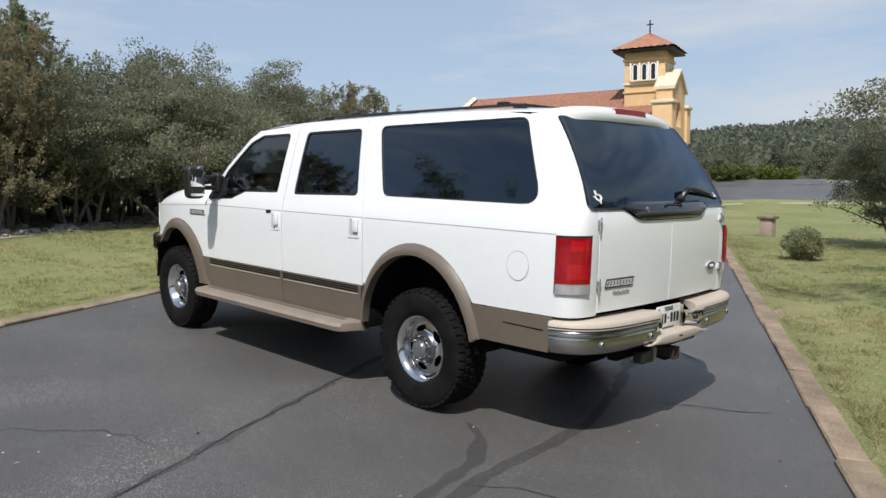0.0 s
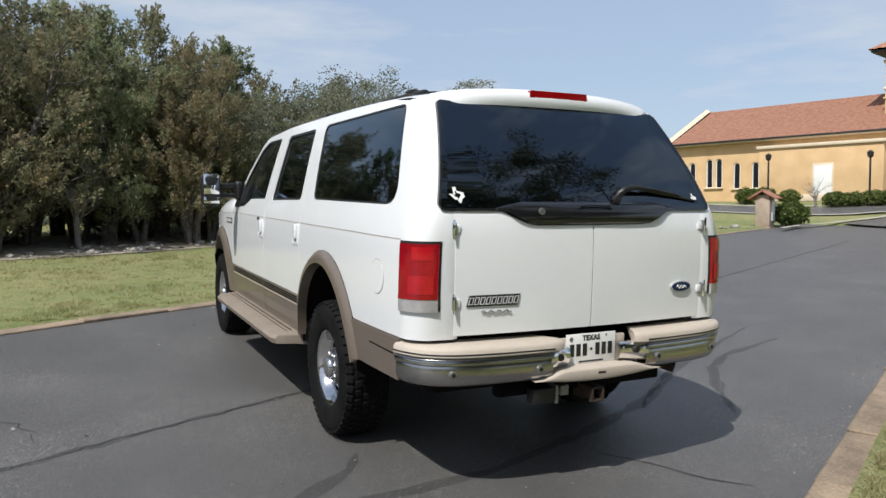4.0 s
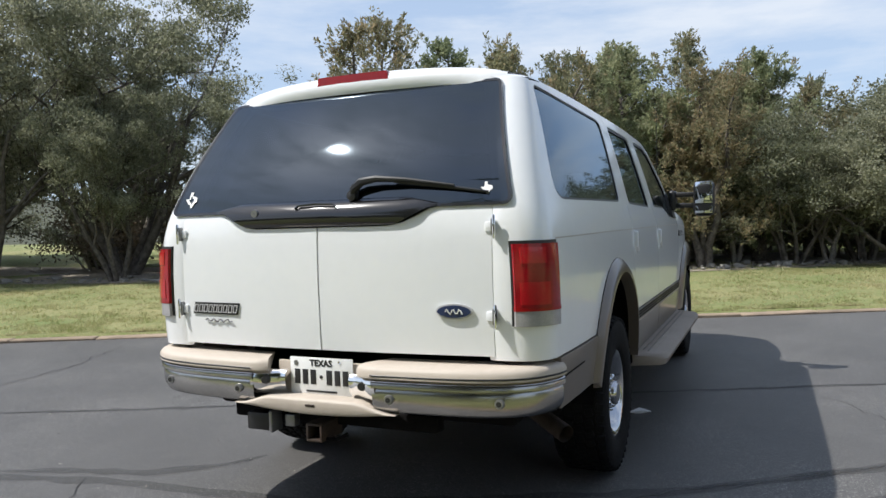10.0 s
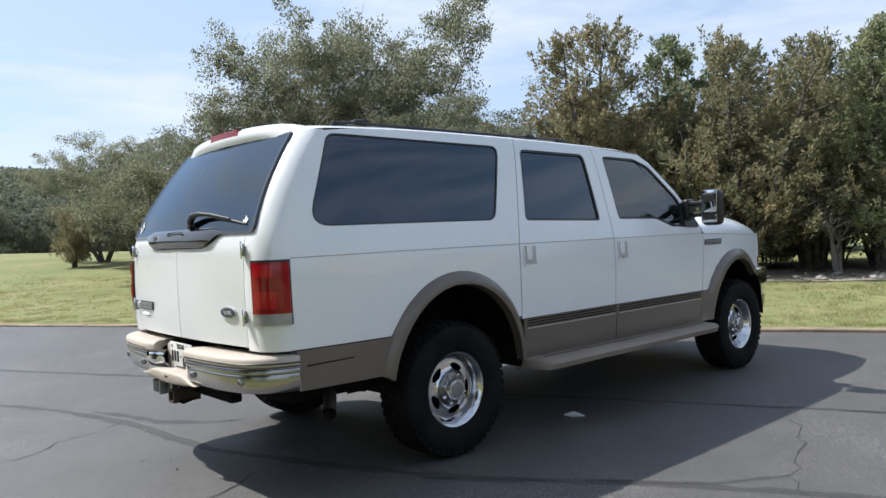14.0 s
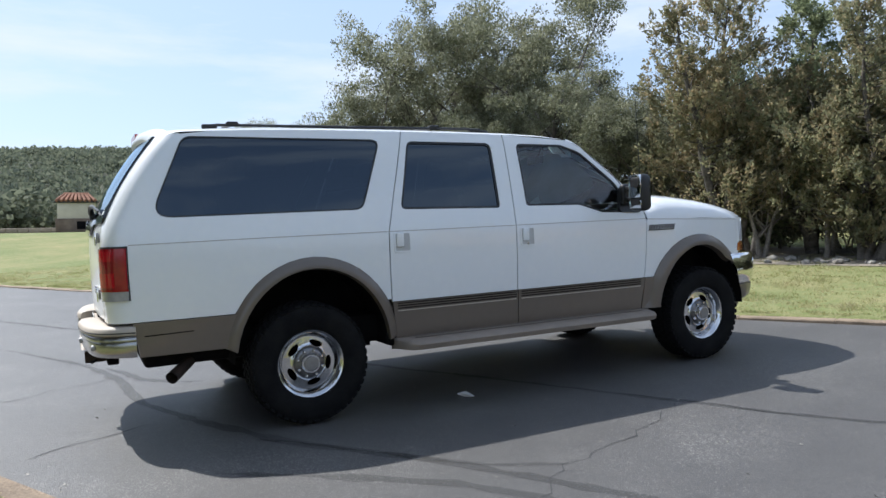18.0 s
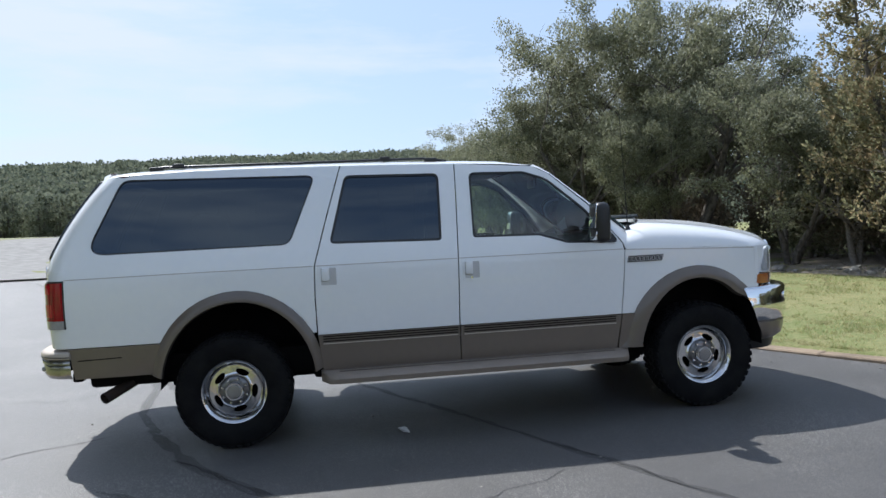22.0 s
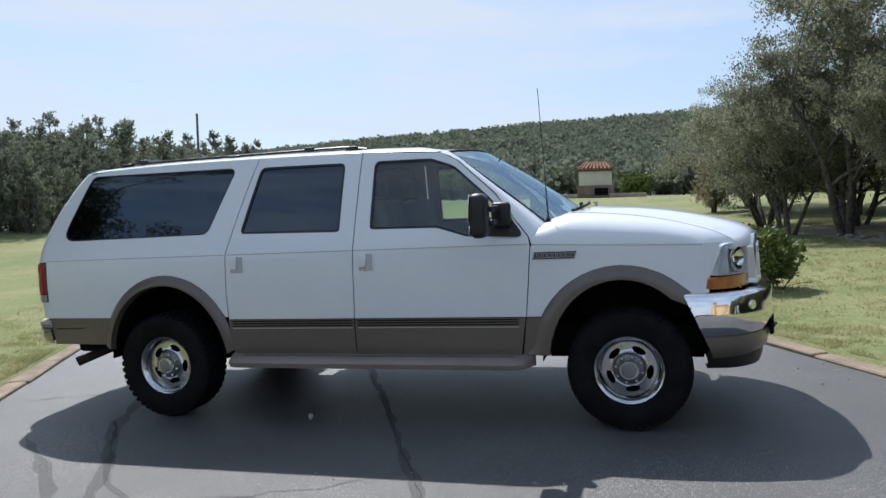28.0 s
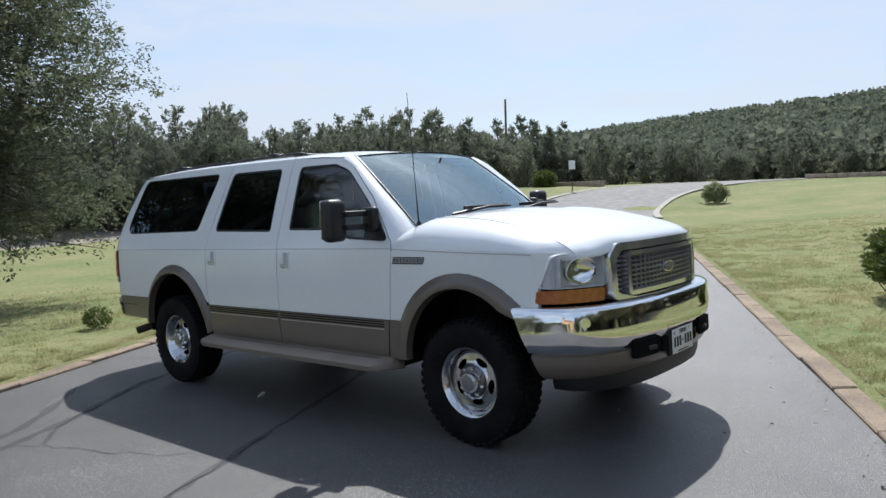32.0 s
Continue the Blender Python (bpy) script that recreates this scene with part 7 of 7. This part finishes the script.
# Underbrush and the depth of the wood behind the lawn
BRUSH = [shrub_proto(51, 0.9, 3800, 0.09, 1.15), oak_proto(61, 2.2, 5200, 6, 0.9, 0.08, 0.34, 0.5)]
DRYLEAF = leafy("dry_brush", [(0.09, 0.08, 0.055), (0.17, 0.14, 0.10), (0.28, 0.23, 0.17)], 0.35, 0.8)
br = random.Random(23)
for k in range(34):
    i = int(3 + k * (len(bed_line) - 6) / 34)
    p = bed_line[i]
    x, y = p.x + br.uniform(-0.7, 0.7), p.y + br.uniform(0.9, 3.2)
    plant("underbrush", BRUSH[k % 2], x, y, br.uniform(0.8, 1.35), br.uniform(0, 360), "tangled dark underbrush at the foot of the trees", DRYLEAF if k % 2 else OAK, TWIG, "underbrush", category="shrub")
for k in range(16):
    x = -19 + k * 2.0 + br.uniform(-0.6, 0.6)
    y = interp(x, [(-19, 15.5), (-8, 18.5), (0, 21), (12, 25)]) + br.uniform(2, 6)
    plant("far_tree", FAR[0 if br.random() < 0.7 else 1], x, y, br.uniform(0.62, 0.80), br.uniform(0, 360), "dark juniper deeper in the wood", CEDAR if k % 2 else OAK, BARK, "wood behind the lawn")
SNAG = oak_proto(71, 8.8, 60, 2, 0.75, 0.05, 0.3, 0.98, 4)
plant("bare_tree", SNAG, -15.4, 12.2, 1.0, 15, "leafless grey tree rising above the oaks", OAK, TWIG)
plant("bare_tree", SNAG, -3.7, 16.4, 0.5, 190, "leafless grey brush among the junipers", OAK, TWIG)
plant("bare_tree", SNAG, -5.2, 13.6, 0.36, 90, "leafless grey brush in front of the junipers", OAK, TWIG)

for x, y, h in ((-9.5, 13.0, 0.4), (-7.6, 14.0, 0.5), (-2.2, 14.4, 0.34), (0.9, 16.2, 0.36), (3.0, 16.6, 0.34), (5.8, 17.2, 0.36), (8.2, 18.0, 0.34), (-12.0, 13.4, 0.5), (-16.0, 14.5, 0.6), (-0.8, 16.0, 0.42), (-6.4, 12.9, 0.33)):
    plant("bare_tree", SNAG, x, y, h, 47 * x, "leafless grey brush at the foot of the wood", OAK, TWIG, "leafless brush")


def blades(n, areas):
    """Grass blades in tufts on the lawns next to the drive, thinning out with distance: (s0, s1, n0, n1, share)."""
    tris = []
    for s0, s1, n0, n1, share in areas:
        m = int(n * share)
        s = rng.uniform(s0, s1, m)
        nn = n0 + (n1 - n0) * rng.random(m) ** 2.1
        p = np.array([[RC.x], [RC.y]]) + np.array([[RD.x], [RD.y]]) * s + np.array([[RN.x], [RN.y]]) * nn
        tuft = np.array([0.5 * noise.noise((a * 1.1, b * 1.1, 5)) + 0.7 * noise.noise((a * 4.3, b * 4.3, 9)) for a, b in p.T])
        ends = np.clip(np.minimum(s - s0, s1 - s) / 5.0, 0, 1)
        keep = rng.random(m) < (0.26 + 1.4 * tuft) * ends
        p, tuft, nn = p[:, keep], tuft[keep], nn[keep]
        z = np.array([G(a, b) + 0.046 + 0.03 * noise.noise((a * 0.35, b * 0.35, 0)) for a, b in p.T])
        c = np.stack([p[0], p[1], z], 1)
        k = len(c)
        a = rng.uniform(0, 6.28, k)
        far = 1 + 0.12 * np.abs(nn - n0)
        h = rng.uniform(0.016, 0.044, k) * (1 + 1.1 * np.clip(tuft, 0, 1))
        w = 0.0048 * far
        lean = rng.normal(size=(k, 2)) * 0.028
        side = np.stack([np.cos(a) * w, np.sin(a) * w, np.zeros(k)], 1)
        tip = c + np.stack([lean[:, 0], lean[:, 1], h], 1)
        tris.append(np.stack([c - side, c + side, tip], 1))
    return raw(np.concatenate(tris), 3)


grass = part("grass", blades(1050000, [(-24, 16, 3.78, 14.0, 0.62), (-9, 17, -3.78, -11.0, 0.38)]), BLADE)
tagged(grass, "short patchy lawn grass, green and straw-coloured, beside the drive", "grass", kind="stuff")

# ---- the church ----
C2 = Vector((41.2, 21.9, 1.80))
UX, WX = Vector((-0.267, 0.964, 0)), Vector((0.964, 0.267, 0))
CH = Matrix(((UX.x, WX.x, 0, C2.x), (UX.y, WX.y, 0, C2.y), (0, 0, 1, C2.z), (0, 0, 0, 1)))
church = thing("church", "ochre stucco church with a clay-tiled roof and square bell tower", "church", CH)


def arch_ring(x, w, h, spring, n=10):
    pts = [(x - w / 2, spring - h)]
    pts += [(x + w / 2, spring - h)]
    pts += [(x + w / 2 * math.cos(math.pi * k / n), spring + w / 2 * math.sin(math.pi * k / n)) for k in range(n + 1)]
    return pts


def wall_sheet(loop, holes, origin, ux, depth, mat, parent, name="wall"):
    ux = Vector(ux)
    nrm = Vector((ux.y, -ux.x, 0))

    def place(u, v, out):
        return Vector(origin) + ux * u + Vector((0, 0, v)) + nrm * out

    return part(name, sheet(loop, holes, place, [], [], rim=depth, inward=tuple(-nrm), face=tuple(nrm)), mat, parent, angle=30)


def arched_window(x, z0, w, h, origin, ux, parent, white=True):
    ux = Vector(ux)
    nrm = Vector((ux.y, -ux.x, 0))

    def place(u, v, out):
        return Vector(origin) + ux * u + Vector((0, 0, v)) + nrm * out

    ring = arch_ring(x, w, h, z0 + h)
    wdw = part("window", sheet(ring, [grown(ring, -0.07)], place, [], [], out=-0.06, rim=0.08, inward=tuple(-nrm), face=tuple(nrm)), WHITEPAINT if white else DARKMETAL, parent, "tall arched window")
    part("pane", sheet(ring, [], place, [], [], out=-0.12, rim=0.02, inward=tuple(-nrm), face=tuple(nrm)), DARKGLASS, wdw)
    part("sill", box(w + 0.2, 0.2, 0.08, (0, 0, 0), 0.02), TRIM, wdw, m=Matrix.Translation(place(x, z0 - 0.05, 0.05)) @ Matrix.Rotation(math.atan2(ux.y, ux.x), 4, "Z"))
    return ring


LEN, DEEP, EAVE, RIDGE = 16.1, 11.0, 4.25, 6.75
wins = [(14.9, 1.55, 0.95), (14.2, 1.55, 0.95), (12.9, 0.95, 1.75), (12.2, 0.95, 1.75), (10.9, 0.85, 1.5), (9.6, 0.85, 1.5)]
rings = [arch_ring(x, 0.5, h, z + h) for x, z, h in wins]
wall_sheet([(0, -0.4), (LEN, -0.4), (LEN, EAVE), (0, EAVE)], rings, (0, 0, 0), (1, 0, 0), 0.35, STUCCO, church)
for x, z, h in wins:
    arched_window(x, z, 0.5, h, (0, 0, 0), (1, 0, 0), church)
wall_sheet([(0, -0.4), (DEEP, -0.4), (DEEP, EAVE), (DEEP / 2, RIDGE), (0, EAVE)], [], (LEN, DEEP, 0), (0, -1, 0), 0.35, STUCCO, church)
wall_sheet([(0, -0.4), (LEN, -0.4), (LEN, EAVE), (0, EAVE)], [], (LEN, DEEP, 0), (-1, 0, 0), 0.3, STUCCO, church)
part("corner_pilaster", box(0.55, 0.2, EAVE, (LEN - 0.28, -0.08, EAVE / 2 - 0.1), 0.02), STUCCO, church)
roof_ch = part("roof", bmesh.new(), CLAY, church, "rows of rounded clay tiles")


def tile_slope(parent, length, run, rise, m, cols, rows_):
    """Rounded tiles: ribs run down the slope and step at every course."""
    bm = bmesh.new()
    slope = math.hypot(run, rise)
    for r_ in range(rows_):
        a, b = r_ / rows_, (r_ + 1.12) / rows_
        strip_ = []
        for c in range(cols * 4 + 1):
            x = length * c / (cols * 4)
            h = 0.055 * abs(math.sin(math.pi * c / 4))
            strip_.append((bm.verts.new((x, run * a, rise * a + h)), bm.verts.new((x, run * min(b, 1), rise * min(b, 1) + h + 0.03))))
        for p, q in zip(strip_, strip_[1:]):
            bm.faces.new((p[0], q[0], q[1], p[1]))
    return part("tile_slope", bm, CLAY, parent, m=m, angle=60)


tile_slope(roof_ch, LEN - 0.3, DEEP / 2 + 0.5, RIDGE - EAVE + 0.3, Matrix.Translation((0, -0.5, EAVE - 0.2)), 44, 16)
tile_slope(roof_ch, LEN - 0.3, DEEP / 2 + 0.5, RIDGE - EAVE + 0.3, Matrix.Translation((LEN - 0.3, DEEP + 0.5, EAVE - 0.2)) @ pose(0, 0, 0, 0, 0, 180), 44, 16)
part("eaves", box(LEN, 0.28, 0.22, (LEN / 2, -0.32, EAVE - 0.24), 0.03), TRIM, church, "stucco eaves moulding")
part("gutter", tube([(0, -0.55, EAVE - 0.2), (LEN, -0.55, EAVE - 0.2)], 0.07, 8), DARKMETAL, church)
part("ridge_tiles", tube([(0, DEEP / 2, RIDGE + 0.08), (LEN, DEEP / 2, RIDGE + 0.08)], 0.12, 8), CLAY, church)
for s in (0, 1):
    a, b = ((LEN, -0.55, EAVE - 0.25), (LEN, DEEP / 2, RIDGE + 0.22)) if s == 0 else ((LEN, DEEP + 0.55, EAVE - 0.25), (LEN, DEEP / 2, RIDGE + 0.22))
    part("parapet", tube([a, b], 0.24, 4), TRIM, church, "pale raking parapet")
# lower bay with a flat moulded top
bay = part("side_bay", box(7.1, 2.7, 3.6, (4.55, -1.35, 1.45), 0.02), STUCCO, church, "projecting ochre side bay")
part("bay_cornice", box(7.4, 2.9, 0.2, (4.55, -1.38, 3.27), 0.05), TRIM, bay)
part("bay_plinth", box(7.2, 2.8, 0.4, (4.55, -1.37, 0.1), 0.03), TRIM, bay)
part("bay_door", box(1.0, 0.06, 2.0, (4.24, -2.72, 1.0), 0.02), WHITEPAINT, bay, "white side door")
part("door_frame", box(1.2, 0.05, 2.15, (4.24, -2.70, 1.07), 0.02), TRIM, bay)
# entrance front with a gable over a tall arch
FW, CX = 6.0, 2.8
front_arch = arch_ring(CX, 1.5, 1.0, 4.7)
front_door = [(CX - 0.75, 0.02), (CX + 0.75, 0.02), (CX + 0.75, 2.15), (CX - 0.75, 2.15)]
GAB = [(0, -0.4), (FW, -0.4), (FW, 5.2), (4.8, 5.2), (4.8, 6.2), (CX, 7.5), (0.8, 6.2), (0.8, 5.2), (0, 5.2)]
wall_sheet([(FW - x, z) for x, z in GAB][::-1], [[(FW - x, z) for x, z in front_arch], [(FW - x, z) for x, z in front_door]], (-1.1, FW, 0), (0, -1, 0), 1.1, STUCCO, church, "front_wall")
part("arch_back", box(0.06, 2.0, 2.6, (-0.25, CX, 4.6), 0.01), STUCCO, church)
part("door_lintel", box(0.4, 1.9, 0.28, (-1.2, CX, 2.3), 0.05), TRIM, church)
part("church_door", box(0.08, 1.5, 2.1, (-0.35, CX, 1.05), 0.03), DARKMETAL, church, "dark recessed church door")
part("front_side_wall", box(1.1, 0.3, 5.6, (-0.56, 0.2, 2.4), 0.02), STUCCO, church)
for x in (0.55, FW - 0.55):
    part("pier", box(1.3, 1.25, 5.6, (-0.62, x, 2.4), 0.03), STUCCO, church, "ochre corner pier")
    part("pier_cap", box(1.55, 1.5, 0.24, (-0.62, x, 5.25), 0.06), TRIM, church)
    part("pier_plinth", box(1.48, 1.43, 0.55, (-0.62, x, 0.15), 0.03), TRIM, church)
    part("wall_lantern", box(0.2, 0.2, 0.4, (-1.38, x, 2.5), 0.04), DARKMETAL, church)
part("wall_lantern", box(0.2, 0.2, 0.4, (-0.6, -0.2, 2.5), 0.04), DARKMETAL, church)
for a, b in ((0.7, CX), (4.9, CX)):
    cop = bmesh.new()
    ends = [(a, 6.14), (b, 7.5)]
    vs_ = [cop.verts.new((u, w_, z_ + dz)) for w_, z_ in ends for u in (-1.28, 0.12) for dz in (0.0, 0.2)]
    bmesh.ops.convex_hull(cop, input=vs_)
    part("gable_coping", cop, TRIM, church, "pale gable coping")
# tower
TU, TW = 1.1, 3.4
tower = part("tower", box(2.8, 2.8, 9.0, (TU, TW, 4.5), 0.02), STUCCO, church, "square ochre bell tower")
part("tower_band", box(3.0, 3.0, 0.16, (TU, TW, 6.78), 0.04), TRIM, tower)
part("tower_band", box(2.98, 2.98, 0.12, (TU, TW, 6.2), 0.03), STUCCO, tower)
part("tower_band", box(3.02, 3.02, 0.2, (TU, TW, 8.42), 0.05), STUCCO, tower)
for k in range(3):
    arched_window(TU + (k - 1) * 0.62, 7.0, 0.42, 0.95, (0, TW - 1.545, 0), (1, 0, 0), tower)
    arched_window((k - 1) * 0.62, 7.0, 0.42, 0.95, (TU - 1.545, TW, 0), (0, -1, 0), tower)
for k in range(4):
    part("window_column", box(0.12, 0.14, 1.2, (TU - 0.93 + 0.62 * k, TW - 1.53, 7.6), 0.03), WHITEPAINT, tower, "white column between the bell openings")
part("tower_soffit", box(4.1, 4.1, 0.16, (TU, TW, 9.02), 0.03), DARKMETAL, tower)
for k in range(4):
    bm_ = bmesh.new()
    rows_ = 8
    for r_ in range(rows_):
        a, b = r_ / rows_, (r_ + 1.1) / rows_
        st = []
        for c in range(41):
            f = -1 + c / 20
            h = 0.045 * abs(math.sin(math.pi * c / 4))
            st.append((bm_.verts.new((2.2 * (1 - a) * f, -2.2 * (1 - a), 1.3 * a + h)), bm_.verts.new((2.2 * (1 - min(b, 1)) * f, -2.2 * (1 - min(b, 1)), 1.3 * min(b, 1) + h + 0.02))))
        for p, q in zip(st, st[1:]):
            bm_.faces.new((p[0], q[0], q[1], p[1]))
    part("tower_roof", bm_, CLAY, tower, m=Matrix.Translation((TU, TW, 9.12)) @ pose(0, 0, 0, 0, 0, 90 * k), angle=60)
finial = part("finial_cross", tube([(TU, TW, 10.3), (TU, TW, 11.35)], 0.05, 6), DARKMETAL, tower, "dark roof cross")
part("cross_arm", box(0.5, 0.07, 0.07, (TU, TW, 11.05), 0.01), DARKMETAL, finial)

HEDGE = shrub_proto(81, 0.9, 3000, 0.12, 0.8)
for i, (x, y, sc) in enumerate([(34.9, 22.6, 0.85), (35.6, 22.0, 0.8), (36.3, 21.3, 0.85), (36.9, 20.6, 0.9), (37.5, 20.0, 0.9), (33.9, 27.6, 0.9), (34.4, 26.8, 0.9), (35.0, 25.6, 0.8), (39.8, 19.9, 0.9), (41.6, 17.2, 1.1), (43.2, 16.6, 1.0), (45.0, 15.8, 1.0), (46.4, 14.9, 0.9), (31.8, 35.5, 0.8)]):
    plant("clipped_shrub", HEDGE, x, y, sc, 50 * i, "clipped green shrub against the church wall", SHRUB, category="shrub", group="shrubs round the church")
plant("bare_tree", SNAG, 34.3, 23.4, 0.26, 40, "small leafless ornamental tree before the church", OAK, TWIG)
plant("bare_tree", SNAG, 33.4, 33.6, 0.24, 70, "small leafless ornamental tree before the church", OAK, TWIG)
plant("bare_tree", SNAG, 32.6, 35.8, 0.24, 150, "small leafless ornamental tree before the church", OAK, TWIG)
for x, y in ((32.9, 25.3), (35.9, 21.3)):
    lamp_post = thing("lamp_post", "slim dark lamp post before the church", "lamp", pose(x, y, G(x, y)), "lamp posts")
    part("post", tube([(0, 0, 0), (0, 0, 2.75)], [0.06, 0.05], 8), DARKMETAL, lamp_post)
    part("lantern", lathe([(0.05, 2.7), (0.14, 2.76), (0.17, 3.0), (0.05, 3.1)], 8, "z"), DARKMETAL, lamp_post)

# kiosk, pillar, poles and the entrance monument
MASONRY = material("rubble_masonry", (0.30, 0.235, 0.18), (0.42, 0.34, 0.27), 3.2, 0.9, bump=0.8, bump_scale=14, spread=0.2)
kx, ky = 25.1, 18.9
kiosk = thing("notice_kiosk", "small stone notice kiosk with a shingled cap", "kiosk", pose(kx, ky, G(kx, ky), 0, 0, 28))
part("pier", box(0.95, 0.6, 1.25, (0, 0, 0.62), 0.03), MASONRY, kiosk)
part("notice_board", box(0.5, 0.05, 0.9, (0.12, -0.32, 0.75), 0.01), PLATE, kiosk, "framed pale notice board")
for s in (1, -1):
    part("cap_slope", box(1.3, 0.75, 0.07, (0, s * 0.27, 1.46), 0.01, rot=pose(0, 0, 0, -s * 32, 0, 0)), CLAY, kiosk)
part("gable", box(0.9, 0.5, 0.25, (0, 0, 1.32), 0.02), MASONRY, kiosk)
plant("round_shrub", HEDGE, 26.5, 18.7, 1.05, 20, "large rounded dark green shrub beside the kiosk", SHRUB, category="shrub")
px_, py_ = 15.9, 4.3
pil = thing("stone_pillar", "low rough stone pillar with a flat cap on the lawn", "pillar", pose(px_, py_, G(px_, py_)))
part("shaft", box(0.32, 0.32, 0.5, (0, 0, 0.27), 0.03), MASONRY, pil)
part("cap", box(0.44, 0.44, 0.09, (0, 0, 0.56), 0.03), STONE, pil)

for x, y, h, arm in ((56.0, 60.5, 7.2, True), (-62.0, -42.0, 9.6, False)):
    up = thing("utility_pole", "weathered wooden utility pole beyond the lawn", "pole", pose(x, y, G(x, y)), "utility poles")
    part("post", tube([(0, 0, 0), (0, 0, h)], [0.16, 0.11], 10), WOODPOLE, up)
    if arm:
        part("cross_arm", box(1.6, 0.1, 0.12, (0, 0, h - 0.6), 0.02), WOODPOLE, up)
        part("meter_box", box(0.6, 0.3, 0.8, (0, -0.2, 1.3), 0.03), CONCRETE, up)
mx_, my_ = -56.2, -1.0
mon = thing("entrance_monument", "cream stucco entrance monument on a stone base with clay tiles", "monument", pose(mx_, my_, G(mx_, my_) + 0.05, 0, 0, 84) @ Matrix.Diagonal((1.29, 1.29, 1.40, 1)))
part("base", box(2.15, 0.9, 0.72, (0, 0, 0.36), 0.03), material("brown_masonry", (0.13, 0.095, 0.075), (0.24, 0.18, 0.14), 3.5, 0.9, bump=0.8, bump_scale=14, spread=0.2), mon, "rough stone base")
part("base_opening", box(0.85, 0.1, 0.42, (0.45, -0.42, 0.36), 0.01), UNDER, mon)
part("block", box(1.95, 0.75, 0.85, (0, 0, 1.14), 0.02), material("cream_stucco", (0.56, 0.50, 0.40), (0.63, 0.57, 0.47), 2, 0.95, bump=0.3), mon, "cream stucco block")
part("eaves_board", box(2.25, 1.0, 0.1, (0, 0, 1.60), 0.02), DARKMETAL, mon)
for k in range(9):
    for s in (1, -1):
        x0 = -1.0 + 0.25 * k
        x1 = x0 * 0.62
        part("roof_tile", tube([(x0, s * 0.55, 1.66), (x1, s * 0.05, 2.0)], 0.085, 6), CLAY, mon)
part("ridge_tile", tube([(-0.66, 0, 2.02), (0.66, 0, 2.02)], 0.1, 8), CLAY, mon)
low = thing("low_wall", "low dark stone edging wall round the monument bed", "wall", pose(mx_ + 1.2, my_ - 2.2, G(mx_, my_) + 0.05, 0, 0, 84) @ Matrix.Diagonal((1.35, 1.35, 1.3, 1)))
for k in range(18):
    part("stone", box(0.53, 0.3, 0.26, ((k - 9) * 0.54, 0.9 - 0.02 * abs(k - 9) ** 1.2, 0.13), 0.03), MASONRY, low)
low2 = thing("low_wall", "low dark stone edging wall of a planting bed by the road", "wall", pose(-49, -25.5, G(-49, -25.5), 0, 0, 60))
for k in range(14):
    part("stone", box(0.6, 0.35, 0.45, ((k - 7) * 0.62, 0, 0.2), 0.03), MASONRY, low2)
for k in range(4):
    plant("round_shrub", HEDGE, -51 + 1.2 * k, -30 + 0.8 * k, 1.3, 60 * k, "pale grey-green shrub in the planting bed", OAK, category="shrub")
plant("round_shrub", HEDGE, -62.5, 2.2, 2.1, 60, "pale grey-green shrub behind the monument", OAK, category="shrub")
sgn = thing("road_sign", "small white road sign on a thin post", "sign", pose(-40.5, -17.6 - 3.2, G(-40.5, -20.8), 0, 0, 120))
part("post", tube([(0, 0, 0), (0, 0, 2.1)], 0.035, 8), DARKMETAL, sgn)
part("panel", box(0.45, 0.03, 0.6, (0, -0.04, 1.9), 0.01), PLATE, sgn)
